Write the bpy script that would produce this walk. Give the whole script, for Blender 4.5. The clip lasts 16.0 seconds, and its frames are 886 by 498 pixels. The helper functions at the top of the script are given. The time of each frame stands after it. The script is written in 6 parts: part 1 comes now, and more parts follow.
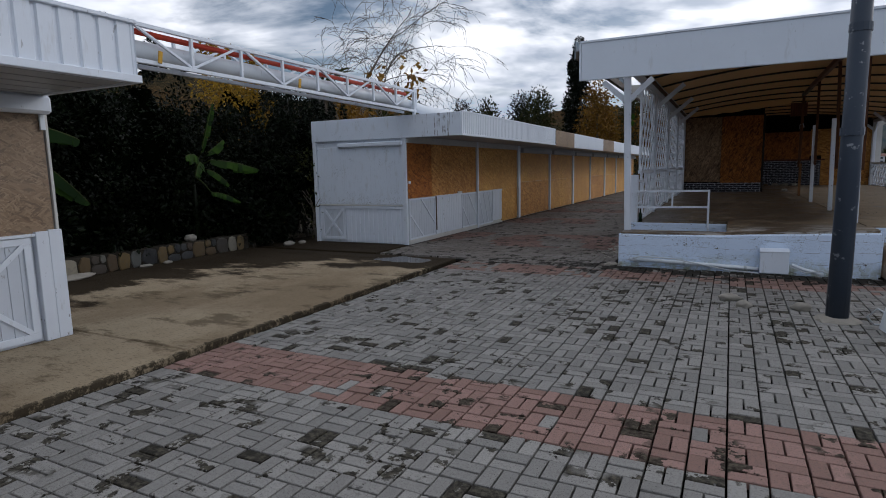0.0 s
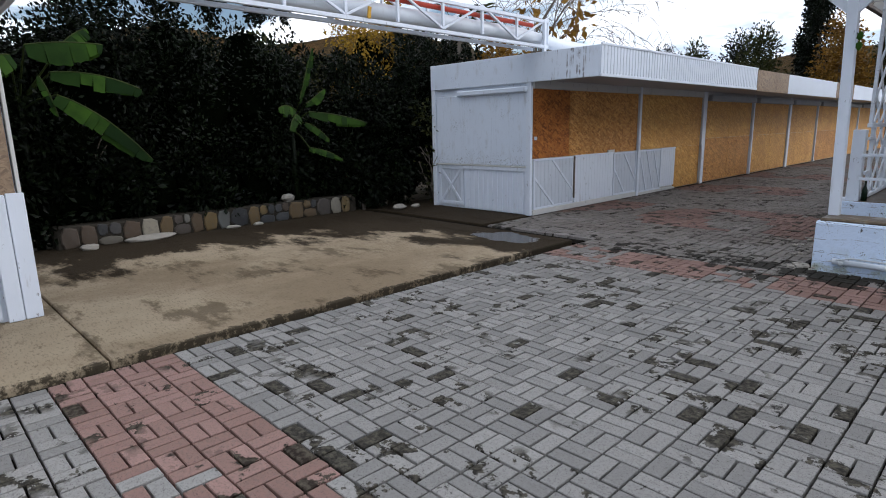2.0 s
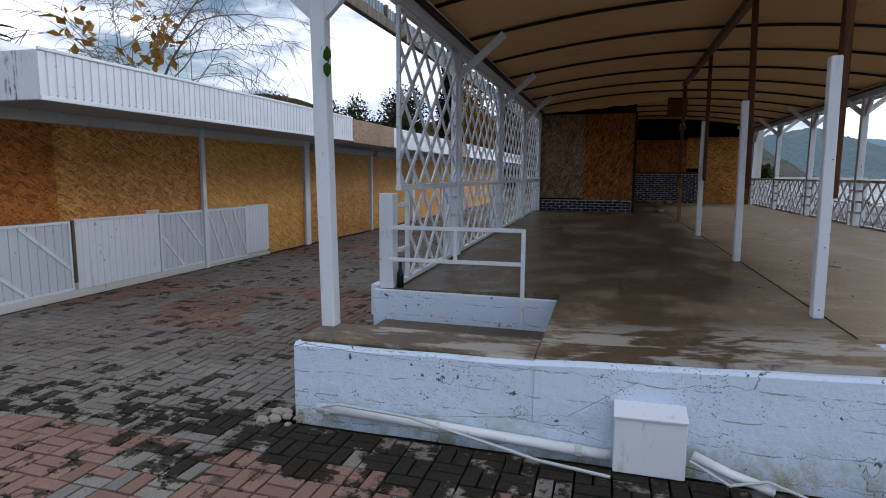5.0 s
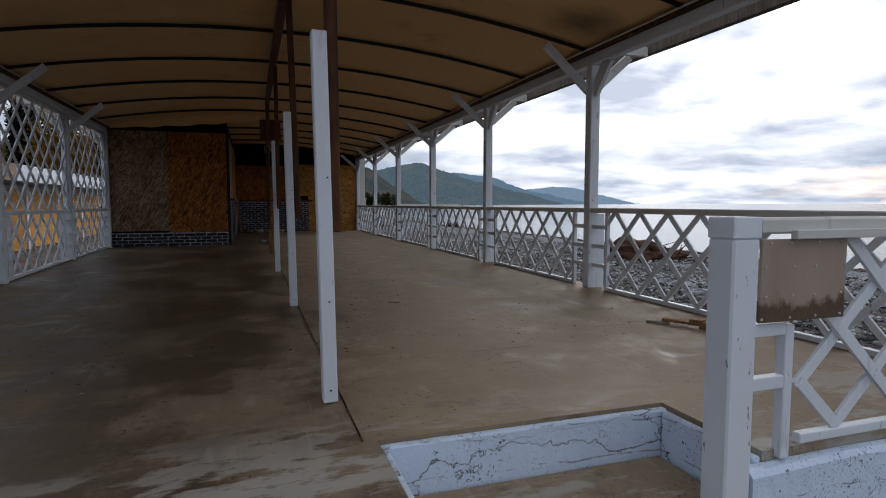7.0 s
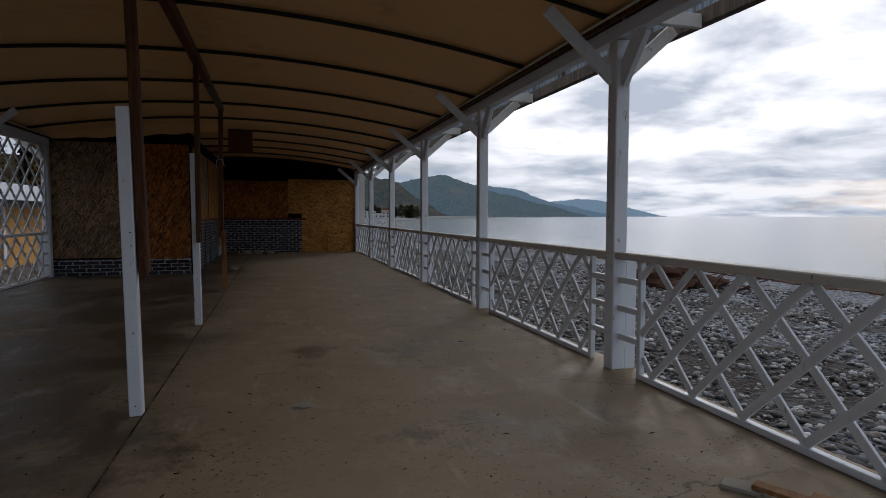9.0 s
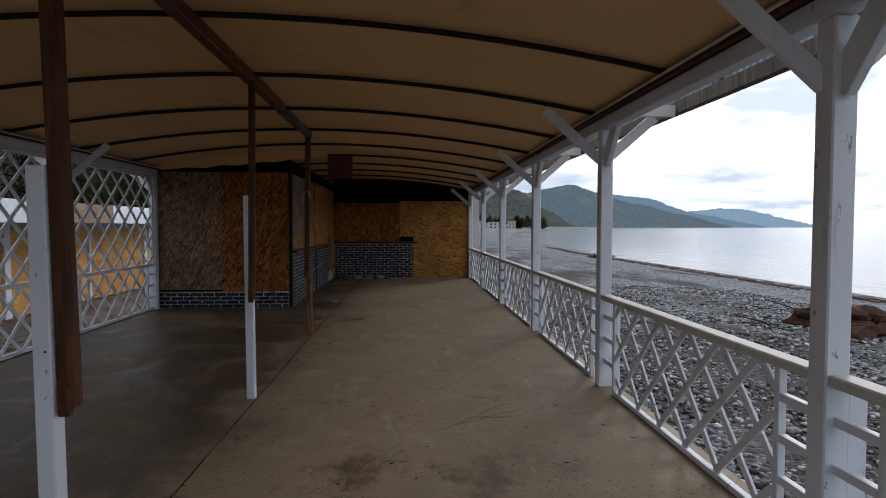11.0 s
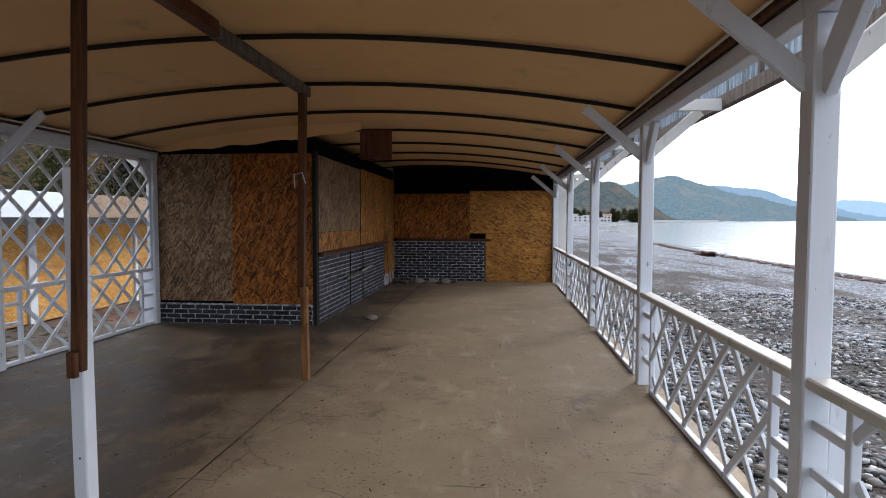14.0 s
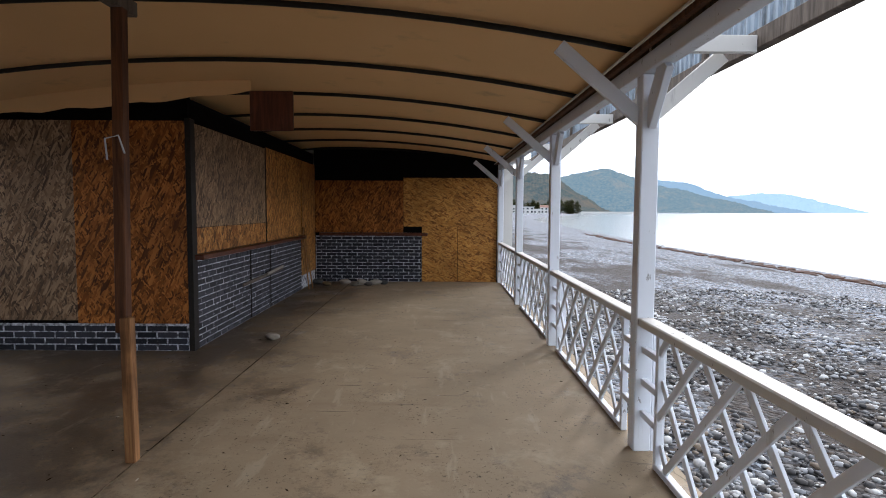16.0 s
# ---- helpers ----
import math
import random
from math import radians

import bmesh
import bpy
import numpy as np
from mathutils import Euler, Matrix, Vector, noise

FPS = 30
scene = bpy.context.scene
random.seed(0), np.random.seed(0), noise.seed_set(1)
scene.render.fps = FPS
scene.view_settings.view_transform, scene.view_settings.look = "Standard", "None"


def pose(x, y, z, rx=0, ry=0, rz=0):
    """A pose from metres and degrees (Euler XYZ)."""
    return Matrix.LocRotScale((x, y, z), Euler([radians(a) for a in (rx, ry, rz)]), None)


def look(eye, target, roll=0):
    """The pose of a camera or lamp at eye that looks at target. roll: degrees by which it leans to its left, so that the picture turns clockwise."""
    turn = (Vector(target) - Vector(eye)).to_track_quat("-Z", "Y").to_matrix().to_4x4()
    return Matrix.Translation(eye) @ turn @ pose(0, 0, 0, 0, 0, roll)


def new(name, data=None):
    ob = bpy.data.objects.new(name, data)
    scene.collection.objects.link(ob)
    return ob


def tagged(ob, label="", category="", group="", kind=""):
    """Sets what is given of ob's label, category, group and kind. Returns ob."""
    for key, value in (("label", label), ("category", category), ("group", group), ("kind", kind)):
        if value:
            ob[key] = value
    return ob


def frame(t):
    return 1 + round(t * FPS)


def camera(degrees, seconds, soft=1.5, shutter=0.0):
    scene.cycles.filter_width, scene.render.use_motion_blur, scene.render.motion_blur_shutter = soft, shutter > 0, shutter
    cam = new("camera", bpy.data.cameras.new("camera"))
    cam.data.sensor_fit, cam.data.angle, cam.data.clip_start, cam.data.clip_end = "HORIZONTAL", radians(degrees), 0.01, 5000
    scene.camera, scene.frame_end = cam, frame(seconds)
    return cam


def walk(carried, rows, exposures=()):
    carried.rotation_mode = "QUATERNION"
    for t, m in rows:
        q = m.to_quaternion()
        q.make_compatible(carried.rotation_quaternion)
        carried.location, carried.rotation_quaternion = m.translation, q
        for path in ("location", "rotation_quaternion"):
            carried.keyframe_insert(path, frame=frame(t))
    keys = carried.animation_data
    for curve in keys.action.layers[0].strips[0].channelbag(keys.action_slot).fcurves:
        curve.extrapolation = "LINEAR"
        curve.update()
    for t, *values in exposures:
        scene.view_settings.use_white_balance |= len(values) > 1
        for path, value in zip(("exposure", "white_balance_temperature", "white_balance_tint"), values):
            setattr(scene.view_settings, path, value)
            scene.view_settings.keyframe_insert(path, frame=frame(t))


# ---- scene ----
cam = camera(75.4, 16.0, soft=1.0)
PATH = [
    (0, (0.464, -0.253, 1.642), (-0.424, 1.518, 1.37), -1.2),
    (0.5, (0.465, 0.389, 1.635), (-0.582, 2.062, 1.31), -1.2),
    (1, (0.469, 1.053, 1.63), (-0.736, 2.604, 1.251), -1.3),
    (1.5, (0.406, 1.71, 1.602), (-0.929, 3.143, 1.199), -1.3),
    (2, (0.428, 2.394, 1.597), (-0.98, 3.754, 1.186), -1.2),
    (2.5, (0.395, 3.037, 1.591), (-1.004, 4.41, 1.191), -1.0),
    (3, (0.427, 3.73, 1.623), (-0.884, 5.192, 1.244), -0.7),
    (3.5, (0.451, 4.392, 1.632), (-0.738, 5.96, 1.275), -0.4),
    (4, (0.538, 5.06, 1.646), (-0.472, 6.756, 1.323), -0.1),
    (4.5, (0.644, 5.713, 1.648), (-0.15, 7.527, 1.365), 0.2),
    (5, (0.834, 6.315, 1.657), (0.282, 8.22, 1.399), 0.4),
    (5.2, (0.915, 6.563, 1.675), (0.496, 8.503, 1.435), 0.5),
    (7.3, (2.124, 8.302, 1.647), (2.822, 10.171, 1.51), 0.1),
    (7.5, (2.26, 8.507, 1.659), (2.974, 10.371, 1.534), 0.2),
    (8, (2.621, 9.041, 1.637), (3.332, 10.906, 1.515), 0.0),
    (8.5, (2.994, 9.565, 1.721), (3.654, 11.448, 1.594), -0.0),
    (9, (3.123, 9.891, 1.876), (3.677, 11.81, 1.76), 0.1),
    (9.5, (3.352, 10.193, 2.008), (3.781, 12.143, 1.887), -0.0),
    (10, (3.437, 10.547, 2.105), (3.754, 12.518, 1.989), 0.1),
    (10.2, (3.482, 10.694, 2.196), (3.747, 12.674, 2.089), 0.2),
    (12.3, (4.029, 12.448, 2.297), (4.029, 14.447, 2.227), -0.3),
    (12.5, (4.048, 12.647, 2.288), (4.023, 14.645, 2.215), -0.2),
    (13, (4.11, 13.14, 2.287), (4.023, 15.137, 2.212), -0.0),
    (13.5, (4.206, 13.648, 2.315), (4.056, 15.641, 2.227), 0.0),
    (14, (4.243, 14.148, 2.31), (4.048, 16.136, 2.206), 0.1),
    (14.5, (4.289, 14.672, 2.316), (4.033, 16.652, 2.211), 0.3),
    (15, (4.231, 15.18, 2.308), (3.964, 17.159, 2.194), 0.2),
    (15.5, (4.199, 15.647, 2.303), (4.025, 17.635, 2.182), 0.3),
    (16, (4.284, 16.098, 2.316), (4.298, 18.094, 2.181), 0.3),
]
EXPOSURE = [(0, -0.98, 6050, 13), (1, -0.42, 6050, 13), (2, -0.15, 6050, 13), (3.5, -0.24, 6050, 13), (5, -0.28, 6050, 13), (7.5, -0.98, 6300, 13), (8.5, -1.15, 6300, 13), (10, -0.95, 6300, 13), (12.5, 0.36, 6250, 13), (14, 0.64, 6250, 13), (16, 0.78, 6250, 13)]
walk(cam, [(t, look(e, g, r)) for t, e, g, r in PATH], EXPOSURE)

# ==== world ====
SUN_AZ, SUN_EL = radians(38), radians(24)
world = bpy.data.worlds.new("sky")
scene.world = world
world.use_nodes = True
wt = world.node_tree
wt.nodes.clear()


def wnode(kind, **kw):
    n = wt.nodes.new(kind)
    for k, v in kw.items():
        n.inputs[k].default_value = v
    return n


def wmath(op, a, b=None, c=None):
    n = wt.nodes.new("ShaderNodeMath")
    n.operation = op
    for i, v in enumerate((a, b, c)):
        if v is None:
            continue
        if isinstance(v, (int, float)):
            n.inputs[i].default_value = v
        else:
            wt.links.new(v, n.inputs[i])
    return n.outputs[0]


sky = wt.nodes.new("ShaderNodeTexSky")
sky.sky_type = "NISHITA"
sky.sun_disc = False
sky.sun_elevation, sky.sun_rotation = SUN_EL, SUN_AZ
sky.altitude, sky.air_density, sky.dust_density = 5, 1.0, 0.8
tc = wt.nodes.new("ShaderNodeTexCoord")
sep = wt.nodes.new("ShaderNodeSeparateXYZ")
wt.links.new(tc.outputs["Generated"], sep.inputs[0])
zz = wmath("MAXIMUM", wmath("ADD", sep.outputs[2], 0.16), 0.05)
comb = wt.nodes.new("ShaderNodeCombineXYZ")
wt.links.new(wmath("DIVIDE", sep.outputs[0], zz), comb.inputs[0])
wt.links.new(wmath("DIVIDE", sep.outputs[1], zz), comb.inputs[1])
cl = wnode("ShaderNodeTexNoise", Scale=0.95, Detail=9.0, Roughness=0.58, Distortion=0.3)
wt.links.new(comb.outputs[0], cl.inputs["Vector"])
cover = wt.nodes.new("ShaderNodeMapRange")
cover.inputs[1].default_value, cover.inputs[2].default_value = 0.42, 0.56
wt.links.new(cl.outputs[0], cover.inputs[0])
cl2 = wnode("ShaderNodeTexNoise", Scale=1.5, Detail=8.0, Roughness=0.55, Distortion=0.15)
wt.links.new(comb.outputs[0], cl2.inputs["Vector"])
shade = wt.nodes.new("ShaderNodeValToRGB")
shade.color_ramp.elements[0].position, shade.color_ramp.elements[0].color = 0.36, (7.6, 8.4, 9.6, 1)
shade.color_ramp.elements[1].position, shade.color_ramp.elements[1].color = 0.60, (20.4, 20.3, 20.0, 1)
wt.links.new(cl2.outputs[0], shade.inputs[0])
dot = wt.nodes.new("ShaderNodeVectorMath")
dot.operation = "DOT_PRODUCT"
dot.inputs[1].default_value = (math.sin(SUN_AZ) * math.cos(SUN_EL), math.cos(SUN_AZ) * math.cos(SUN_EL), math.sin(SUN_EL))
wt.links.new(tc.outputs["Generated"], dot.inputs[0])
glow = wmath("ADD", wmath("MULTIPLY", wmath("POWER", wmath("MAXIMUM", dot.outputs["Value"], 0.0), 6.0), 0.26), 1.0)
lit = wt.nodes.new("ShaderNodeVectorMath")
lit.operation = "SCALE"
wt.links.new(shade.outputs[0], lit.inputs[0])
wt.links.new(glow, lit.inputs["Scale"])
sunward = wmath("POWER", wmath("MAXIMUM", dot.outputs["Value"], 0.0), 6.0)
mixs = wt.nodes.new("ShaderNodeMix")
mixs.data_type = "RGBA"
wt.links.new(wmath("MINIMUM", wmath("ADD", cover.outputs[0], wmath("MULTIPLY", sunward, 1.6)), 1.0), mixs.inputs[0])
wt.links.new(sky.outputs[0], mixs.inputs[6])
wt.links.new(lit.outputs[0], mixs.inputs[7])
# a bank of blue-grey cloud low over the horizon, broken along its top, with one warm gap far out at sea
cl3 = wnode("ShaderNodeTexNoise", Scale=2.6, Detail=7.0, Roughness=0.55)
flat = wt.nodes.new("ShaderNodeMapping")
flat.inputs["Scale"].default_value = (1.0, 1.0, 7.0)
wt.links.new(tc.outputs["Generated"], flat.inputs[0])
wt.links.new(flat.outputs[0], cl3.inputs["Vector"])
rise = wmath("ADD", sep.outputs[2], wmath("MULTIPLY", wmath("SUBTRACT", cl3.outputs[0], 0.5), 0.16))
low = wt.nodes.new("ShaderNodeMapRange")
low.inputs[1].default_value, low.inputs[2].default_value = 0.135, 0.075
low.inputs[4].default_value = 0.72
wt.links.new(rise, low.inputs[0])
gap = wt.nodes.new("ShaderNodeVectorMath")
gap.operation = "DOT_PRODUCT"
gap.inputs[1].default_value = (0.85, 0.525, 0.035)
wt.links.new(tc.outputs["Generated"], gap.inputs[0])
warm = wmath("MULTIPLY", wmath("POWER", wmath("MAXIMUM", gap.outputs["Value"], 0.0), 60.0), wmath("LESS_THAN", wmath("ABSOLUTE", wmath("SUBTRACT", rise, 0.035)), 0.012))
bank_tone = wt.nodes.new("ShaderNodeMix")
bank_tone.data_type = "RGBA"
bank_tone.inputs[6].default_value = (5.2, 6.5, 8.3, 1)
bank_tone.inputs[7].default_value = (13.0, 9.8, 7.4, 1)
wt.links.new(warm, bank_tone.inputs[0])
bank = wt.nodes.new("ShaderNodeMix")
bank.data_type = "RGBA"
wt.links.new(wmath("MULTIPLY", low.outputs[0], wmath("SUBTRACT", 1.0, wmath("MULTIPLY", sunward, 0.75))), bank.inputs[0])
wt.links.new(mixs.outputs[2], bank.inputs[6])
wt.links.new(bank_tone.outputs[2], bank.inputs[7])
bg = wnode("ShaderNodeBackground", Strength=0.12)
wt.links.new(bank.outputs[2], bg.inputs[0])
wout = wt.nodes.new("ShaderNodeOutputWorld")
wt.links.new(bg.outputs[0], wout.inputs[0])

sun_data = bpy.data.lights.new("sun", "SUN")
sun_data.energy, sun_data.angle, sun_data.color = 1.0, radians(12), (1.0, 0.95, 0.88)
sun = new("sun", sun_data)
sun.matrix_world = look((0, 0, 40), Vector((0, 0, 40)) - Vector(dot.inputs[1].default_value))

# ---- materials ----


class Mat:
    """A small node builder round one principled surface."""

    def __init__(self, name, rough=0.7, metal=0.0, spec=0.18):
        self.m = bpy.data.materials.new(name)
        self.m.use_nodes = True
        self.t = self.m.node_tree
        self.b = self.t.nodes["Principled BSDF"]
        self.b.inputs["Roughness"].default_value = rough
        self.b.inputs["Metallic"].default_value = metal
        self.b.inputs["Specular IOR Level"].default_value = spec
        self.pos = self.t.nodes.new("ShaderNodeNewGeometry").outputs["Position"]

    def put(self, value, socket):
        if isinstance(value, (int, float)):
            socket.default_value = value
        elif isinstance(value, tuple):
            socket.default_value = (*value, 1) if len(value) == 3 and socket.type == "RGBA" else value
        else:
            self.t.links.new(value, socket)

    def scaled(self, sx, sy, sz, vec=None, rot=(0, 0, 0)):
        n = self.t.nodes.new("ShaderNodeMapping")
        n.inputs["Scale"].default_value = (sx, sy, sz)
        n.inputs["Rotation"].default_value = rot
        self.put(vec or self.pos, n.inputs[0])
        return n.outputs[0]

    def noise(self, scale, detail=4.0, rough=0.6, vec=None, dist=0.0):
        n = self.t.nodes.new("ShaderNodeTexNoise")
        n.inputs["Scale"].default_value, n.inputs["Detail"].default_value = scale, detail
        n.inputs["Roughness"].default_value, n.inputs["Distortion"].default_value = rough, dist
        self.put(vec or self.pos, n.inputs["Vector"])
        return n.outputs[0]

    def voronoi(self, scale, vec=None, feature="F1", out="Distance"):
        n = self.t.nodes.new("ShaderNodeTexVoronoi")
        n.feature = feature
        n.inputs["Scale"].default_value = scale
        self.put(vec or self.pos, n.inputs["Vector"])
        return n.outputs[out]

    def step(self, fac, a, b, lo=0.0, hi=1.0):
        n = self.t.nodes.new("ShaderNodeMapRange")
        for i, v in enumerate((a, b, lo, hi)):
            n.inputs[i + 1].default_value = v
        self.put(fac, n.inputs[0])
        return n.outputs[0]

    def mix(self, fac, a, b, mode="MIX"):
        n = self.t.nodes.new("ShaderNodeMix")
        n.data_type, n.blend_type = "RGBA", mode
        self.put(fac, n.inputs[0])
        self.put(a, n.inputs[6])
        self.put(b, n.inputs[7])
        return n.outputs[2]

    def math(self, op, a, b=0.0):
        n = self.t.nodes.new("ShaderNodeMath")
        n.operation = op
        self.put(a, n.inputs[0])
        self.put(b, n.inputs[1])
        return n.outputs[0]

    def random(self):
        return self.t.nodes.new("ShaderNodeObjectInfo").outputs["Random"]

    def island(self):
        return self.t.nodes.new("ShaderNodeNewGeometry").outputs["Random Per Island"]

    def axis(self, which):
        n = self.t.nodes.new("ShaderNodeSeparateXYZ")
        self.put(self.pos, n.inputs[0])
        return n.outputs[which]

    def bump(self, height, strength=0.4, dist=0.01):
        n = self.t.nodes.new("ShaderNodeBump")
        n.inputs["Strength"].default_value, n.inputs["Distance"].default_value = strength, dist
        self.put(height, n.inputs["Height"])
        self.t.links.new(n.outputs[0], self.b.inputs["Normal"])
        return self

    def color(self, c):
        self.put(c, self.b.inputs["Base Color"])
        return self

    def rough(self, r):
        self.put(r, self.b.inputs["Roughness"])
        return self


def paver_material(name, light, dark, tone):
    a = Mat(name, 0.8, 0, 0.06)
    vary = a.step(tone(a), 0, 1, 0.0, 1.0)
    base = a.mix(vary, dark, light)
    base = a.mix(a.step(a.noise(60, 3), 0.45, 0.75, 0, 0.45), base, (0.12, 0.115, 0.105))
    base = a.mix(a.step(a.noise(150, 2), 0.60, 0.66, 0, 0.7), base, (0.05, 0.046, 0.04))
    alley_damp = a.math("MULTIPLY", a.step(a.axis(1), 7.2, 10.6), a.step(a.noise(0.7, 5, 0.6), 0.30, 0.60, 0.45, 0.95))
    base = a.mix(alley_damp, base, a.mix(0.6, base, (0.088, 0.060, 0.045)))
    damp = a.step(a.math("ADD", a.noise(4.6, 8, 0.66), a.step(tone(a), 0, 1, -0.09, 0.09)), 0.572, 0.587)
    broad = a.step(a.noise(0.9, 4), 0.44, 0.50)
    stain = a.math("MULTIPLY", damp, broad)
    # single soaked pavers, and a wet band along the gutter and the plinth foot
    stain = a.math("MAXIMUM", stain, a.math("MULTIPLY", a.step(tone(a), 0.962, 0.964), a.step(a.noise(9, 5), 0.34, 0.40)))
    band = a.step(a.math("ABSOLUTE", a.math("SUBTRACT", a.axis(1), 9.40)), 0.14, 0.85, 0.27, 0.0)
    east = a.step(a.axis(0), 3.4, 2.2)
    west = a.step(a.axis(0), -2.6, -1.3, 0.45, 1.0)
    single = a.step(tone(a), 0, 1, -0.075, 0.075)
    wet = a.step(a.math("ADD", a.math("ADD", a.noise(3.2, 7, 0.68), single), a.math("MULTIPLY", a.math("MULTIPLY", band, west), east)), 0.65, 0.70)
    stain = a.math("MAXIMUM", stain, wet)
    mossy = a.mix(a.step(a.noise(26, 5, 0.7), 0.42, 0.62), (0.014, 0.012, 0.009), (0.085, 0.076, 0.056))
    base = a.mix(a.math("MULTIPLY", stain, 0.95), base, a.mix(a.step(wet, 0, 1, 1, 0.12), (0.013, 0.012, 0.009), mossy))
    a.color(base)
    return a.bump(a.noise(90, 4), 0.35, 0.004).m


PAVER_GREY = paver_material("grey_paver", (0.325, 0.313, 0.292), (0.215, 0.208, 0.195), Mat.random)
PAVER_RED = paver_material("red_paver", (0.335, 0.21, 0.18), (0.235, 0.145, 0.12), Mat.random)
PAVER_GREY_FAR = paver_material("grey_paver_joined", (0.325, 0.313, 0.292), (0.215, 0.208, 0.195), Mat.island)
PAVER_RED_FAR = paver_material("red_paver_joined", (0.335, 0.21, 0.18), (0.235, 0.145, 0.12), Mat.island)

a = Mat("joint_dirt", 0.95, 0, 0.03)
DIRT = a.color(a.mix(a.noise(30, 4), (0.004, 0.0036, 0.003), (0.014, 0.012, 0.009))).bump(a.noise(50, 3), 0.5, 0.01).m

a = Mat("yard_concrete", 0.85, 0, 0.07)
c = a.mix(a.noise(4, 6, 0.65), (0.30, 0.235, 0.155), (0.42, 0.345, 0.24))
c = a.mix(a.step(a.noise(0.5, 5, 0.6, a.scaled(1, 0.6, 1)), 0.46, 0.60, 0, 0.6), c, (0.15, 0.105, 0.06))
c = a.mix(a.step(a.noise(1.3, 9, 0.72, a.scaled(0.7, 1.5, 1)), 0.53, 0.60, 0, 0.7), c, (0.085, 0.062, 0.036))
c = a.mix(a.step(a.noise(38, 5, 0.7, a.scaled(0.5, 1.6, 1)), 0.52, 0.66, 0, 0.6), c, (0.13, 0.10, 0.062))
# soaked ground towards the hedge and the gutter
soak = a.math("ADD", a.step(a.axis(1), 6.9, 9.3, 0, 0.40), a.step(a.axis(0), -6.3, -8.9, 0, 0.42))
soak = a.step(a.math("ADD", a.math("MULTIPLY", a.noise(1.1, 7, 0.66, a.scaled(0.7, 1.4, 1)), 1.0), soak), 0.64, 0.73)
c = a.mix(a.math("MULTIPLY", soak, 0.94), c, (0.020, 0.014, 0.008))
lip = a.step(a.math("ADD", a.axis(0), a.math("MULTIPLY", a.noise(8, 7, 0.75), 0.4)), -3.90, -3.86)
c = a.mix(a.math("MULTIPLY", lip, 0.9), c, (0.035, 0.028, 0.018))
# a shallow puddle in the corner by the gutter
px_ = a.math("MULTIPLY", a.math("ADD", a.axis(0), 4.95), 0.62)
py_ = a.math("SUBTRACT", a.axis(1), 8.86)
pr_ = a.math("SQRT", a.math("ADD", a.math("MULTIPLY", px_, px_), a.math("MULTIPLY", py_, py_)))
pool = a.step(a.math("ADD", pr_, a.math("MULTIPLY", a.noise(2.6, 5), 0.5)), 0.60, 0.56)
c = a.mix(a.math("MULTIPLY", pool, 0.8), c, (0.03, 0.022, 0.013))
a.rough(a.step(pool, 0, 1, 0.85, 0.05))
a.put(a.step(pool, 0, 1, 0.07, 0.6), a.b.inputs["Specular IOR Level"])
relief = a.math("MULTIPLY", a.noise(70, 5, 0.7), a.step(pool, 0, 1, 1, 0))
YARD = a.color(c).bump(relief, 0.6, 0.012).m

a = Mat("deck_concrete", 0.75, 0, 0.2)
c = a.mix(a.noise(3, 7, 0.62), (0.225, 0.172, 0.112), (0.345, 0.272, 0.185))
# alley half gets more stains; the multiply below also paints in its dimmer light
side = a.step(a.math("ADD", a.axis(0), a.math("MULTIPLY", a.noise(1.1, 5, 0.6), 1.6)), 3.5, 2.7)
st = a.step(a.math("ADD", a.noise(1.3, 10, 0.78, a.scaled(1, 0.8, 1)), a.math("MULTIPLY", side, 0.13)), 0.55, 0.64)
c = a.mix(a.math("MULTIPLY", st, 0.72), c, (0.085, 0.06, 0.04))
c = a.mix(a.step(a.noise(0.9, 5, 0.6, a.scaled(0.5, 1.8, 1)), 0.60, 0.72, 0, 0.35), c, (0.15, 0.095, 0.06))
c = a.mix(a.step(a.noise(60, 3, 0.6), 0.70, 0.72, 0, 0.5), c, (0.46, 0.40, 0.32))
c = a.mix(a.math("MULTIPLY", a.step(a.noise(34, 5, 0.7), 0.60, 0.63), a.step(a.noise(1.6, 4), 0.46, 0.58, 0, 0.85)), c, (0.05, 0.038, 0.025))
c = a.mix(a.step(a.noise(9, 8, 0.75), 0.60, 0.66, 0, 0.5), c, (0.11, 0.085, 0.06))
c = a.mix(a.step(a.noise(3.0, 5, 0.6, a.scaled(0.35, 4.5, 1)), 0.66, 0.69, 0, 0.6), c, (0.06, 0.05, 0.04))
c = a.mix(a.step(a.noise(1.7, 10, 0.76), 0.55, 0.66, 0, 0.36), c, (0.45, 0.38, 0.27))
c = a.mix(a.step(a.noise(2.6, 6, 0.6, a.scaled(3.0, 0.5, 1)), 0.62, 0.68, 0, 0.35), c, (0.43, 0.37, 0.28))
crack = a.step(a.voronoi(0.55, a.mix(0.25, a.pos, a.noise(2.5, 4), "ADD"), "DISTANCE_TO_EDGE"), 0.0, 0.006, 1, 0)
c = a.mix(a.math("MULTIPLY", crack, a.step(a.noise(0.8, 2), 0.52, 0.62, 0, 0.6)), c, (0.05, 0.045, 0.04))
# dimmer light of the alley half, put into the colour
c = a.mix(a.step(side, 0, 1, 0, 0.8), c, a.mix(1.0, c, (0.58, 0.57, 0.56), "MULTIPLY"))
salt = a.math("MULTIPLY", a.step(a.axis(1), 10.75, 10.1), a.step(a.noise(2.2, 7, 0.66, a.scaled(0.8, 2.2, 1)), 0.50, 0.56))
c = a.mix(a.math("MULTIPLY", salt, 0.75), c, (0.40, 0.38, 0.35))
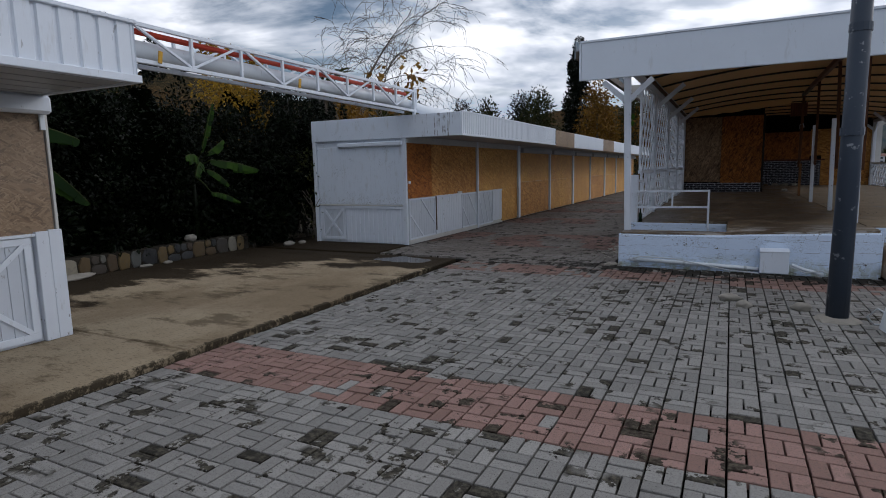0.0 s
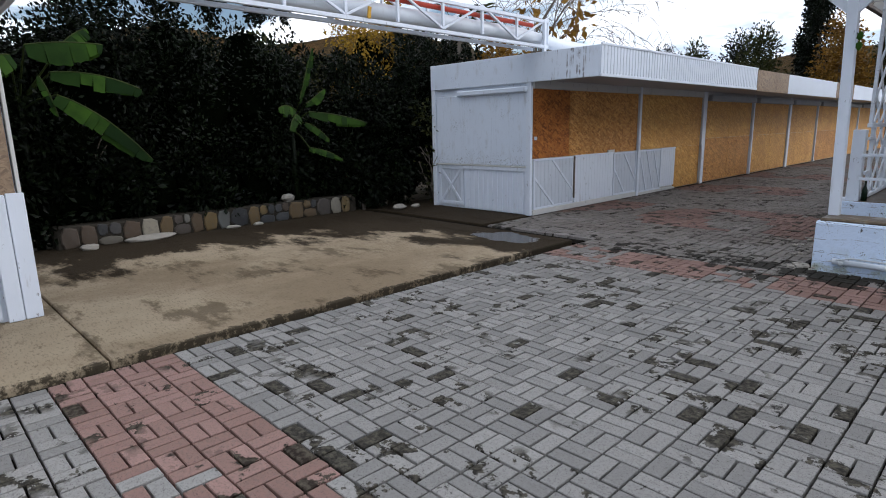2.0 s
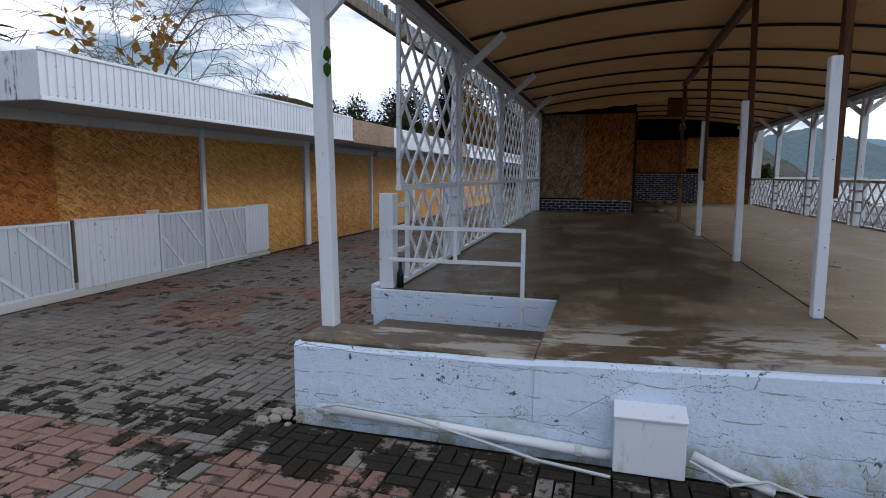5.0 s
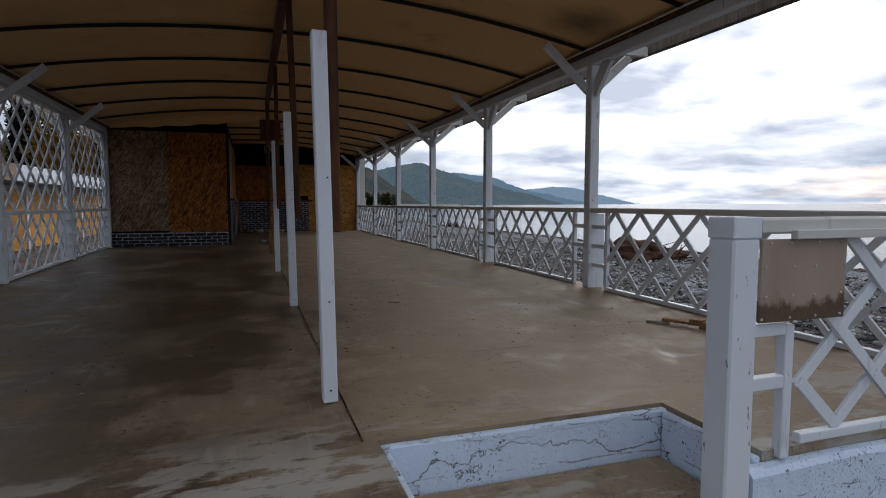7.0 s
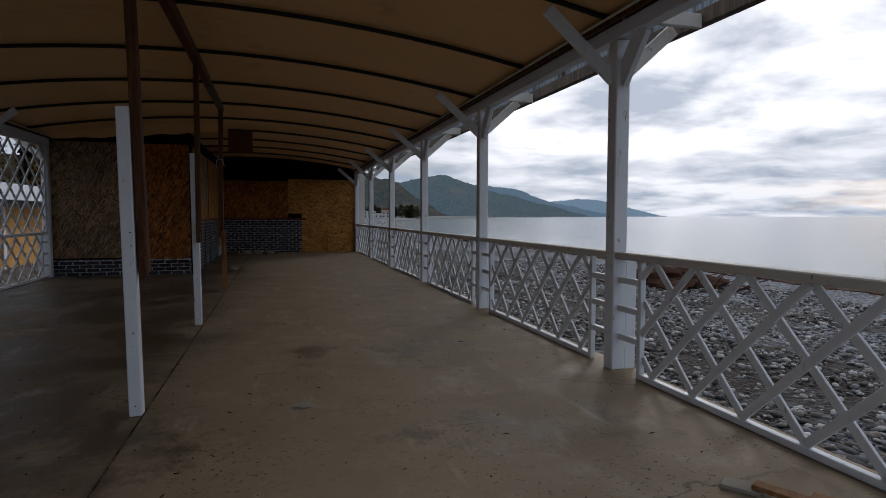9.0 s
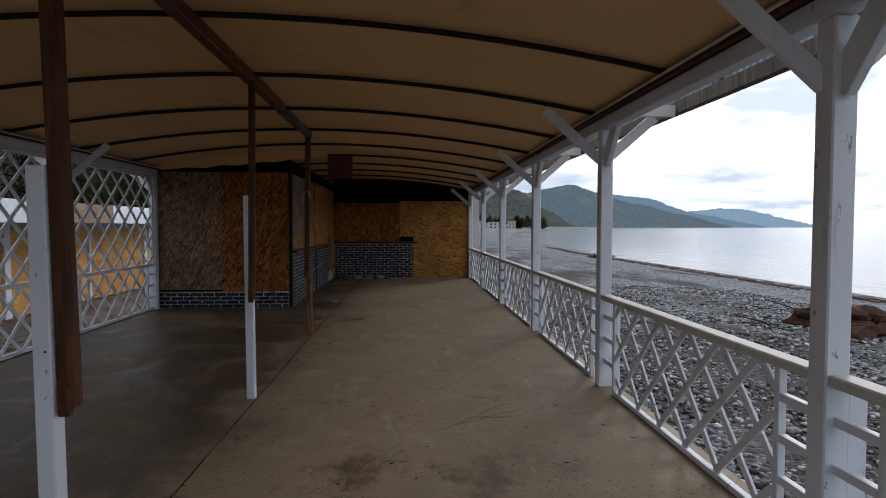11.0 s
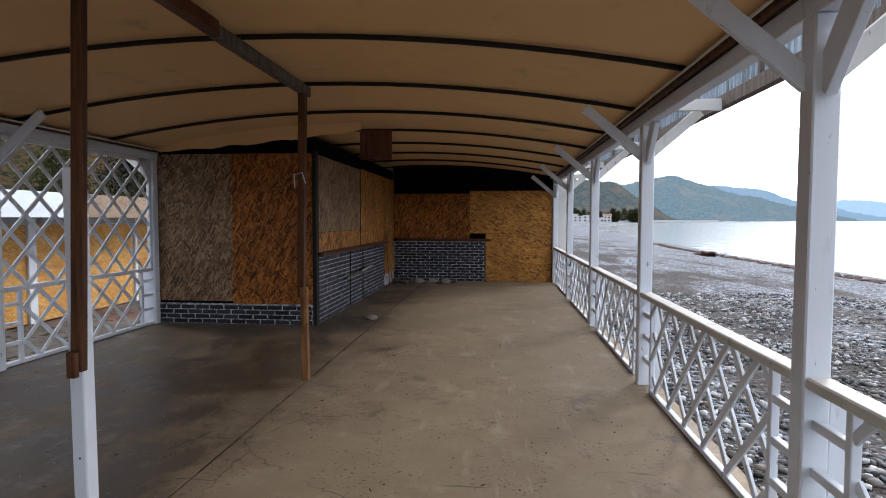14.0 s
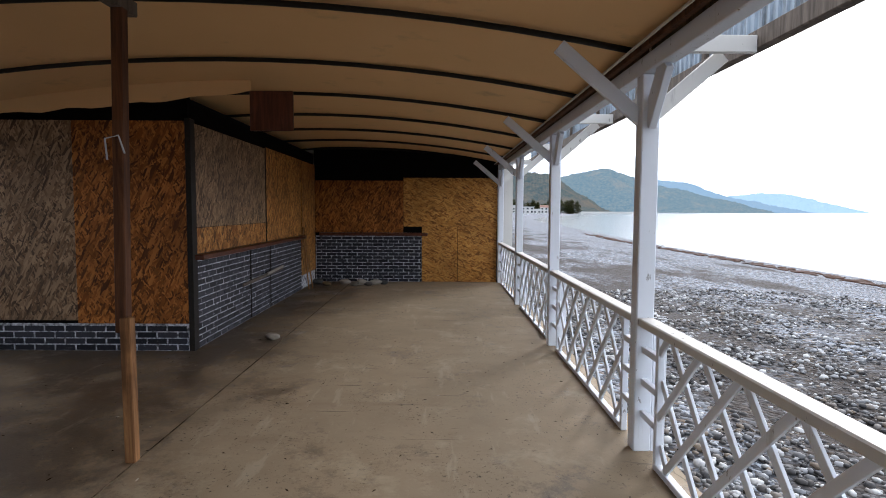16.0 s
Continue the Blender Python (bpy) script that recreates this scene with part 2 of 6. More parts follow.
a.color(c).rough(a.math("SUBTRACT", a.step(st, 0, 1, 0.70, 0.42), a.step(a.noise(1.7, 10, 0.76), 0.50, 0.64, 0, 0.12)))
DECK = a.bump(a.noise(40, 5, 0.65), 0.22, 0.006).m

def white_paint(name, light=(0.71, 0.755, 0.82), dirt=0.5, rough=0.5):
    a = Mat(name, rough, 0, 0.4)
    c = a.mix(a.noise(1.7, 5), light, tuple(v * 0.88 for v in light))
    c = a.mix(a.step(a.noise(9, 6, 0.7, a.scaled(1, 1, 0.22)), 0.60, 0.70, 0, dirt), c, (0.36, 0.35, 0.33))
    c = a.mix(a.step(a.noise(22, 4, 0.7, a.scaled(1, 1, 0.35)), 0.655, 0.69, 0, min(1.0, dirt * 1.6)), c, (0.13, 0.12, 0.11))
    return a.color(c).bump(a.noise(70, 3, 0.6, a.scaled(1, 1, 0.15)), 0.2, 0.003).m


WHITE_WOOD = white_paint("white_painted_wood")
# darker than the battens: their shadows on the boards put into the paint
SHADED_BOARD = white_paint("shaded_white_boards", (0.57, 0.61, 0.67), 0.35)
WHITE_OLD = white_paint("weathered_white_paint", (0.60, 0.59, 0.56), 0.85, 0.6)
WHITE_METAL = white_paint("white_sheet_metal", (0.73, 0.78, 0.85), 0.3, 0.38)
WHITE_SHEET = white_paint("white_shutter", (0.70, 0.755, 0.83), 0.22, 0.5)


def streaked_paint(name, light, lo, hi, streak, speck):
    """White paint with black runs coming down inside a stretch of the board, and mould specks."""
    a = Mat(name, 0.5, 0, 0.3)
    c = a.mix(a.noise(1.7, 5), light, tuple(v * 0.9 for v in light))
    x = a.axis(0)
    span = a.math("MULTIPLY", a.step(x, lo, lo + 0.25), a.step(x, hi, hi - 0.15))
    runs = a.step(a.noise(26, 4, 0.6, a.scaled(1, 1, 0.05)), 0.52, 0.62)
    worn = a.step(a.noise(7, 6, 0.7), 0.44, 0.56)
    c = a.mix(a.math("MULTIPLY", a.math("MULTIPLY", span, runs), a.math("MULTIPLY", worn, streak)), c, (0.07, 0.06, 0.05))
    c = a.mix(a.step(a.noise(8, 6, 0.7, a.scaled(1, 1, 0.3)), 0.56, 0.72, 0, 0.5), c, (0.42, 0.41, 0.38))
    specks = a.math("MULTIPLY", a.step(a.noise(55, 3), 0.58, 0.62), a.math("MAXIMUM", a.step(a.noise(3.5, 4), 0.56, 0.64, 0, 0.6), a.step(a.math("ADD", a.axis(2), a.math("MULTIPLY", a.noise(6, 4), 0.5)), 1.36, 1.16)))
    c = a.mix(a.math("MULTIPLY", specks, speck), c, (0.09, 0.08, 0.06))
    return a.color(c).bump(a.noise(70, 3, 0.6, a.scaled(1, 1, 0.15)), 0.2, 0.003).m


WHITE_DRIP = streaked_paint("drip_stained_board", (0.70, 0.755, 0.83), -5.75, -4.6, 0.9, 0.5)
WHITE_MOULD = streaked_paint("mouldy_shutter", (0.70, 0.755, 0.83), -8.4, -5.9, 0.10, 0.85)
WHITE_PLASTIC = white_paint("white_plastic", (0.72, 0.76, 0.80), 0.15, 0.35)

a = Mat("white_plaster", 0.8)
c = a.mix(a.noise(2.2, 5), (0.66, 0.765, 0.92), (0.565, 0.665, 0.81))
c = a.mix(a.step(a.noise(11, 5, 0.7), 0.645, 0.665, 0, 0.95), c, (0.07, 0.066, 0.06))
c = a.mix(a.math("MULTIPLY", a.step(a.noise(75, 3), 0.60, 0.64), a.step(a.noise(2.4, 6, 0.7), 0.46, 0.60, 0, 0.85)), c, (0.10, 0.095, 0.085))
lowz = a.step(a.axis(2), 0.0, 0.28, 1, 0)
moss = a.math("MULTIPLY", lowz, a.step(a.noise(5, 6, 0.7), 0.46, 0.62))
c = a.mix(a.math("MULTIPLY", moss, 0.8), c, (0.30, 0.31, 0.16))
crack = a.step(a.voronoi(1.4, a.mix(0.35, a.scaled(0.5, 0.5, 2.6), a.noise(5, 5), "ADD"), "DISTANCE_TO_EDGE"), 0.0, 0.008, 1, 0)
c = a.mix(a.math("MULTIPLY", crack, a.step(a.noise(1.3, 2), 0.48, 0.6)), c, (0.12, 0.115, 0.11))
form = a.step(a.math("ABSOLUTE", a.math("SUBTRACT", a.math("FRACT", a.math("ADD", a.math("MULTIPLY", a.axis(2), 6.2), a.math("MULTIPLY", a.noise(1.5, 4), 0.9))), 0.5)), 0.0, 0.035, 1, 0)
c = a.mix(a.math("MULTIPLY", form, a.step(a.noise(6, 5, 0.7), 0.47, 0.56, 0, 0.85)), c, (0.15, 0.145, 0.14))
PLASTER = a.color(c).bump(a.math("ADD", a.noise(14, 6, 0.65), a.math("MULTIPLY", crack, -0.5)), 0.55, 0.02).m


def osb_material(name, light, mid, dark, grey=0.0, k=1.0, depth=0.8, upright=False):
    """Pressed board of long wood strands lying over one another; upright boards have them mostly on end."""
    a = Mat(name, 0.6)
    s = a.t.nodes.new("ShaderNodeSeparateXYZ")
    a.put(a.pos, s.inputs[0])
    cb = a.t.nodes.new("ShaderNodeCombineXYZ")
    a.put(a.math("ADD", s.outputs[0], s.outputs[1]), cb.inputs[0])
    a.put(s.outputs[2], cb.inputs[1])
    uv = cb.outputs[0]
    warp = a.mix(0.06, uv, a.noise(7, 3, 0.6, uv), "ADD")
    turn = math.pi / 2 if upright else 0.0
    flake = None
    for ang, lx, ly, cover in ((0.15, 15, 90, 0.0), (1.05, 16, 78, 0.50), (-0.55, 18, 95, 0.55), (0.45, 13, 70, 0.62)):
        turned = a.scaled(1, 1, 1, warp, (0, 0, ang + turn))
        col = a.voronoi(1.0, a.scaled(lx * k, ly * k, 1, turned), "F1", "Color")
        if flake is None:
            flake = col
            continue
        top = a.t.nodes.new("ShaderNodeSeparateColor")
        a.put(col, top.inputs[0])
        flake = a.mix(a.step(top.outputs[2], cover, cover + 0.02), flake, col)
    sf = a.t.nodes.new("ShaderNodeSeparateColor")
    a.put(flake, sf.inputs[0])
    c = a.mix(a.step(sf.outputs[0], 0.15, 0.85), mid, light)
    c = a.mix(a.step(sf.outputs[1], 0.66 - 0.25 * (1 - k), 0.92 - 0.2 * (1 - k), 0, depth), c, dark)
    c = a.mix(a.step(a.noise(1.2, 4, 0.6, uv), 0.42, 0.66, 0, 0.35), c, dark)
    if grey:
        c = a.mix(a.step(a.noise(0.9, 3, 0.5, uv), 0.3, 0.6, grey * 0.3, grey * 0.65), c, a.mix(0.6, c, (0.33, 0.285, 0.24)))
    return a.color(c).bump(sf.outputs[2], 0.35, 0.004).m


OSB = osb_material("osb_yellow", (0.66, 0.35, 0.105), (0.45, 0.195, 0.045), (0.20, 0.078, 0.02), 0, 0.62, 0.75)
OSB_PALE = osb_material("osb_pale", (0.72, 0.42, 0.125), (0.55, 0.27, 0.06), (0.30, 0.125, 0.03), 0, 0.62, 0.6)
OSB_RED = osb_material("osb_reddish", (0.50, 0.185, 0.036), (0.34, 0.105, 0.018), (0.12, 0.036, 0.008), 0, 0.62, 0.75)
OSB_GREY = osb_material("osb_weathered", (0.36, 0.25, 0.15), (0.24, 0.15, 0.082), (0.09, 0.052, 0.028), 0.8, 0.75, 0.7)

OLD_OSB = osb_material("osb_old_brown", (0.54, 0.26, 0.07), (0.25, 0.09, 0.018), (0.045, 0.016, 0.005), 0, 0.62, 0.85, True)
OLD_OSB_RED = osb_material("osb_old_reddish", (0.46, 0.17, 0.035), (0.20, 0.06, 0.010), (0.04, 0.012, 0.003), 0, 0.62, 0.85, True)
OLD_OSB_GREY = osb_material("osb_old_grey", (0.36, 0.235, 0.135), (0.165, 0.095, 0.048), (0.040, 0.022, 0.012), 0.1, 0.62, 0.85, True)
OLD_OSB_PALE = osb_material("osb_old_yellow", (0.60, 0.31, 0.08), (0.42, 0.18, 0.035), (0.13, 0.05, 0.012), 0, 0.62, 0.85)

a = Mat("canvas", 0.8)
c = a.mix(a.noise(0.7, 4), (0.76, 0.49, 0.24), (0.66, 0.41, 0.185))
c = a.mix(a.step(a.noise(2.0, 5, 0.65), 0.60, 0.74, 0, 0.4), c, (0.26, 0.19, 0.12))
soot = a.math("SQRT", a.math("ADD", a.math("POWER", a.math("SUBTRACT", a.axis(0), 5.25), 2.0), a.math("POWER", a.math("SUBTRACT", a.axis(1), 13.3), 2.0)))
c = a.mix(a.step(a.math("ADD", soot, a.math("MULTIPLY", a.noise(3, 5), 0.5)), 0.75, 0.30, 0, 0.75), c, (0.09, 0.06, 0.04))
a.color(c).bump(a.noise(2.2, 3, 0.5, a.scaled(1, 0.4, 1)), 0.3, 0.03)
tr = a.t.nodes.new("ShaderNodeBsdfTranslucent")
a.put(c, tr.inputs[0])
ms = a.t.nodes.new("ShaderNodeMixShader")
ms.inputs[0].default_value = 0.03
a.t.links.new(a.b.outputs[0], ms.inputs[1])
a.t.links.new(tr.outputs[0], ms.inputs[2])
a.t.links.new(ms.outputs[0], a.t.nodes["Material Output"].inputs[0])
CANVAS = a.m

a = Mat("dark_steel", 0.6, 0, 0.1)
BLACK = a.color(a.mix(a.noise(20, 3), (0.012, 0.011, 0.011), (0.03, 0.026, 0.022))).m
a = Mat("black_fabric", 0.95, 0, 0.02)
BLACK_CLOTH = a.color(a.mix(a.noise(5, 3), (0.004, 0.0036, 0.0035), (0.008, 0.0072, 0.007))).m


def wood_material(name, light, dark, rough=0.7):
    a = Mat(name, rough)
    g = a.noise(14, 6, 0.65, a.scaled(1.6, 1.6, 0.12), 0.8)
    c = a.mix(a.step(g, 0.35, 0.65), dark, light)
    c = a.mix(a.step(a.noise(3, 3), 0.55, 0.7, 0, 0.5), c, tuple(v * 0.45 for v in dark))
    return a.color(c).bump(g, 0.3, 0.004).m


WOOD_BROWN = wood_material("stained_wood", (0.125, 0.05, 0.02), (0.04, 0.016, 0.008))
WOOD_RAW = wood_material("raw_wood", (0.36, 0.19, 0.08), (0.18, 0.085, 0.035))
WOOD_MID = wood_material("split_wood", (0.32, 0.16, 0.065), (0.12, 0.055, 0.022))
WOOD_DARK = wood_material("dark_wood", (0.12, 0.04, 0.02), (0.055, 0.018, 0.01), 0.4)
WOOD_OLD = wood_material("grey_old_wood", (0.15, 0.12, 0.095), (0.06, 0.047, 0.038))

a = Mat("dark_brick", 0.55)
c = a.mix(a.random(), (0.012, 0.013, 0.018), (0.040, 0.042, 0.054))
BRICK = a.color(a.mix(a.step(a.noise(35, 4), 0.56, 0.72, 0, 0.4), c, (0.12, 0.125, 0.145))).bump(a.noise(60, 4), 0.4, 0.004).m
a = Mat("pale_mortar", 0.9)
MORTAR = a.color(a.mix(a.step(a.noise(16, 5, 0.7), 0.38, 0.58), (0.07, 0.07, 0.08), (0.58, 0.60, 0.66))).m

a = Mat("pole_paint", 0.42, 0, 0.4)
c = a.mix(a.noise(3, 5, 0.6, a.scaled(1, 1, 0.4)), (0.020, 0.030, 0.048), (0.045, 0.060, 0.085))
POLE = a.color(a.mix(a.step(a.noise(12, 5), 0.62, 0.68, 0, 0.7), c, (0.30, 0.32, 0.34))).bump(a.noise(30, 3), 0.2, 0.003).m
a = Mat("red_pipe", 0.5)
RED = a.color(a.mix(a.noise(6, 3), (0.50, 0.06, 0.03), (0.36, 0.05, 0.03))).m
a = Mat("yellow_clamp", 0.5)
YELLOW = a.color(a.mix(a.noise(20, 3), (0.62, 0.36, 0.03), (0.40, 0.22, 0.04))).m
a = Mat("grey_duct", 0.45)
DUCT = a.color(a.mix(a.noise(4, 4), (0.42, 0.43, 0.44), (0.30, 0.31, 0.32))).m
a = Mat("cable_grey", 0.5)
CABLE = a.color(a.mix(a.noise(8, 3), (0.55, 0.58, 0.60), (0.42, 0.44, 0.46))).m
a = Mat("black_plastic", 0.4)
BLACK_PLASTIC = a.color(a.mix(a.noise(15, 3), (0.010, 0.010, 0.011), (0.022, 0.021, 0.020))).m
a = Mat("corrugated_sheet", 0.5)
c = a.mix(a.step(a.noise(7, 5, 0.7, a.scaled(1, 1, 0.2)), 0.45, 0.65), (0.30, 0.36, 0.42), (0.10, 0.11, 0.115))
CORRUGATED = a.color(c).m
a = Mat("dark_glass", 0.1)
DARK_GREEN_GLASS = a.color((0.004, 0.014, 0.006)).m


def stone_material(name, tone):
    a = Mat(name, 0.7)
    r = tone(a)
    n = a.t.nodes.new("ShaderNodeValToRGB")
    els = n.color_ramp.elements
    els[0].position, els[0].color = 0.0, (0.04, 0.04, 0.04, 1)
    els[1].position, els[1].color = 1.0, (0.32, 0.28, 0.21, 1)
    for p, col in ((0.3, (0.065, 0.066, 0.066, 1)), (0.55, (0.085, 0.060, 0.040, 1)), (0.7, (0.15, 0.105, 0.048, 1)), (0.85, (0.11, 0.112, 0.105, 1))):
        els.new(p).color = col
    a.put(r, n.inputs[0])
    c = a.mix(a.step(a.noise(18, 5), 0.5, 0.75, 0, 0.4), n.outputs[0], (0.10, 0.095, 0.085))
    return a.color(c).bump(a.noise(30, 5), 0.3, 0.006).m


STONE = stone_material("field_stone", Mat.random)
a = Mat("wall_mortar", 0.95, 0, 0.05)
WALL_MORTAR = a.color(a.mix(a.noise(14, 5), (0.012, 0.011, 0.009), (0.060, 0.052, 0.040))).bump(a.noise(40, 4), 0.5, 0.006).m
a = Mat("beach_pebble", 0.65, 0, 0.2)
n = a.t.nodes.new("ShaderNodeValToRGB")
els = n.color_ramp.elements
els[0].position, els[0].color = 0.0, (0.035, 0.036, 0.04, 1)
els[1].position, els[1].color = 1.0, (0.50, 0.51, 0.51, 1)
for p, col in ((0.35, (0.055, 0.052, 0.05, 1)), (0.55, (0.17, 0.178, 0.19, 1)), (0.66, (0.15, 0.12, 0.09, 1)), (0.76, (0.30, 0.315, 0.335, 1))):
    els.new(p).color = col
a.put(a.island(), n.inputs[0])
PEBBLE = a.color(a.mix(a.step(a.noise(40, 4), 0.5, 0.75, 0, 0.4), n.outputs[0], (0.09, 0.09, 0.095))).m
a = Mat("pale_stone", 0.7)
PALE_STONE = a.color(a.mix(a.noise(9, 5), (0.38, 0.35, 0.30), (0.20, 0.185, 0.155))).bump(a.noise(20, 5), 0.3, 0.006).m

# one sheet of ground: soil and pebbles
a = Mat("ground", 0.9, 0, 0.15)
v = a.voronoi(13.0, a.scaled(1, 1, 0.3), "F1", "Color")
sv = a.t.nodes.new("ShaderNodeSeparateColor")
a.put(v, sv.inputs[0])
edge = a.voronoi(13.0, a.scaled(1, 1, 0.3), "F1", "Distance")
c = a.mix(a.math("POWER", sv.outputs[0], 1.6), (0.03, 0.033, 0.040), (0.37, 0.41, 0.47))
c = a.mix(a.step(sv.outputs[1], 0.8, 1.0, 0, 0.6), c, (0.30, 0.22, 0.15))
near_shore = a.math("ADD", a.noise(0.35, 6, 0.62, a.scaled(1, 0.4, 1)), a.step(a.axis(0), 9.0, 19.0, 0.10, -0.10))
c = a.mix(a.step(near_shore, 0.46, 0.60, 0, 0.86), c, a.mix(a.noise(30, 3), (0.018, 0.014, 0.011), (0.062, 0.048, 0.038)))
soil = a.mix(a.noise(3, 5), (0.06, 0.05, 0.035), (0.12, 0.10, 0.07))
c = a.mix(a.step(a.axis(0), 5.6, 6.1), soil, c)
GROUND = a.color(c).bump(edge, 0.9, -0.06).m

a = Mat("sea", 0.12, 0, 0.5)
a.color((0.05, 0.07, 0.08))
a.b.inputs["IOR"].default_value = 1.33
h = a.math("ADD", a.noise(0.5, 4, 0.6, a.scaled(1, 0.5, 1)), a.math("MULTIPLY", a.noise(0.06, 3, 0.5), 1.0))
SEA = a.bump(h, 0.35, 0.25).m


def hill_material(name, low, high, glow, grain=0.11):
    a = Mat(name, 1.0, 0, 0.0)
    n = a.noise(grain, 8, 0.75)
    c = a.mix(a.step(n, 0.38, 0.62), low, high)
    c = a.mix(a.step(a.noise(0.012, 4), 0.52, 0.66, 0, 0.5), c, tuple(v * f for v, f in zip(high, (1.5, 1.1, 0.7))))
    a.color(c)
    # blue haze of distance, put in as the hill's own emission
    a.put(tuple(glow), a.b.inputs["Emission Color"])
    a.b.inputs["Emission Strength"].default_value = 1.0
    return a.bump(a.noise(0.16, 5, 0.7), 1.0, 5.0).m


# bluish tones and emission grow with distance, standing in for haze
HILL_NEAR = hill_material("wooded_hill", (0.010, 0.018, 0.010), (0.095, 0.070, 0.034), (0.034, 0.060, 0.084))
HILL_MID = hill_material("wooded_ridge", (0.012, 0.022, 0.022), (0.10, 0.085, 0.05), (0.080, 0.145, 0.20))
HILL_HAZE = hill_material("hazy_ridge", (0.02, 0.03, 0.03), (0.04, 0.05, 0.05), (0.17, 0.27, 0.38))
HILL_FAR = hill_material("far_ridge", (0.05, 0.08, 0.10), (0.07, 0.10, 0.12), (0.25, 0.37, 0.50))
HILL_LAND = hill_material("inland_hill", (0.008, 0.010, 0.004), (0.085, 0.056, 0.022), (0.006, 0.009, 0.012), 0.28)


def leaf_material(name, dark, light, rough=0.45, trans=0.25):
    a = Mat(name, rough, 0, 0.10)
    c = a.mix(a.math("MULTIPLY", a.island(), a.step(a.noise(7, 3), 0.3, 0.7, 0.55, 1.0)), dark, light)
    a.color(a.mix(a.step(a.noise(1.5, 3), 0.4, 0.7, 0, 0.5), c, tuple(v * 0.5 for v in dark)))
    tr = a.t.nodes.new("ShaderNodeBsdfTranslucent")
    a.put(c, tr.inputs[0])
    ms = a.t.nodes.new("ShaderNodeMixShader")
    ms.inputs[0].default_value = trans
    a.t.links.new(a.b.outputs[0], ms.inputs[1])
    a.t.links.new(tr.outputs[0], ms.inputs[2])
    a.t.links.new(ms.outputs[0], a.t.nodes["Material Output"].inputs[0])
    return a.m


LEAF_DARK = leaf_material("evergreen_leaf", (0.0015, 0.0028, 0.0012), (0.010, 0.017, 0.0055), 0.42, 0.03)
# near-black filler colour for the shade inside shrubs
a = Mat("inner_shade", 1.0, 0, 0.0)
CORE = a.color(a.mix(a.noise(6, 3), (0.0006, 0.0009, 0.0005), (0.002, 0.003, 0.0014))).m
LEAF_OLIVE = leaf_material("olive_leaf", (0.018, 0.024, 0.007), (0.07, 0.07, 0.02))
LEAF_YELLOW = leaf_material("autumn_leaf", (0.30, 0.17, 0.02), (0.52, 0.34, 0.04))
LEAF_RUST = leaf_material("rust_leaf", (0.14, 0.07, 0.015), (0.34, 0.19, 0.03))
LEAF_BANANA = leaf_material("banana_leaf", (0.006, 0.022, 0.003), (0.050, 0.115, 0.010), 0.6, 0.15)
LEAF_STEM = leaf_material("leaf_stalk", (0.03, 0.045, 0.012), (0.07, 0.09, 0.025), 0.5, 0.05)
LEAF_DRY = leaf_material("dry_palm_leaf", (0.035, 0.026, 0.015), (0.11, 0.085, 0.05), 0.7, 0.1)
BARK = wood_material("bark", (0.20, 0.17, 0.14), (0.09, 0.075, 0.06), 0.9)
a = Mat("rotten_plywood", 0.75)
c = a.mix(a.noise(7, 5, 0.6, a.scaled(1, 1, 0.2)), (0.40, 0.33, 0.28), (0.28, 0.21, 0.16))
rot = a.step(a.math("ADD", a.axis(2), a.math("MULTIPLY", a.noise(13, 5), 0.20)), 1.40, 1.36)
c = a.mix(a.math("MULTIPLY", rot, 0.9), c, a.mix(a.noise(26, 4), (0.03, 0.018, 0.010), (0.16, 0.10, 0.06)))
PLYWOOD = a.color(c).bump(a.noise(20, 4), 0.4, 0.005).m
a = Mat("rotten_seaweed", 0.85)
WEED = a.color(a.mix(a.noise(9, 5), (0.012, 0.007, 0.005), (0.085, 0.036, 0.020))).m
a = Mat("floor_joint", 0.95, 0, 0.03)
JOINT = a.color(a.mix(a.step(a.noise(5, 5, 0.7), 0.42, 0.60), (0.018, 0.014, 0.010), (0.15, 0.115, 0.08))).m
a = Mat("leaf_litter", 0.9, 0, 0.05)
LITTER = a.color(a.mix(a.step(a.island(), 0.72, 0.74), (0.03, 0.02, 0.012), (0.36, 0.33, 0.28))).m
a = Mat("house_wall", 0.8)
HOUSE = a.color(a.mix(a.noise(0.5, 3), (0.62, 0.62, 0.60), (0.50, 0.50, 0.49))).m
a = Mat("house_roof", 0.8)
ROOF = a.color(a.mix(a.noise(0.6, 3), (0.28, 0.14, 0.10), (0.20, 0.15, 0.13))).m
a = Mat("house_window", 0.15)
PANE = a.color(a.mix(a.noise(0.3, 2), (0.02, 0.025, 0.03), (0.05, 0.06, 0.07))).m

# ---- building helpers ----


def thing(name, at, label="", category="", group="", kind=""):
    ob = new(name)
    ob.location = at
    return tagged(ob, label, category, group, kind)


def origin(ob):
    p = Vector((0, 0, 0))
    while ob:
        p = p + ob.location
        ob = ob.parent
    return p


def part(name, bm, material, parent=None, label="", smooth=False):
    """Links a bmesh, drawn in world places, as one mesh under its parent."""
    me = bpy.data.meshes.new(name)
    if parent:
        o = origin(parent)
        bmesh.ops.translate(bm, verts=bm.verts, vec=-o)
    bmesh.ops.recalc_face_normals(bm, faces=bm.faces)
    if smooth:
        for f in bm.faces:
            f.smooth = True
    bm.to_mesh(me)
    bm.free()
    me.materials.append(material)
    ob = new(name, me)
    ob.parent = parent
    return tagged(ob, label)


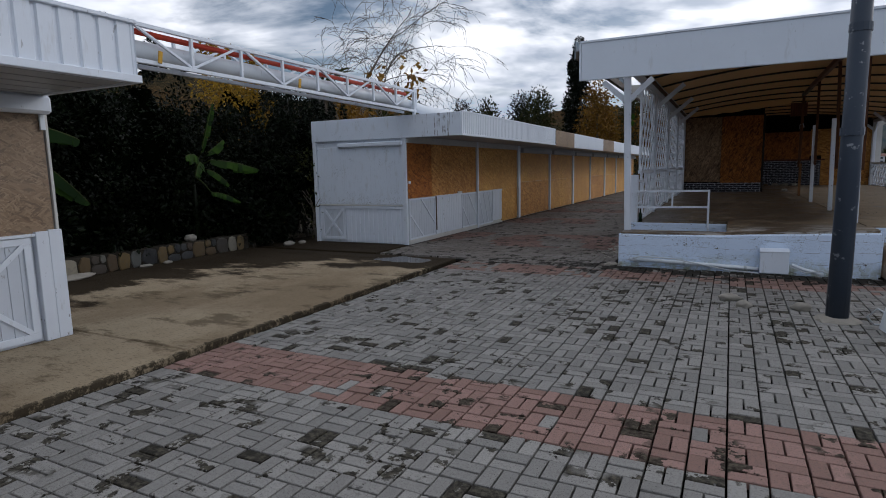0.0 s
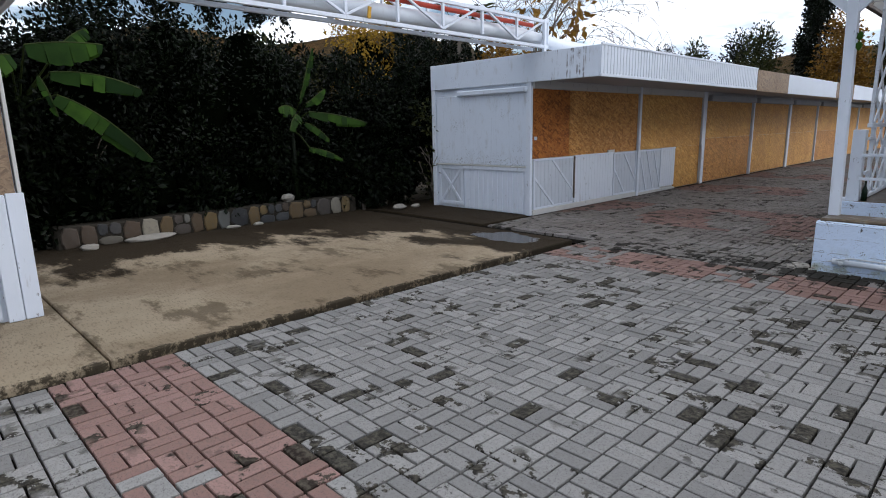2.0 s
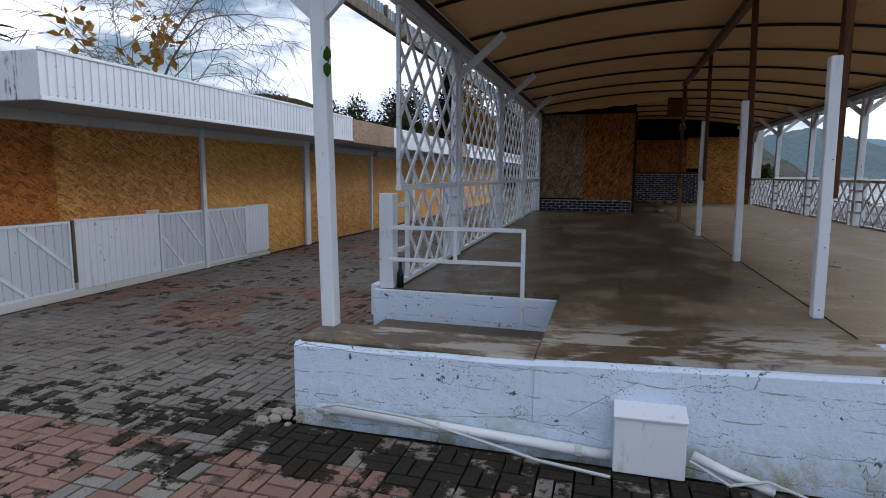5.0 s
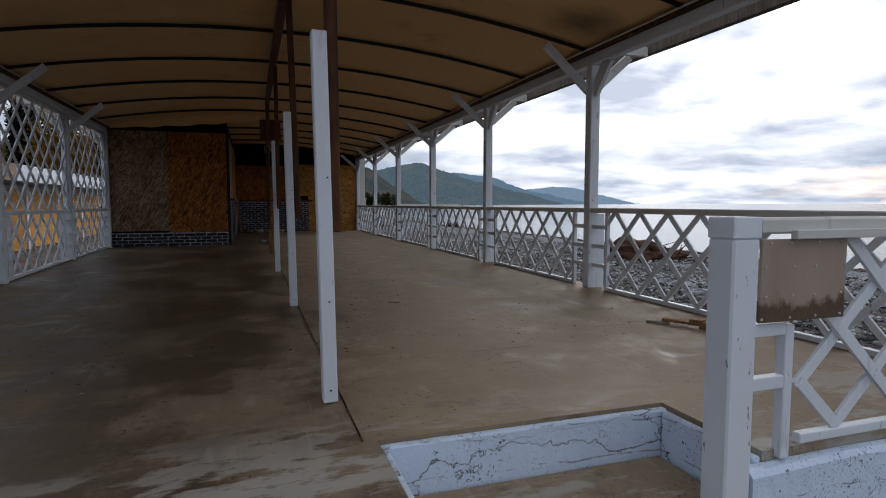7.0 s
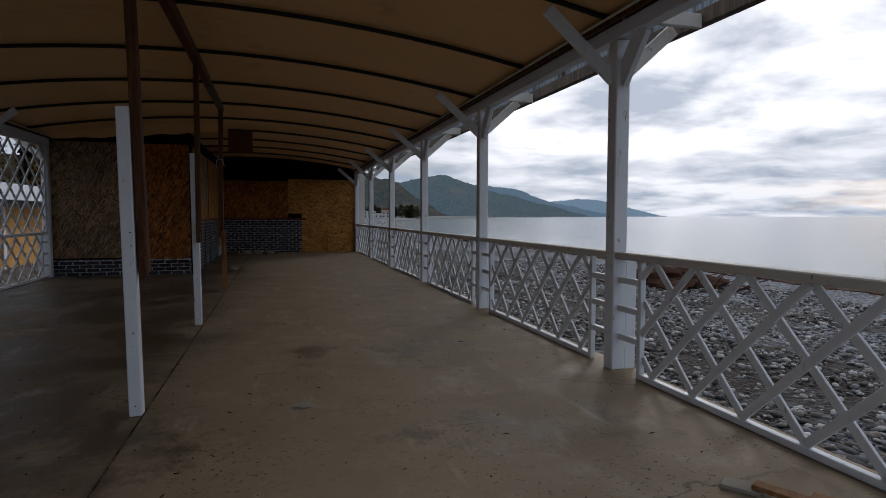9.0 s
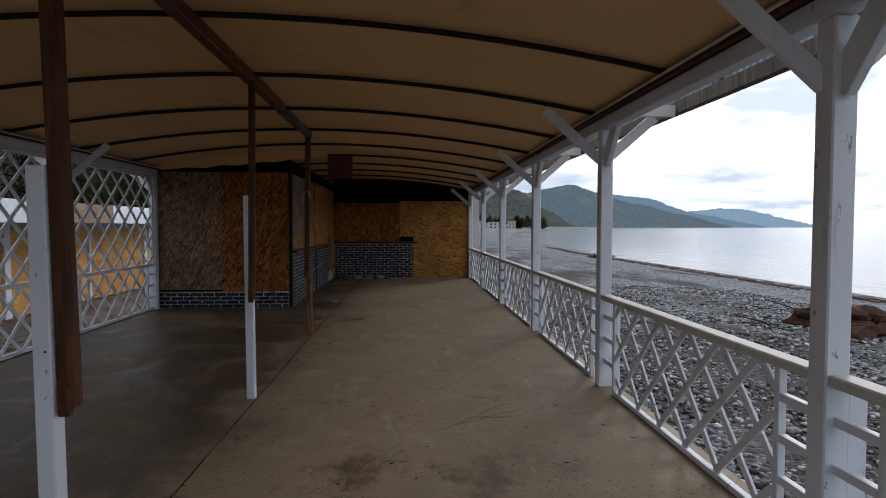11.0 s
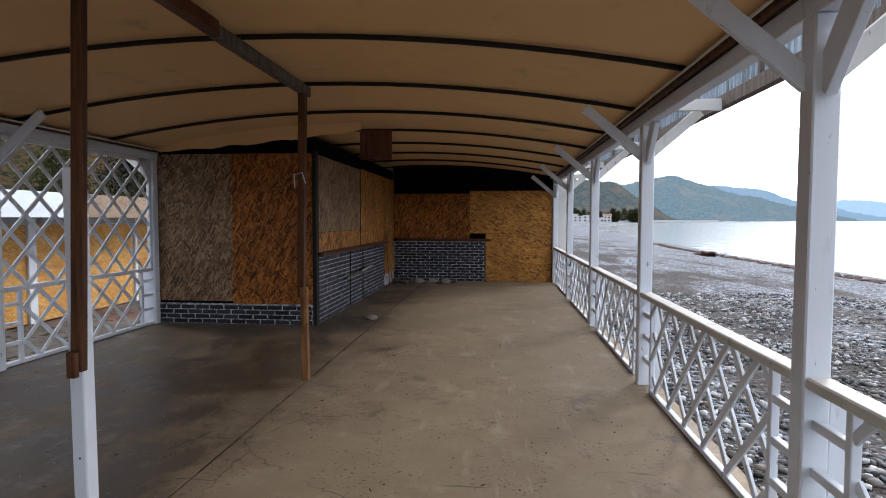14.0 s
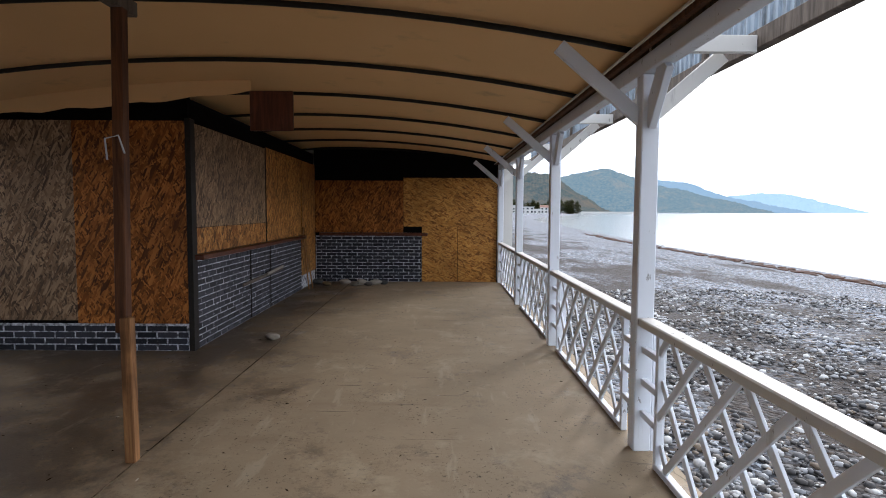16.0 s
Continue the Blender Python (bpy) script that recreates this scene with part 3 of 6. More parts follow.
def mesh_part(name, verts, faces, material, parent=None, label="", smooth=False):
    o = origin(parent) if parent else Vector((0, 0, 0))
    me = bpy.data.meshes.new(name)
    va = np.asarray(verts, float) - np.array(o)
    me.from_pydata(va.tolist(), [], faces if isinstance(faces, list) else faces.tolist())
    if smooth:
        me.shade_smooth()
    me.materials.append(material)
    ob = new(name, me)
    ob.parent = parent
    return tagged(ob, label)


def box(x0, x1, y0, y1, z0, z1, bevel=0.006, bm=None):
    bm = bm or bmesh.new()
    r = bmesh.ops.create_cube(bm, size=1.0)
    m = Matrix.Translation(((x0 + x1) / 2, (y0 + y1) / 2, (z0 + z1) / 2)) @ Matrix.Diagonal((abs(x1 - x0), abs(y1 - y0), abs(z1 - z0), 1))
    bmesh.ops.transform(bm, matrix=m, verts=r["verts"])
    if bevel:
        es = list({e for v in r["verts"] for e in v.link_edges})
        bmesh.ops.bevel(bm, geom=es, offset=bevel, segments=1, affect="EDGES")
    return bm


def bar(p0, p1, w, d, side=(0, 0, 1), bevel=0.003, bm=None):
    """A squared length of timber from p0 to p1: w along the given side, d across it."""
    bm = bm or bmesh.new()
    p0, p1 = Vector(p0), Vector(p1)
    ax = (p1 - p0).normalized()
    s = Vector(side)
    s = (s - ax * s.dot(ax)).normalized()
    q = ax.cross(s)
    r = bmesh.ops.create_cube(bm, size=1.0)
    rot = Matrix((s * w, q * d, ax * (p1 - p0).length)).transposed().to_4x4()
    bmesh.ops.transform(bm, matrix=Matrix.Translation((p0 + p1) / 2) @ rot, verts=r["verts"])
    if bevel:
        es = list({e for v in r["verts"] for e in v.link_edges})
        bmesh.ops.bevel(bm, geom=es, offset=bevel, segments=1, affect="EDGES")
    return bm


def tube(points, radius, sides=8, bm=None, ends=True):
    """A round bar along points; radius is one number or one for each point."""
    bm = bm or bmesh.new()
    pts = [Vector(p) for p in points]
    rad = [radius] * len(pts) if isinstance(radius, (int, float)) else radius
    rings = []
    ref = Vector((0.31, 0.17, 0.93)).normalized()
    for i, p in enumerate(pts):
        ax = (pts[min(i + 1, len(pts) - 1)] - pts[max(i - 1, 0)]).normalized()
        u = ax.cross(ref if abs(ax.dot(ref)) < 0.95 else Vector((1, 0, 0))).normalized()
        v = ax.cross(u)
        rings.append([bm.verts.new(p + (u * math.cos(k * math.tau / sides) + v * math.sin(k * math.tau / sides)) * rad[i]) for k in range(sides)])
    for r0, r1 in zip(rings, rings[1:]):
        for k in range(sides):
            bm.faces.new((r0[k], r0[(k + 1) % sides], r1[(k + 1) % sides], r1[k]))
    if ends:
        bm.faces.new(rings[0])
        bm.faces.new(rings[-1])
    return bm


def rock(at, size, seed, level=2, rough=0.25, bm=None):
    bm = bm or bmesh.new()
    r = bmesh.ops.create_icosphere(bm, subdivisions=level, radius=1.0)
    off = Vector((seed * 3.7, seed * 1.9, seed * 0.7))
    for v in r["verts"]:
        v.co *= 1 + rough * noise.noise(v.co * 1.3 + off) + rough * 0.4 * noise.noise(v.co * 3.1 + off)
        v.co = Vector((v.co.x * size[0], v.co.y * size[1], v.co.z * size[2])) + Vector(at)
    return bm


def ribbed(p0, p1, z0, z1, pitch, depth, out):
    """A standing sheet with upright ribs from p0 to p1 (x, y), pressed towards out."""
    bm = bmesh.new()
    p0, p1, o = Vector((*p0, 0)), Vector((*p1, 0)), Vector((*out, 0))
    n = int((p1 - p0).length / pitch)
    prof = []
    for i in range(n):
        for f, h in ((0.0, 0), (0.70, 0), (0.78, -1), (0.92, -1)):
            prof.append((p0.lerp(p1, (i + f) / n), h))
    prof.append((p1, 0))
    lo = [bm.verts.new(p + o * depth * h + Vector((0, 0, z0))) for p, h in prof]
    hi = [bm.verts.new(p + o * depth * h + Vector((0, 0, z1))) for p, h in prof]
    for i in range(len(prof) - 1):
        bm.faces.new((lo[i], lo[i + 1], hi[i + 1], hi[i]))
    ext = bmesh.ops.extrude_face_region(bm, geom=list(bm.faces))
    bmesh.ops.translate(bm, verts=[g for g in ext["geom"] if isinstance(g, bmesh.types.BMVert)], vec=-o * 0.008 - o * depth)
    return bm


FLOOR = 0.67
rnd = random.Random(5)

# ---- ground, water, hills ----


def shore(y):
    return 28.0 + max(0.0, y - 80) * 0.09 + max(0.0, y - 260) * 0.25


def ground_height(x, y):
    s = shore(y)
    if x < 6.0:
        return -0.07
    f = (x - 6.0) / (s - 6.0)
    if f < 0.45:
        return -0.07 - 0.35 * f
    if f < 1.0:
        return -0.2275 - 0.0 - (f - 0.45) * 1.95
    return max(-6.0, -1.30 - (x - s) * 0.12)


xs = [-3000, -800, -200, -60, -20, -9.6, -4, 0, 4, 6.0, 6.4, 7, 8, 9, 10, 11, 12, 13, 14, 15, 16, 17, 18, 19, 20, 21, 22, 23, 24, 26, 30, 36, 44, 60, 90, 140, 250, 500, 3000]
ys = [-3000, -600, -100, -40, -15, -5] + [i * 1.5 for i in range(0, 40)] + [62, 70, 80, 95, 115, 140, 170, 210, 260, 330, 420, 550, 800, 1400, 4500]
gv = []
for y in ys:
    for x in xs:
        z = ground_height(x, y)
        if 6.4 < x < 23 and -5 < y < 80:
            z += 0.10 * noise.noise((x * 0.35, y * 0.2, 0)) + 0.05 * noise.noise((x, y * 0.7, 3))
        gv.append((x, y, z))
nx = len(xs)
gf = [(j * nx + i, j * nx + i + 1, (j + 1) * nx + i + 1, (j + 1) * nx + i) for j in range(len(ys) - 1) for i in range(nx - 1)]
tagged(mesh_part("ground", gv, gf, GROUND, smooth=True), "bare soil running into a grey pebble beach", "ground", kind="structure")

bm = bmesh.new()
bmesh.ops.create_grid(bm, x_segments=2, y_segments=2, size=1.0)
bmesh.ops.transform(bm, matrix=Matrix.Translation((2410, 500, -1.3)) @ Matrix.Diagonal((2400, 4200, 1, 1)), verts=bm.verts)
tagged(part("water", bm, SEA), "calm grey-blue sea with small ripples", "sea", kind="structure")


def ridge(name, material, az0, az1, dist, crest, depth, seed, label, eye=(3, 10), steps=260):
    """A long wooded hill seen from the shore; crest(f) gives its height in degrees along the way."""
    verts, faces = [], []
    rows = 22
    for i in range(steps + 1):
        f = i / steps
        az = radians(az0 + (az1 - az0) * f)
        top = (dist + depth) * math.tan(radians(crest(f)))
        top *= 1 + 0.05 * noise.noise((f * 9, seed, 0))
        for r in range(rows):
            g = r / (rows - 1)
            d = dist + depth * g
            h = -4 + (top + 4) * math.sin(g * math.pi / 2) ** 0.8
            h += (2.4 * noise.noise((f * 40, g * 8, seed)) + 2.6 * noise.noise((f * 150, g * 16, seed + 4)) + 1.5 * noise.noise((f * 330, g * 40, seed + 9))) * dist / 1000 * min(1, g * 3)
            verts.append((eye[0] + math.sin(az) * d, eye[1] + math.cos(az) * d, h))
    for i in range(steps):
        for r in range(rows - 1):
            k = i * rows + r
            faces.append((k, k + rows, k + rows + 1, k + 1))
    return tagged(mesh_part(name, verts, faces, material, smooth=True), label, "hill", kind="structure")


def bell(f, c, w, h):
    return h * math.exp(-((f - c) / w) ** 2)


def slope(f, *knots):
    """Height along a ridge, straight between its knots (f, height)."""
    for (f0, h0), (f1, h1) in zip(knots, knots[1:]):
        if f <= f1:
            k = (f - f0) / (f1 - f0)
            k = k * k * (3 - 2 * k) * 0.5 + k * 0.5
            return h0 + (h1 - h0) * k
    return knots[-1][1]


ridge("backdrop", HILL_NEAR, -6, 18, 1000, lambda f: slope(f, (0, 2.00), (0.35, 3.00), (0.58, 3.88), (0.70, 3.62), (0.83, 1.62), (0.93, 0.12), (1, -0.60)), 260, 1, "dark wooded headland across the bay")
ridge("backdrop_1", HILL_MID, 4, 31, 1900, lambda f: slope(f, (0, 2.75), (0.30, 3.38), (0.44, 4.06), (0.54, 3.19), (0.66, 2.19), (0.82, 1.12), (0.95, 0.19), (1, -0.30)), 420, 2, "wooded ridge behind the headland, tinted blue-green for haze")
ridge("backdrop_4", HILL_HAZE, 12, 34, 2500, lambda f: slope(f, (0, 2.12), (0.36, 3.07), (0.50, 2.60), (0.72, 1.06), (0.90, 0.24), (1, -0.30)), 420, 7, "hazy blue ridge running down to the sea")
ridge("backdrop_2", HILL_FAR, 18, 40, 3200, lambda f: 1.1 + bell(f, 0.55, 0.2, 0.5) - 1.75 * max(0, f - 0.6) / 0.4, 300, 3, "distant ridge beyond the bay, tinted pale blue for haze")
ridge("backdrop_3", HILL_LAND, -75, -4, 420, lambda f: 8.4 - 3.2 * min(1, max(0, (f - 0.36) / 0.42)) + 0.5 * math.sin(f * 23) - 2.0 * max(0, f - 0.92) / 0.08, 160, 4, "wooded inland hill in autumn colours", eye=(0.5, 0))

# ---- paved ground ----
CELL = 0.2
X0, Y0 = 0.11, 0.14


def red_row(y):
    return 2.9 < y < 3.7 or 8.4 < y < 9.1 or 11.3 < y < 13.7 or 16.5 < y < 18.3 or 21 < y < 23 or 26 < y < 28


def paver_mesh(name, material):
    me = bpy.data.meshes.new(name)
    l, w, b, h = 0.0938, 0.0438, 0.004, 0.05
    ring = lambda a_, b_, z: [(-a_, -b_, z), (a_, -b_, z), (a_, b_, z), (-a_, b_, z)]
    vs = ring(l, w, -h) + ring(l, w, -b * 0.8) + ring(l - b, w - b, 0)
    fs = [(8, 9, 10, 11)]
    for k in range(4):
        n = (k + 1) % 4
        fs += [(k, n, n + 4, k + 4), (k + 4, n + 4, n + 8, k + 8)]
    me.from_pydata(vs, [], fs)
    me.materials.append(material)
    return me, vs, fs


PM_GREY, PV, PF = paver_mesh("paver", PAVER_GREY)
PM_RED = paver_mesh("paver", PAVER_RED)[0]
PV = np.array(PV)
PF = np.array(PF)

pavement = part("pavement", box(-4.0, 6.1, -6.0, 9.54, -0.12, -0.045, 0), DIRT)
tagged(pavement, "dark dirty bedding under grey and red concrete pavers", "pavement", kind="structure")
alley = part("pavement_1", box(-5.98, -1.2, 9.541, 46, -0.12, -0.045, 0), DIRT)
tagged(alley, "damp bedding under basket-weave pavers in the alley", "pavement", kind="structure")


def paver_places(x0, x1, y0, y1):
    i0, i1 = math.ceil((x0 - X0) / CELL), math.floor((x1 - X0) / CELL)
    j0, j1 = math.ceil((y0 - Y0) / CELL), math.floor((y1 - Y0) / CELL)
    for j in range(j0, j1):
        for i in range(i0, i1):
            cx, cy = X0 + (i + 0.5) * CELL, Y0 + (j + 0.5) * CELL
            turned = (i + j) % 2
            for s in (-0.05, 0.05):
                px, py = (cx + s, cy) if turned else (cx, cy + s)
                yield px, py, turned, red_row(cy) and (cx > -3.95 or cy > 10) and rnd.random() > 0.02 and (cy < 8 or (cy < 10 and rnd.random() > 0.55) or noise.noise((cx * 0.9, cy * 0.5, 2)) > -0.05)


near_pavers = []


def lay_pavers(base, x0, x1, y0, y1, near=None):
    sets = {0: [], 1: []}
    for px, py, turned, red in paver_places(x0, x1, y0, y1):
        z = rnd.uniform(-0.005, 0.002) + 0.006 * noise.noise((px * 0.7, py * 0.7, 0))
        tilt = (rnd.gauss(0, 0.010), rnd.gauss(0, 0.010), rnd.gauss(0, 0.012) + (math.pi / 2 if turned else 0))
        if near and near[0] < px < near[1] and near[2] < py < near[3] and len(near_pavers) < 300:
            near_pavers.append((base, px, py, z, tilt, red))
            continue
        rot = np.array(Euler(tilt).to_matrix())
        sets[1 if red else 0].append(PV @ rot.T + np.array((px, py, z)))
    for k, mat_, lab in ((0, PAVER_GREY_FAR, "grey concrete pavers with dark stains"), (1, PAVER_RED_FAR, "worn brick-red concrete pavers")):
        if sets[k]:
            n = len(sets[k])
            faces = (PF[None] + (np.arange(n) * len(PV))[:, None, None]).reshape(-1, 4)
            tagged(mesh_part("pavers", np.concatenate(sets[k]), faces, mat_, base, lab), kind="stuff")


lay_pavers(pavement, -3.9, 6.1, -5.0, 9.545, near=(-2.5, 0.0, 2.5, 4.9))
lay_pavers(alley, -5.95, -1.2, 9.535, 45.5)

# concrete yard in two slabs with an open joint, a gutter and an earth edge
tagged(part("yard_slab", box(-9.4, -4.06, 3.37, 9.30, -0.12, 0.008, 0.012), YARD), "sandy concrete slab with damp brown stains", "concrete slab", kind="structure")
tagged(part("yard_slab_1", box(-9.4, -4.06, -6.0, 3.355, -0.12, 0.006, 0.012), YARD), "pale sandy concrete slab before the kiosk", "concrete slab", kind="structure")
tagged(part("gutter", box(-9.4, -4.0, 9.305, 9.54, -0.12, -0.035, 0), DIRT), "dark wet gutter across the yard", "gutter", kind="structure")
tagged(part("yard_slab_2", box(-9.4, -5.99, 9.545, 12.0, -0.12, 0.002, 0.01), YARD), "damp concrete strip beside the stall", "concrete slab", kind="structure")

# ---- kiosk ----


def cross_panel(parent, face, u0, u1, z0, z1, axis, single=False):
    """A white boarded panel with frame and crossed battens, on the plane face; axis is the wall's run."""
    def q(u, z, d):
        return (face[0] + face[1] * d, u, z) if axis == "y" else (u, face[0] + face[1] * d, z)
    def slab(ua, ub, za, zb, d0, d1, name, m=WHITE_WOOD):
        lo, hi = q(ua, za, d0), q(ub, zb, d1)
        part(name, box(min(lo[0], hi[0]), max(lo[0], hi[0]), min(lo[1], hi[1]), max(lo[1], hi[1]), za, zb, 0.003), m, parent)
    lo, hi = q(u0 + 0.004, z0, -0.028), q(u1 - 0.004, z1, -0.021)
    parent = part("panel", box(min(lo[0], hi[0]), max(lo[0], hi[0]), min(lo[1], hi[1]), max(lo[1], hi[1]), z0, z1, 0), WHITE_OLD, parent)
    n = max(1, round((u1 - u0) / 0.12))
    for i in range(n):
        # boards take the darker white that stands in for batten shadows
        slab(u0 + (u1 - u0) * i / n + 0.002, u0 + (u1 - u0) * (i + 1) / n - 0.002, z0, z1, -0.02, 0.0, "board", SHADED_BOARD)
    fr = 0.035 if single else 0.07
    slab(u0, u1, z1 - fr, z1, 0.0, 0.018, "batten")
    slab(u0, u1, z0, z0 + fr, 0.0, 0.018, "batten")
    slab(u0, u0 + fr, z0 + fr, z1 - fr, 0.0, 0.018, "batten")
    slab(u1 - fr, u1, z0 + fr, z1 - fr, 0.0, 0.018, "batten")
    side = (0, 1, 0) if axis == "y" else (1, 0, 0)
    if single == "three":
        for k in range(3):
            ua = u0 + fr + (u1 - u0 - 2 * fr) * k / 3
            part("brace", bar(q(ua, z1 - fr, 0.006), q(ua + (u1 - u0) * 0.34, z0 + fr, 0.006), 0.04, 0.016, side, 0.002), WHITE_WOOD, parent)
    elif single:
        um, zm = (u0 + u1) / 2, (z0 + z1) / 2
        part("brace", bar(q(u0 + fr, zm + 0.12, 0.006), q(um, z0 + fr, 0.006), 0.045, 0.016, side, 0.002), WHITE_WOOD, parent)
        part("brace", bar(q(um - 0.05, z1 - fr, 0.006), q(u1 - fr, zm - 0.16, 0.006), 0.045, 0.016, side, 0.002), WHITE_WOOD, parent)
    else:
        part("brace", bar(q(u0 + fr, z1 - fr, 0.008), q(u1 - fr, z0 + fr, 0.008), 0.05, 0.022, side, 0.002), WHITE_WOOD, parent)
        part("brace", bar(q(u0 + fr, z0 + fr, 0.011), q(u1 - fr, z1 - fr, 0.011), 0.05, 0.020, side, 0.002), WHITE_WOOD, parent)


kiosk = thing("kiosk", (-6.9, 0.5, 0), "white boarded-up kiosk with a ribbed fascia and chipboard hatch", "kiosk")
KX = -5.70
part("wall", box(-8.3, KX - 0.03, -4.6, 3.20, 0.0, 2.50, 0.01), WHITE_WOOD, kiosk)
for y0, y1 in ((-1.7, -0.45), (-0.43, 0.82), (0.84, 1.90), (1.92, 3.19)):
    part("chipboard_panel", box(KX - 0.028, KX, y0, y1, 1.10, 2.28, 0.002), OSB_GREY, kiosk, "weathered greyish chipboard sheet")
part("sill", box(KX - 0.03, KX + 0.035, -1.7, 2.99, 1.075, 1.105, 0.004), WHITE_WOOD, kiosk)
for y0 in (-0.55, 0.62, 1.80):
    cross_panel(kiosk, (KX + 0.0, 1), y0, y0 + 1.15, 0.04, 1.07, "y")
part("corner_board", box(KX - 0.03, KX + 0.045, 2.985, 3.105, 0.01, 1.12, 0.006), WHITE_WOOD, kiosk)
part("corner_board", box(KX - 0.03, KX + 0.035, 3.112, 3.245, 0.01, 1.13, 0.006), WHITE_WOOD, kiosk)
part("corner_post", box(KX - 0.06, KX + 0.012, 3.205, 3.235, 1.13, 2.28, 0.004), WHITE_OLD, kiosk)
part("shutter_box", box(KX - 0.01, KX + 0.14, -1.7, 3.23, 2.27, 2.455, 0.03), WHITE_METAL, kiosk, "white metal shutter housing")
part("clip", box(KX + 0.012, KX + 0.035, 3.15, 3.20, 2.12, 2.27, 0.004), WHITE_PLASTIC, kiosk)
part("soffit", box(-8.4, -4.18, -4.6, 3.12, 2.46, 2.485, 0), DUCT, kiosk)
for i in range(14):
    part("soffit_slat", box(-8.3 + 0.29 * i, -8.05 + 0.29 * i, -4.5, 3.10, 2.450, 2.459, 0.002), DUCT, kiosk)
part("fascia", ribbed((-4.15, -4.6), (-4.15, 3.15), 2.50, 2.93, 0.155, 0.018, (1, 0)), WHITE_METAL, kiosk, "white board fascia with dark upright joints")
part("fascia_end", ribbed((-8.4, 3.15), (-4.16, 3.15), 2.50, 2.93, 0.155, 0.018, (0, 1)), WHITE_METAL, kiosk)
part("trim", box(-4.20, -4.12, -4.6, 3.17, 2.44, 2.505, 0.005), WHITE_METAL, kiosk)
part("trim", box(-8.4, -4.205, 3.13, 3.17, 2.44, 2.505, 0.005), WHITE_METAL, kiosk)
part("cap", box(-8.4, -4.125, -4.6, 3.165, 2.93, 2.965, 0.006), WHITE_METAL, kiosk)

# ---- row of market stalls ----
SX = -5.93
row = thing("market_stalls", (-7.2, 18, 0), "long white row of boarded-up market stalls with deep fascia", "stall row")
part("end_wall", box(-8.45, SX - 0.03, 10.81, 10.90, 0.0, 2.60, 0.005), WHITE_WOOD, row)
part("back_wall", box(-8.45, -8.36, 10.905, 44.0, 0.0, 2.60, 0.005), WHITE_WOOD, row)
part("front_wall", box(SX - 0.12, SX - 0.035, 10.905, 44.0, 0.0, 2.50, 0.005), WHITE_OLD, row)
part("roof", box(-8.45, -4.56, 10.83, 44.0, 2.56, 2.83, 0.01), WHITE_METAL, row)
part("soffit", box(-5.95, -4.56, 10.83, 44.0, 2.40, 2.425, 0.0), DUCT, row, "grey shaded soffit")
# end elevation
part("shutter", box(-8.36, -6.02, 10.775, 10.81, 0.90, 2.22, 0.012), WHITE_MOULD, row, "white sheet with mould specks over the end hatch")
part("shutter_box", box(-7.72, -6.00, 10.70, 10.81, 2.20, 2.30, 0.02), WHITE_METAL, row)
part("shutter_ledge", box(-8.38, -5.98, 10.75, 10.81, 0.865, 0.895, 0.006), WHITE_OLD, row)
cross_panel(row, (10.79, -1), -8.32, -7.62, 0.06, 0.86, "x")
part("ribbed_panel", ribbed((-5.99, 10.775), (-7.58, 10.775), 0.02, 0.80, 0.115, 0.014, (0, -1)), WHITE_METAL, row)
part("rail", box(-7.60, -5.98, 10.755, 10.80, 0.80, 0.86, 0.004), WHITE_WOOD, row)
part("corner_post", box(-6.02, SX + 0.005, 10.745, 10.815, 0.0, 2.36, 0.006), WHITE_WOOD, row)
part("corner_post", box(-8.47, -8.375, 10.745, 10.815, 0.0, 2.36, 0.006), WHITE_WOOD, row)
part("end_fascia", box(-8.47, -4.575, 10.735, 10.80, 2.36, 2.84, 0.006), WHITE_DRIP, row, "white board with dark drip stains")
# front posts, boards and low panels
POSTS = (14.72, 18.25, 22.0, 25.7, 29.3, 33.0, 36.6, 40.2)
for k, y in enumerate(POSTS):
    w = 0.09 if k % 2 == 0 else 0.22
    part("post", box(SX - 0.03, SX + 0.045, y - w / 2, y + w / 2, 0.0, 2.40, 0.006), WHITE_WOOD, row)
part("header", box(SX - 0.03, SX + 0.03, 10.82, 44.0, 2.26, 2.40, 0.005), WHITE_OLD, row)
for y0, y1, m in ((10.84, 11.98, OSB_RED), (11.985, 14.67, OSB)):
    part("chipboard_panel", box(SX - 0.03, SX - 0.005, y0, y1, 1.03, 2.255, 0.002), m, row)
part("chipboard_panel", box(SX - 0.03, SX - 0.004, 14.77, 18.13, 1.036, 2.255, 0.002), OSB_PALE, row)
part("chipboard_panel", box(SX - 0.03, SX - 0.005, 16.675, 18.13, 0.02, 1.033, 0.002), OSB_PALE, row)
edges = (18.37, *POSTS[2:], 44.0)
for k in range(len(edges) - 1):
    y0, y1 = edges[k] + (0.0 if k == 0 else 0.12), edges[k + 1] - 0.12
    mid = y0 + (y1 - y0) * 0.5
    for ya, yb in ((y0, mid), (mid + 0.006, y1)):
        part("chipboard_panel", box(SX - 0.03, SX - 0.004, ya, yb, 0.02, 1.19, 0.002), OSB_PALE if k % 3 else OSB, row)
        part("chipboard_panel", box(SX - 0.03, SX - 0.006, ya, yb, 1.196, 2.255, 0.002), OSB_PALE, row)
    part("shutter_box", box(SX + 0.002, SX + 0.15, y0 + 0.05, y1 - 0.05, 2.17, 2.335, 0.02), DUCT, row, "grey shutter housing under the soffit")
cross_panel(row, (SX + 0.0, 1), 10.85, 12.12, 0.10, 1.02, "y", True)
n = 14
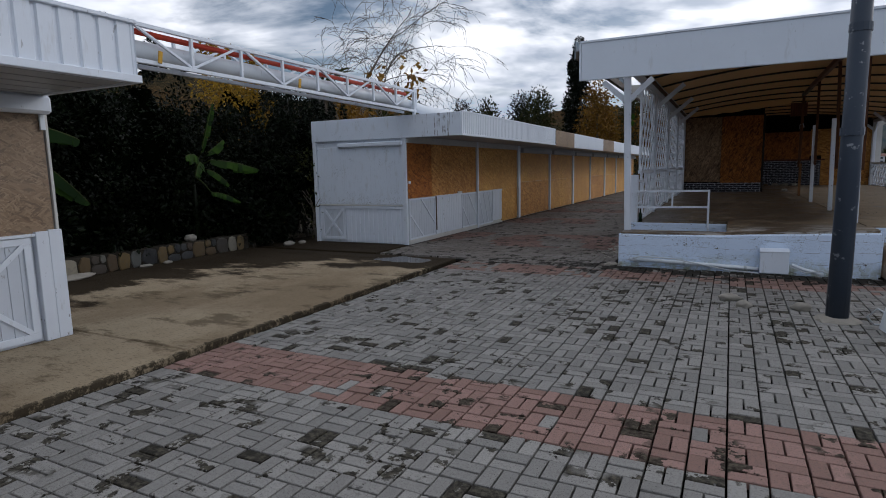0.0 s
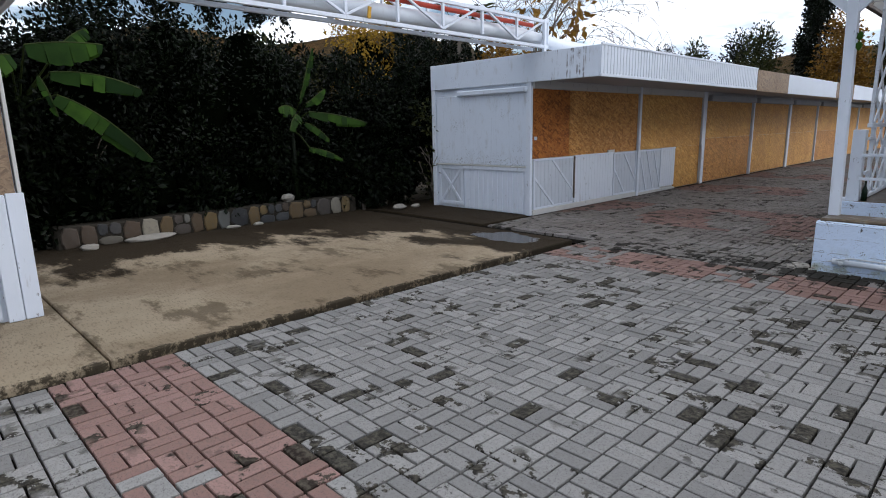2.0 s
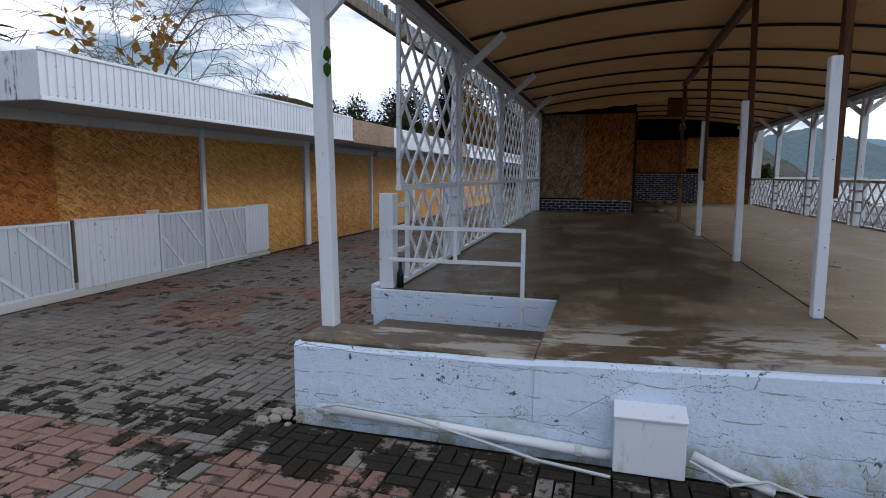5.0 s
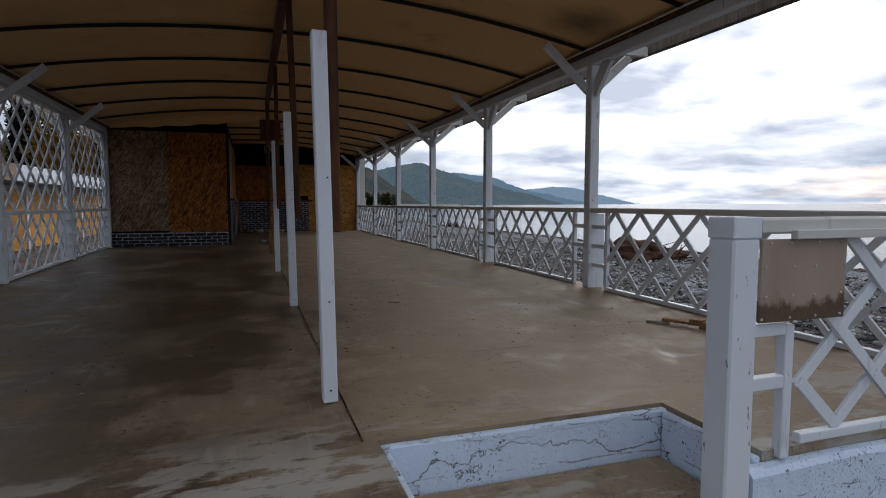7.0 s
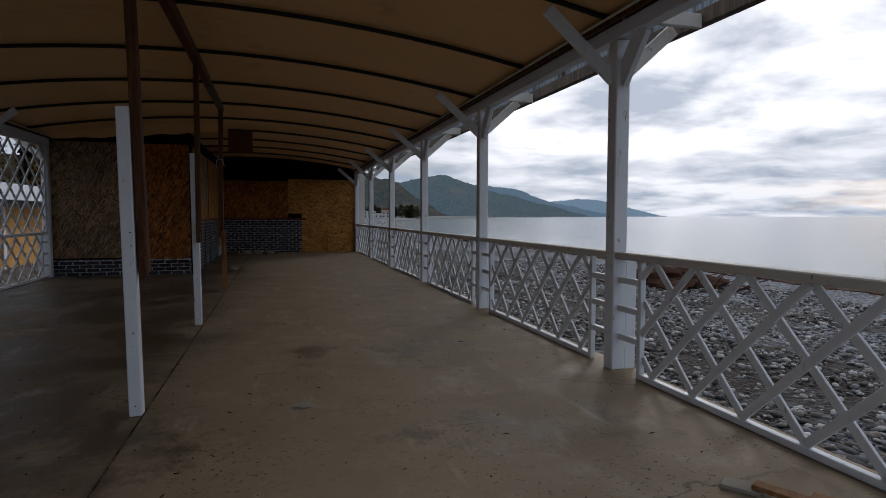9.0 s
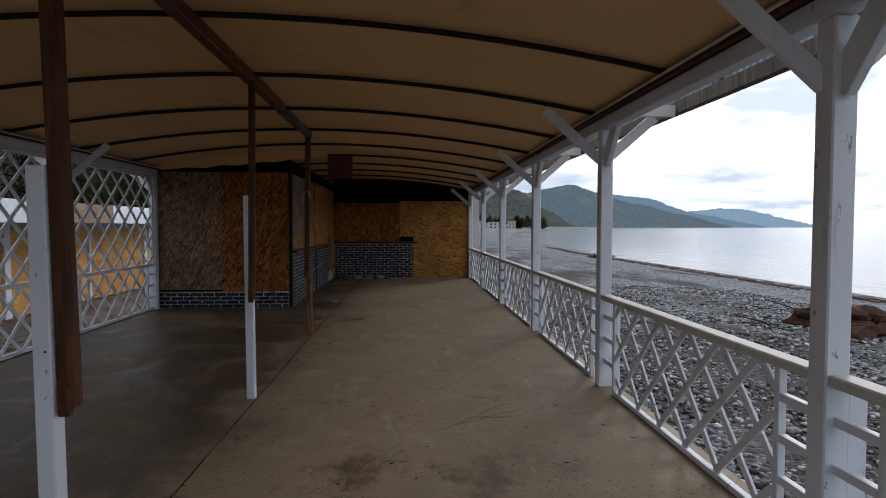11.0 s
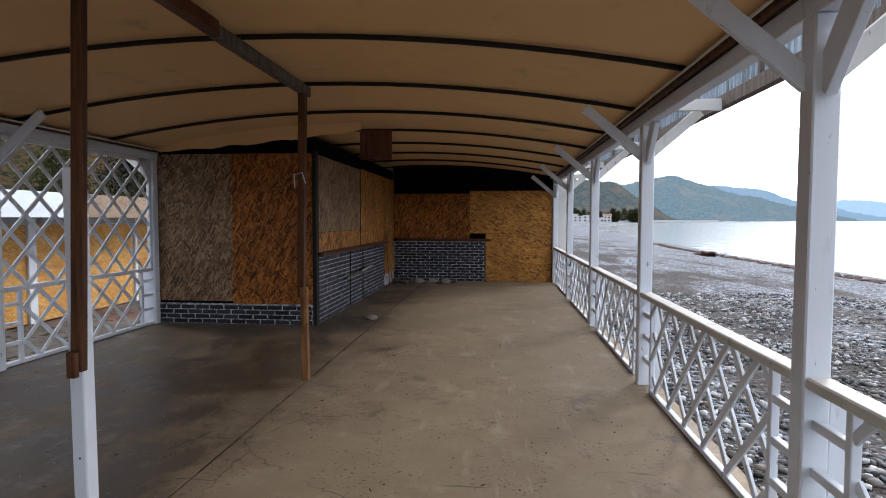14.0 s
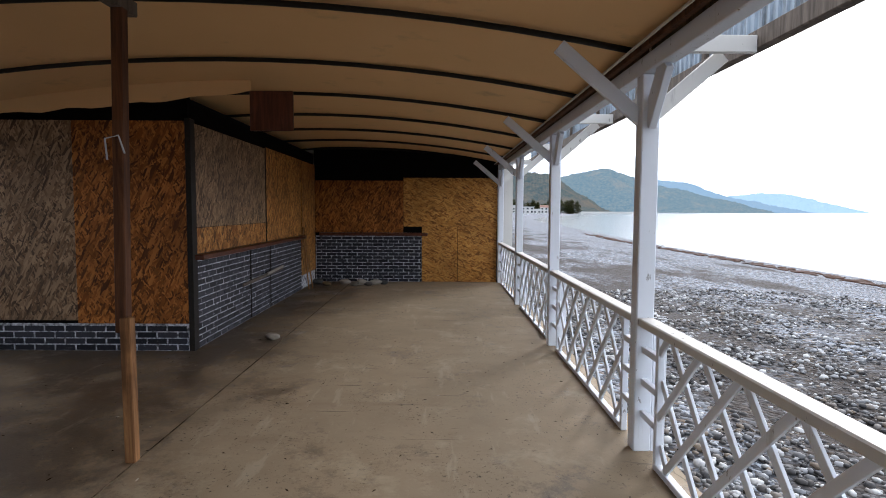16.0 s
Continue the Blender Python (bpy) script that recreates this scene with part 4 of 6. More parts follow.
for i in range(n):
    y0 = 12.18 + i * 0.1055
    part("board", box(SX - 0.02, SX + 0.006, y0 + 0.001, y0 + 0.1045, 0.10, 1.0, 0.003), WHITE_WOOD, row)
part("batten", box(SX - 0.02, SX + 0.02, 12.175, 13.66, 1.0, 1.035, 0.003), WHITE_WOOD, row)
part("box_catch", box(SX + 0.0, SX + 0.03, 13.40, 13.66, 1.036, 1.085, 0.004), WHITE_OLD, row)
part("gap_strip", box(SX - 0.01, SX + 0.030, 12.125, 12.170, 0.20, 1.02, 0.003), WOOD_OLD, row, "dark bare wood strip")
cross_panel(row, (SX + 0.0, 1), 13.67, 14.66, 0.10, 1.02, "y", True)
cross_panel(row, (SX + 0.0, 1), 14.78, 15.90, 0.06, 1.02, "y", "three")
for i in range(7):
    y0 = 15.905 + i * 0.108
    part("board", box(SX - 0.02, SX + 0.006, y0 + 0.001, y0 + 0.107, 0.10, 1.0, 0.003), WHITE_WOOD, row)
part("batten", box(SX - 0.02, SX + 0.020, 15.902, 16.67, 1.0, 1.035, 0.003), WHITE_WOOD, row)
part("base_board", box(SX - 0.02, SX + 0.024, 14.78, 16.67, 0.0, 0.058, 0.004), WHITE_OLD, row)
part("base_board", box(SX - 0.02, SX + 0.03, 10.82, 14.67, 0.0, 0.098, 0.005), WHITE_OLD, row)
part("down_pipe", tube([(SX + 0.07, 18.10, 0.02), (SX + 0.07, 18.10, 1.0), (SX + 0.05, 18.12, 1.05)], 0.025, 8), WHITE_METAL, row)
part("latch", box(SX - 0.004, SX + 0.02, 10.86, 10.93, 1.36, 1.42, 0.004), WHITE_METAL, row)
# long fascia in lengths
FX = -4.55
part("fascia", ribbed((FX, 10.735), (FX, 17.85), 2.40, 2.83, 0.10, 0.012, (1, 0)), WHITE_METAL, row, "white ribbed metal fascia")
part("trim", box(FX - 0.02, FX + 0.012, 10.735, 17.85, 2.355, 2.40, 0.004), WHITE_METAL, row)
part("trim", box(FX - 0.02, FX + 0.012, 10.735, 17.85, 2.83, 2.865, 0.004), WHITE_METAL, row)
part("fascia", box(FX - 0.02, FX + 0.006, 17.86, 20.30, 2.33, 2.83, 0.004), OSB_GREY, row, "bleached chipboard length of the fascia")
part("fascia", box(FX - 0.02, FX + 0.004, 20.31, 25.5, 2.33, 2.83, 0.004), WHITE_SHEET, row)
part("fascia", box(FX - 0.02, FX + 0.006, 25.51, 28.0, 2.33, 2.83, 0.004), OSB_GREY, row)
part("fascia", box(FX - 0.02, FX + 0.004, 28.01, 44.0, 2.33, 2.83, 0.004), WHITE_SHEET, row)

# ---- pipe truss between the roofs ----
truss = thing("pipe_truss", (-5.9, 7, 2.97), "white steel truss bridging two roofs and carrying pipes", "truss")
tz0, tz1 = 2.99, 3.40
for x in (-5.74, -6.06):
    for z in (tz0, tz1):
        part("chord", bar((x, 2.6, z), (x, 10.95, z - 0.06), 0.05, 0.05, (0, 0, 1), 0.004), WHITE_METAL, truss)
    ys_t = [2.6 + i * 0.835 for i in range(11)]
    for i, y in enumerate(ys_t):
        part("upright", bar((x, y, tz0), (x, y, tz1), 0.04, 0.04, (0, 1, 0), 0.003), WHITE_METAL, truss)
        if i < 10:
            a_, b_ = (tz0, tz1) if i % 2 else (tz1, tz0)
            part("diagonal", bar((x, y, a_), (x, y + 0.835, b_), 0.035, 0.03, (1, 0, 0), 0.003), WHITE_METAL, truss)
part("duct", tube([(-5.9, 2.6, 3.14), (-5.9, 10.4, 3.11), (-5.9, 11.6, 3.02), (-5.9, 16, 2.98)], 0.11, 14), WHITE_PLASTIC, truss, "pale grey round duct", True)
part("red_pipe", tube([(-5.80, 2.6, 3.33), (-5.80, 10.6, 3.26)], 0.035, 8), RED, truss, "red painted pipe", True)
for y in (4.6, 7.1):
    part("clamp", bar((-5.70, y, 2.98), (-5.70, y + 0.02, 3.12), 0.05, 0.02, (0, 1, 0), 0.003), YELLOW, truss, "rusty yellow clamp")
part("support", bar((-5.74, 10.86, 2.84), (-5.74, 10.86, 3.36), 0.06, 0.06, (0, 1, 0), 0.004), WHITE_METAL, truss)
part("support", bar((-5.9, 2.8, 2.965), (-5.9, 2.8, 3.0), 0.4, 0.06, (1, 0, 0), 0.004), WHITE_METAL, truss)

# ---- steel pole and small things on the paving ----
pole = thing("lamp_post", (1.52, 6.81, 0), "scuffed dark blue-grey steel post on a concrete foot", "post")
part("shaft", tube([(1.52, 6.81, 0.02), (1.535, 6.81, 1.9), (1.555, 6.81, 7.2)], [0.105, 0.095, 0.08], 14), POLE, pole, "", True)
part("collar", tube([(1.533, 6.81, 1.90), (1.534, 6.81, 1.98)], 0.106, 14), POLE, pole)
part("collar", tube([(1.541, 6.81, 2.9), (1.542, 6.81, 2.98)], 0.10, 14), POLE, pole)
part("foot", rock((1.52, 6.81, 0.0), (0.22, 0.2, 0.05), 3, 2, 0.2), PALE_STONE, pole, "rough concrete foot")
for at, s, k in (((0.52, 7.42, 0.03), (0.13, 0.085, 0.05), 1), ((0.66, 7.10, 0.03), (0.08, 0.06, 0.05), 2), ((1.24, 7.16, 0.035), (0.10, 0.075, 0.055), 4)):
    tagged(part("stone", rock(at, s, k, 3, 0.3), PALE_STONE, smooth=True), "rounded pale grey beach stone lying on pavers", "stone", "stones on the paving")
enc = thing("plastic_box", (2.02, 6.35, 0), "tilted white plastic box with loose grey cable", "box")
part("casing", bar((1.92, 6.26, 0.13), (2.34, 6.58, 0.19), 0.24, 0.26, (0.3, -0.2, 1), 0.02), WHITE_PLASTIC, enc)
part("lid", bar((1.885, 6.235, 0.125), (1.915, 6.257, 0.13), 0.26, 0.28, (0.3, -0.2, 1), 0.008), WHITE_PLASTIC, enc)
part("latch", bar((1.875, 6.245, 0.10), (1.885, 6.25, 0.11), 0.05, 0.05, (0.3, -0.2, 1), 0.004), BLACK_PLASTIC, enc)
part("cable", tube([(1.93, 6.35, 0.15), (1.80, 6.5, 0.22), (1.74, 6.62, 0.10), (1.82, 6.7, 0.012), (2.1, 6.8, 0.012)], 0.009, 6), CABLE, enc)

# low wall of fitted field stones
swall = part("garden_wall", box(-9.40, -9.12, 4.0, 9.2, -0.05, 0.335, 0.03), WALL_MORTAR)
tagged(swall, "low wall of fitted brown, grey and ochre field stones", "stone wall", kind="structure")


def face_stone(y0, y1, z0, z1, seed):
    """A rounded, slightly domed stone face set into the front of the wall."""
    bm = bmesh.new()
    r = random.Random(seed)
    n = 9
    cy, cz, hy, hz = (y0 + y1) / 2, (z0 + z1) / 2, (y1 - y0) / 2, (z1 - z0) / 2
    rings = []
    for x, k in ((-9.15, 1.0), (-9.112, 1.0), (-9.098, 0.86)):
        rings.append([x, k, []])
    shape = []
    for i in range(n):
        a_ = i * math.tau / n + r.uniform(-0.12, 0.12)
        c_, s_ = math.cos(a_), math.sin(a_)
        p = (abs(c_) ** 5 + abs(s_) ** 5) ** (-1 / 5) * r.uniform(0.90, 1.04)
        shape.append((c_ * p * hy, s_ * p * hz))
    for ring in rings:
        for u, w in shape:
            ring[2].append(bm.verts.new((ring[0], cy + u * ring[1], cz + w * ring[1])))
    for q0, q1 in zip(rings, rings[1:]):
        for i in range(n):
            j = (i + 1) % n
            bm.faces.new((q0[2][i], q0[2][j], q1[2][j], q1[2][i]))
    top = bm.verts.new((-9.090, cy + r.uniform(-0.02, 0.02), cz))
    for i in range(n):
        bm.faces.new((rings[2][2][i], rings[2][2][(i + 1) % n], top))
    return bm


y, k = 4.05, 0
while y < 9.0:
    w = rnd.uniform(0.24, 0.42)
    if rnd.random() < 0.42:
        part("stone", face_stone(y + 0.01, y + w * 0.8, 0.0, 0.325, k), STONE, swall)
        y += w * 0.8
    else:
        cut = rnd.uniform(0.12, 0.20)
        f = rnd.uniform(0.4, 0.6)
        part("stone", face_stone(y + 0.01, y + w, 0.0, cut, k), STONE, swall)
        part("stone", face_stone(y + 0.01, y + w * f, cut + 0.012, 0.325, k + 500), STONE, swall)
        part("stone", face_stone(y + w * f + 0.012, y + w, cut + 0.012, 0.325, k + 900), STONE, swall)
        y += w
    k += 1
for at, s, lab in (((-9.2, 7.72, 0.395), (0.10, 0.13, 0.085), "white angular stone lying on the garden wall"), ((-9.0, 6.55, 0.03), (0.06, 0.12, 0.035), "flat pale stone at the wall foot"), ((-9.0, 7.0, 0.03), (0.06, 0.09, 0.03), "flat pale stone at the wall foot"), ((-8.6, 9.9, 0.04), (0.10, 0.16, 0.06), "loose pale stone beside the stall"), ((-8.55, 10.3, 0.03), (0.08, 0.10, 0.04), "loose pale stone beside the stall"), ((-8.98, 5.2, 0.045), (0.11, 0.34, 0.055), "long flat beige stone at the wall foot"), ((-8.85, 4.35, 0.04), (0.09, 0.12, 0.05), "small pale stone at the wall foot")):
    tagged(part("stone", rock(at, s, int(at[1] * 9), 3, 0.3), PALE_STONE, smooth=True), lab, "stone", "loose stones in the yard")


# ---- pavilion: deck and plinth ----
LX, MX, RX = -1.13, 2.27, 5.68


def deck_z(x, y):
    """The deck sinks a little towards its front corner on the alley."""
    corner = 0.058 * min(1, max(0, (2.1 - x) / 1.5)) * min(1, max(0, (11.0 - y) / 1.2))
    return FLOOR - corner - 0.105 * min(1, max(0, (2.2 - x) / 3.2)) * min(1, max(0, (20 - y) / 8.6))


def deck_mesh():
    bm = bmesh.new()
    gx = [-1.27, -0.8, 0.0, 0.44, 1.0, 1.7, 2.395, 3.1, 3.82, 4.6, 5.3, 5.83]
    gy = [9.72, 10.31, 11.385, 12.5, 14, 16, 18, 20, 23, 26, 29.35]
    vs = {}
    keep = []
    for i in range(len(gx) - 1):
        for j in range(len(gy) - 1):
            if (j < 2 and i < 3) or (j < 1 and 6 <= i < 8):
                continue
            keep.append((i, j))
    for i, j in keep:
        cell = []
        for p, q in ((i, j), (i + 1, j), (i + 1, j + 1), (i, j + 1)):
            if (p, q) not in vs:
                vs[p, q] = bm.verts.new((gx[p], gy[q], deck_z(gx[p], gy[q])))
            cell.append(vs[p, q])
        bm.faces.new(cell)
    ext = bmesh.ops.extrude_face_region(bm, geom=list(bm.faces))
    for g in ext["geom"]:
        if isinstance(g, bmesh.types.BMVert):
            g.co.z = -0.09
    return bm


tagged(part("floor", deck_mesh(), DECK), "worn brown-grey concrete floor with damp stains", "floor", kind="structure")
tagged(part("floor_joint", bar((2.335, 10.32, FLOOR + 0.002), (2.295, 29.2, FLOOR + 0.0015), 0.006, 0.006, (1, 0, 0), 0), JOINT), "dark open joint along the concrete floor", "joint", kind="structure")


def wedge(x0, x1, y0, y1, z0, za, zb, bevel=0.02):
    """A wall from x0 to x1 whose top climbs from za to zb, cut in lengths so that its edge can wander."""
    bm = bmesh.new()
    n = 14
    prof = []
    for i in range(n + 1):
        f = i / n
        x = x0 + (x1 - x0) * f
        w = 0.010 * noise.noise((x * 3.1, y0, 1))
        z = za + (zb - za) * f + 0.010 * noise.noise((x * 2.3, y0, 5))
        prof.append([bm.verts.new(p) for p in ((x, y0 + w, z0), (x, y0 + w, z - bevel), (x, y0 + w + bevel, z), (x, y1, z), (x, y1, z0))])
    for a_, b_ in zip(prof, prof[1:]):
        for k in range(5):
            bm.faces.new((a_[k], a_[(k + 1) % 5], b_[(k + 1) % 5], b_[k]))
    bm.faces.new(prof[0])
    bm.faces.new(list(reversed(prof[-1])))
    return bm


plinth = part("wall_south", wedge(-1.185, 0.438, 9.66, 10.10, -0.05, 0.515, 0.540), PLASTER)
tagged(plinth, "cracked whitewashed concrete plinth with mossy foot", "plinth", kind="structure")
part("coping", box(-1.165, 0.4385, 9.70, 10.12, 0.52, 0.553, 0.012), DECK, plinth, "rough grey concrete coping")
tagged(part("wall_south_1", wedge(0.44, 2.40, 9.655, 9.715, -0.05, 0.545, 0.635), PLASTER), "cracked whitewashed plinth before the deck", "plinth", kind="structure")
tagged(part("wall_south_2", wedge(3.70, 5.85, 9.655, 9.715, -0.05, 0.63, 0.63), PLASTER), "whitewashed plinth under the front railing", "plinth", kind="structure")
tagged(part("wall_notch", box(2.40, 3.82, 10.262, 10.305, 0.0, 0.655, 0.008), PLASTER), "cracked white riser at the entrance step", "riser", kind="structure")
tagged(part("wall_notch_1", box(2.4005, 2.43, 9.66, 10.258, 0.0, 0.65, 0.008), PLASTER), "white cheek of the entrance steps", "plinth", kind="structure")
tagged(part("wall_notch_2", box(3.775, 3.815, 9.72, 10.258, 0.0, 0.65, 0.008), PLASTER), "white cheek of the entrance steps", "plinth", kind="structure")
tagged(part("wall_riser", box(-1.32, 0.435, 11.335, 11.38, 0.0, 0.562, 0.008), PLASTER), "cracked white riser of the deck", "riser", kind="structure")
tagged(part("wall_side", box(-1.33, -1.275, 11.385, 29.3, -0.05, 0.56, 0.01), PLASTER), "whitewashed side of the deck", "plinth", kind="structure")
tagged(part("step", box(-1.2, 0.435, 10.125, 11.33, 0.0, 0.28, 0.015), DECK), "sunken concrete step behind the plinth", "step", kind="structure")
tagged(part("step_1", box(2.44, 3.76, 9.02, 9.645, 0.0, 0.20, 0.02), DECK), "worn concrete entrance step", "step", kind="structure")
tagged(part("step_2", box(2.435, 3.77, 9.66, 10.258, 0.0, 0.44, 0.02), DECK), "dark worn concrete upper step", "step", kind="structure")

# pipe, cable and boxed tap at the plinth's foot
wp = thing("drain_pipe", (0, 9.6, 0.05), "white plastic pipe along the plinth foot", "pipe")
part("pipe", tube([(-0.98, 9.60, 0.11), (-0.2, 9.605, 0.09), (0.9, 9.60, 0.05)], 0.032, 10), WHITE_PLASTIC, wp, "", True)
for x in (-0.9, -0.15, 0.72):
    part("joint", tube([(x - 0.02, 9.603, 0.103 - 0.03 * (x + 0.9)), (x + 0.02, 9.603, 0.102 - 0.03 * (x + 0.9))], 0.039, 10), CABLE, wp)
tagged(part("cable", tube([(-1.02, 9.60, 0.10), (-0.8, 9.55, 0.17), (-0.3, 9.52, 0.16), (0.1, 9.50, 0.09), (0.5, 9.46, 0.03), (0.9, 9.42, 0.013)], 0.010, 6), CABLE), "loose white cable lying along the plinth", "cable")
bx = thing("meter_box", (1.1, 9.55, 0), "white painted wooden cover box at the plinth", "box")
part("cover", box(0.91, 1.29, 9.50, 9.645, 0.005, 0.325, 0.006), WHITE_WOOD, bx)
part("lid", bar((0.905, 9.575, 0.345), (1.295, 9.575, 0.35), 0.17, 0.02, (0, 1, 0.20), 0.004), WHITE_WOOD, bx)
tagged(part("pipe_stub", tube([(1.33, 9.55, 0.14), (1.5, 9.52, 0.08), (1.72, 9.47, 0.035)], 0.027, 10), WHITE_PLASTIC, smooth=True), "broken white pipe end by the cover box", "pipe")
tagged(part("cable", tube([(1.31, 9.52, 0.12), (1.5, 9.44, 0.05), (1.68, 9.46, 0.09), (1.95, 9.42, 0.02)], 0.009, 6), CABLE), "loose grey cable by the broken pipe", "cable")

rub = bmesh.new()
for k in range(70):
    if k < 18:
        x, y = -1.26 + rnd.uniform(-0.10, 0.12), 9.60 + rnd.uniform(-0.12, 0.10)
    else:
        x, y = -1.42 - 0.30 * rnd.random() ** 2, rnd.uniform(10.2, 13.2)
    q = rnd.uniform(0.012, 0.05)
    rock((x, y, q * 0.3), (q, q * rnd.uniform(0.6, 1.2), q * 0.55), k + 3, 1, 0.5, rub)
tagged(part("rubble", rub, PALE_STONE), "crumbled pale plaster and mortar rubble along the plinth", "rubble", kind="stuff")

# ---- pavilion: posts with braces ----


def side_post(x, y, z0, inward, inner=True):
    """A white timber post with braces under the eaves; inward is the way to the hall's middle (-1 or 1)."""
    p = thing("timber_post", (x, y, z0), "white painted timber post with peeling edges and braces", "post", "posts of the pavilion")
    part("post", box(x - 0.06, x + 0.06, y - 0.06, y + 0.06, z0, 3.22, 0.008), WHITE_WOOD, p)
    part("side_board", box(min(x - inward * 0.063, x - inward * 0.158), max(x - inward * 0.063, x - inward * 0.158), y - 0.05, y + 0.055, z0 - 0.05, 1.535, 0.004), WHITE_WOOD, p)
    if inner:
        part("brace", bar((x + inward * 0.03, y + 0.035, 2.93), (x + inward * 0.60, y + 0.035, 3.415), 0.095, 0.045, (0, 0, 1), 0.004), WHITE_WOOD, p)
    part("brace", bar((x - inward * 0.03, y + 0.03, 2.95), (x - inward * 0.50, y + 0.03, 3.36), 0.10, 0.045, (0, 0, 1), 0.004), WHITE_OLD, p)
    part("brace", bar((x, y - 0.03, 2.90), (x, y - 0.30, 3.24), 0.15, 0.05, (0, 0, 1), 0.004), WHITE_WOOD, p)
    part("arm", box(min(x - inward * 0.655, x + inward * 0.03), max(x - inward * 0.655, x + inward * 0.03), y - 0.115, y - 0.065, 3.345, 3.455, 0.005), WHITE_OLD, p)
    return p


SEA_Y = (13.84, 16.92, 19.98, 23.05, 26.1, 29.12)
LEFT_Y = (13.7, 16.75, 19.75, 22.60)
for y in SEA_Y:
    side_post(RX, y, FLOOR, -1)
for y in LEFT_Y:
    side_post(LX, y, deck_z(LX, y) - 0.01, 1, y < 22)
CX = -1.095
cp = thing("timber_post", (CX, 10.05, 0.55), "white timber corner post with forked braces on the plinth", "post", "posts of the pavilion")
part("post", bar((CX - 0.008, 10.05, 0.548), (CX - 0.065, 10.05, 3.30), 0.105, 0.105, (1, 0, 0), 0.008), WHITE_WOOD, cp)
for s in (-1, 1):
    part("brace", bar((CX - 0.055, 10.05, 2.72), (CX - 0.06 + s * 0.40, 10.05, 3.08), 0.09, 0.05, (0, 0, 1), 0.004), WHITE_WOOD, cp)
part("twig", tube([(CX + 0.01, 10.0, 2.50), (CX + 0.05, 9.97, 2.42), (CX + 0.04, 9.95, 2.34)], 0.004, 5), LEAF_BANANA, cp)
for z in (2.46, 2.36):
    part("leaf", rock((CX + 0.05, 9.95, z), (0.035, 0.012, 0.05), z * 3, 1, 0.2), LEAF_BANANA, cp)
rp = thing("timber_post", (RX, 9.78, FLOOR), "white timber corner post on the sea side", "post", "posts of the pavilion")
part("post", box(RX - 0.06, RX + 0.06, 9.72, 9.84, FLOOR, 3.30, 0.008), WHITE_WOOD, rp)

# ---- pavilion: roof ----


def arch(x, y=20.0):
    f = ((x - MX) / 3.4) ** 2
    return 3.72 - 0.34 * f + min(max(0.0, 18.5 - y) * 0.005, max(0.0, y - 9.3) * 0.05) * max(0.0, 1 - f)


RIBS = [10.77 + 1.54 * (k - 1) for k in range(1, 14)]


def canvas_sheet(lift, thick_y0, thick_y1, nx_=30, ny_=80):
    vs, fs = [], []
    for j in range(ny_ + 1):
        y = thick_y0 + (thick_y1 - thick_y0) * j / ny_
        ph = ((y - RIBS[0]) / 1.54) % 1.0
        sag = 0.055 * (4 * ph * (1 - ph))
        for i in range(nx_ + 1):
            x = -1.24 + 7.03 * i / nx_
            e = min(1.0, min(x + 1.24, 5.79 - x) / 0.6)
            vs.append((x, y, arch(x, y) + lift - sag * 0.35 + sag * 0.5 * e + 0.012 * noise.noise((x * 0.8, y * 0.9, 2))))
    for j in range(ny_):
        for i in range(nx_):
            k = j * (nx_ + 1) + i
            fs.append((k, k + 1, k + nx_ + 2, k + nx_ + 1))
    return vs, fs


ceil = mesh_part("ceiling", *canvas_sheet(0.02, 9.95, 29.3), CANVAS, smooth=True)
tagged(ceil, "tan canvas ceiling sagging between dark ribs", "ceiling", kind="structure")
# unseen opaque sheet above the canvas, added so that no sky light leaks in
tagged(mesh_part("roof", *canvas_sheet(0.07, 10.2, 29.5, 24, 60), DUCT, smooth=True), "unseen sheet over the canvas ceiling to block light", "roof", kind="structure")
flap_v, flap_f = [], []
for i in range(25):
    x = -1.12 + 3.30 * i / 24
    low = min(arch(x, 22.6) + 0.01, 3.345 + 0.205 * max(0.0, (x + 1.1) / 2.6) ** 1.4) + 0.012 * math.sin(x * 9) + 0.010 * noise.noise((x * 4, 0, 0))
    for y in (22.60, 22.612):
        flap_v += [(x, y, low), (x, y, arch(x, y) + 0.03)]
for i in range(24):
    k = i * 4
    flap_f += [(k, k + 4, k + 5, k + 1), (k + 2, k + 3, k + 7, k + 6), (k, k + 2, k + 6, k + 4)]
tagged(mesh_part("ceiling_flap", flap_v, flap_f, CANVAS), "hanging hem of tan canvas before the bar", "canvas", kind="structure")
roof = thing("roof_frame", (MX, 19, 3.3), "timber and steel roof frame of the pavilion", "roof frame")
for y in RIBS:
    pts = [(x, y, arch(x, y) - 0.012) for x in np.linspace(-1.1, 5.62, 17)]
    part("rib", tube(pts, 0.021, 6), BLACK, roof, "thin black steel rib", True)
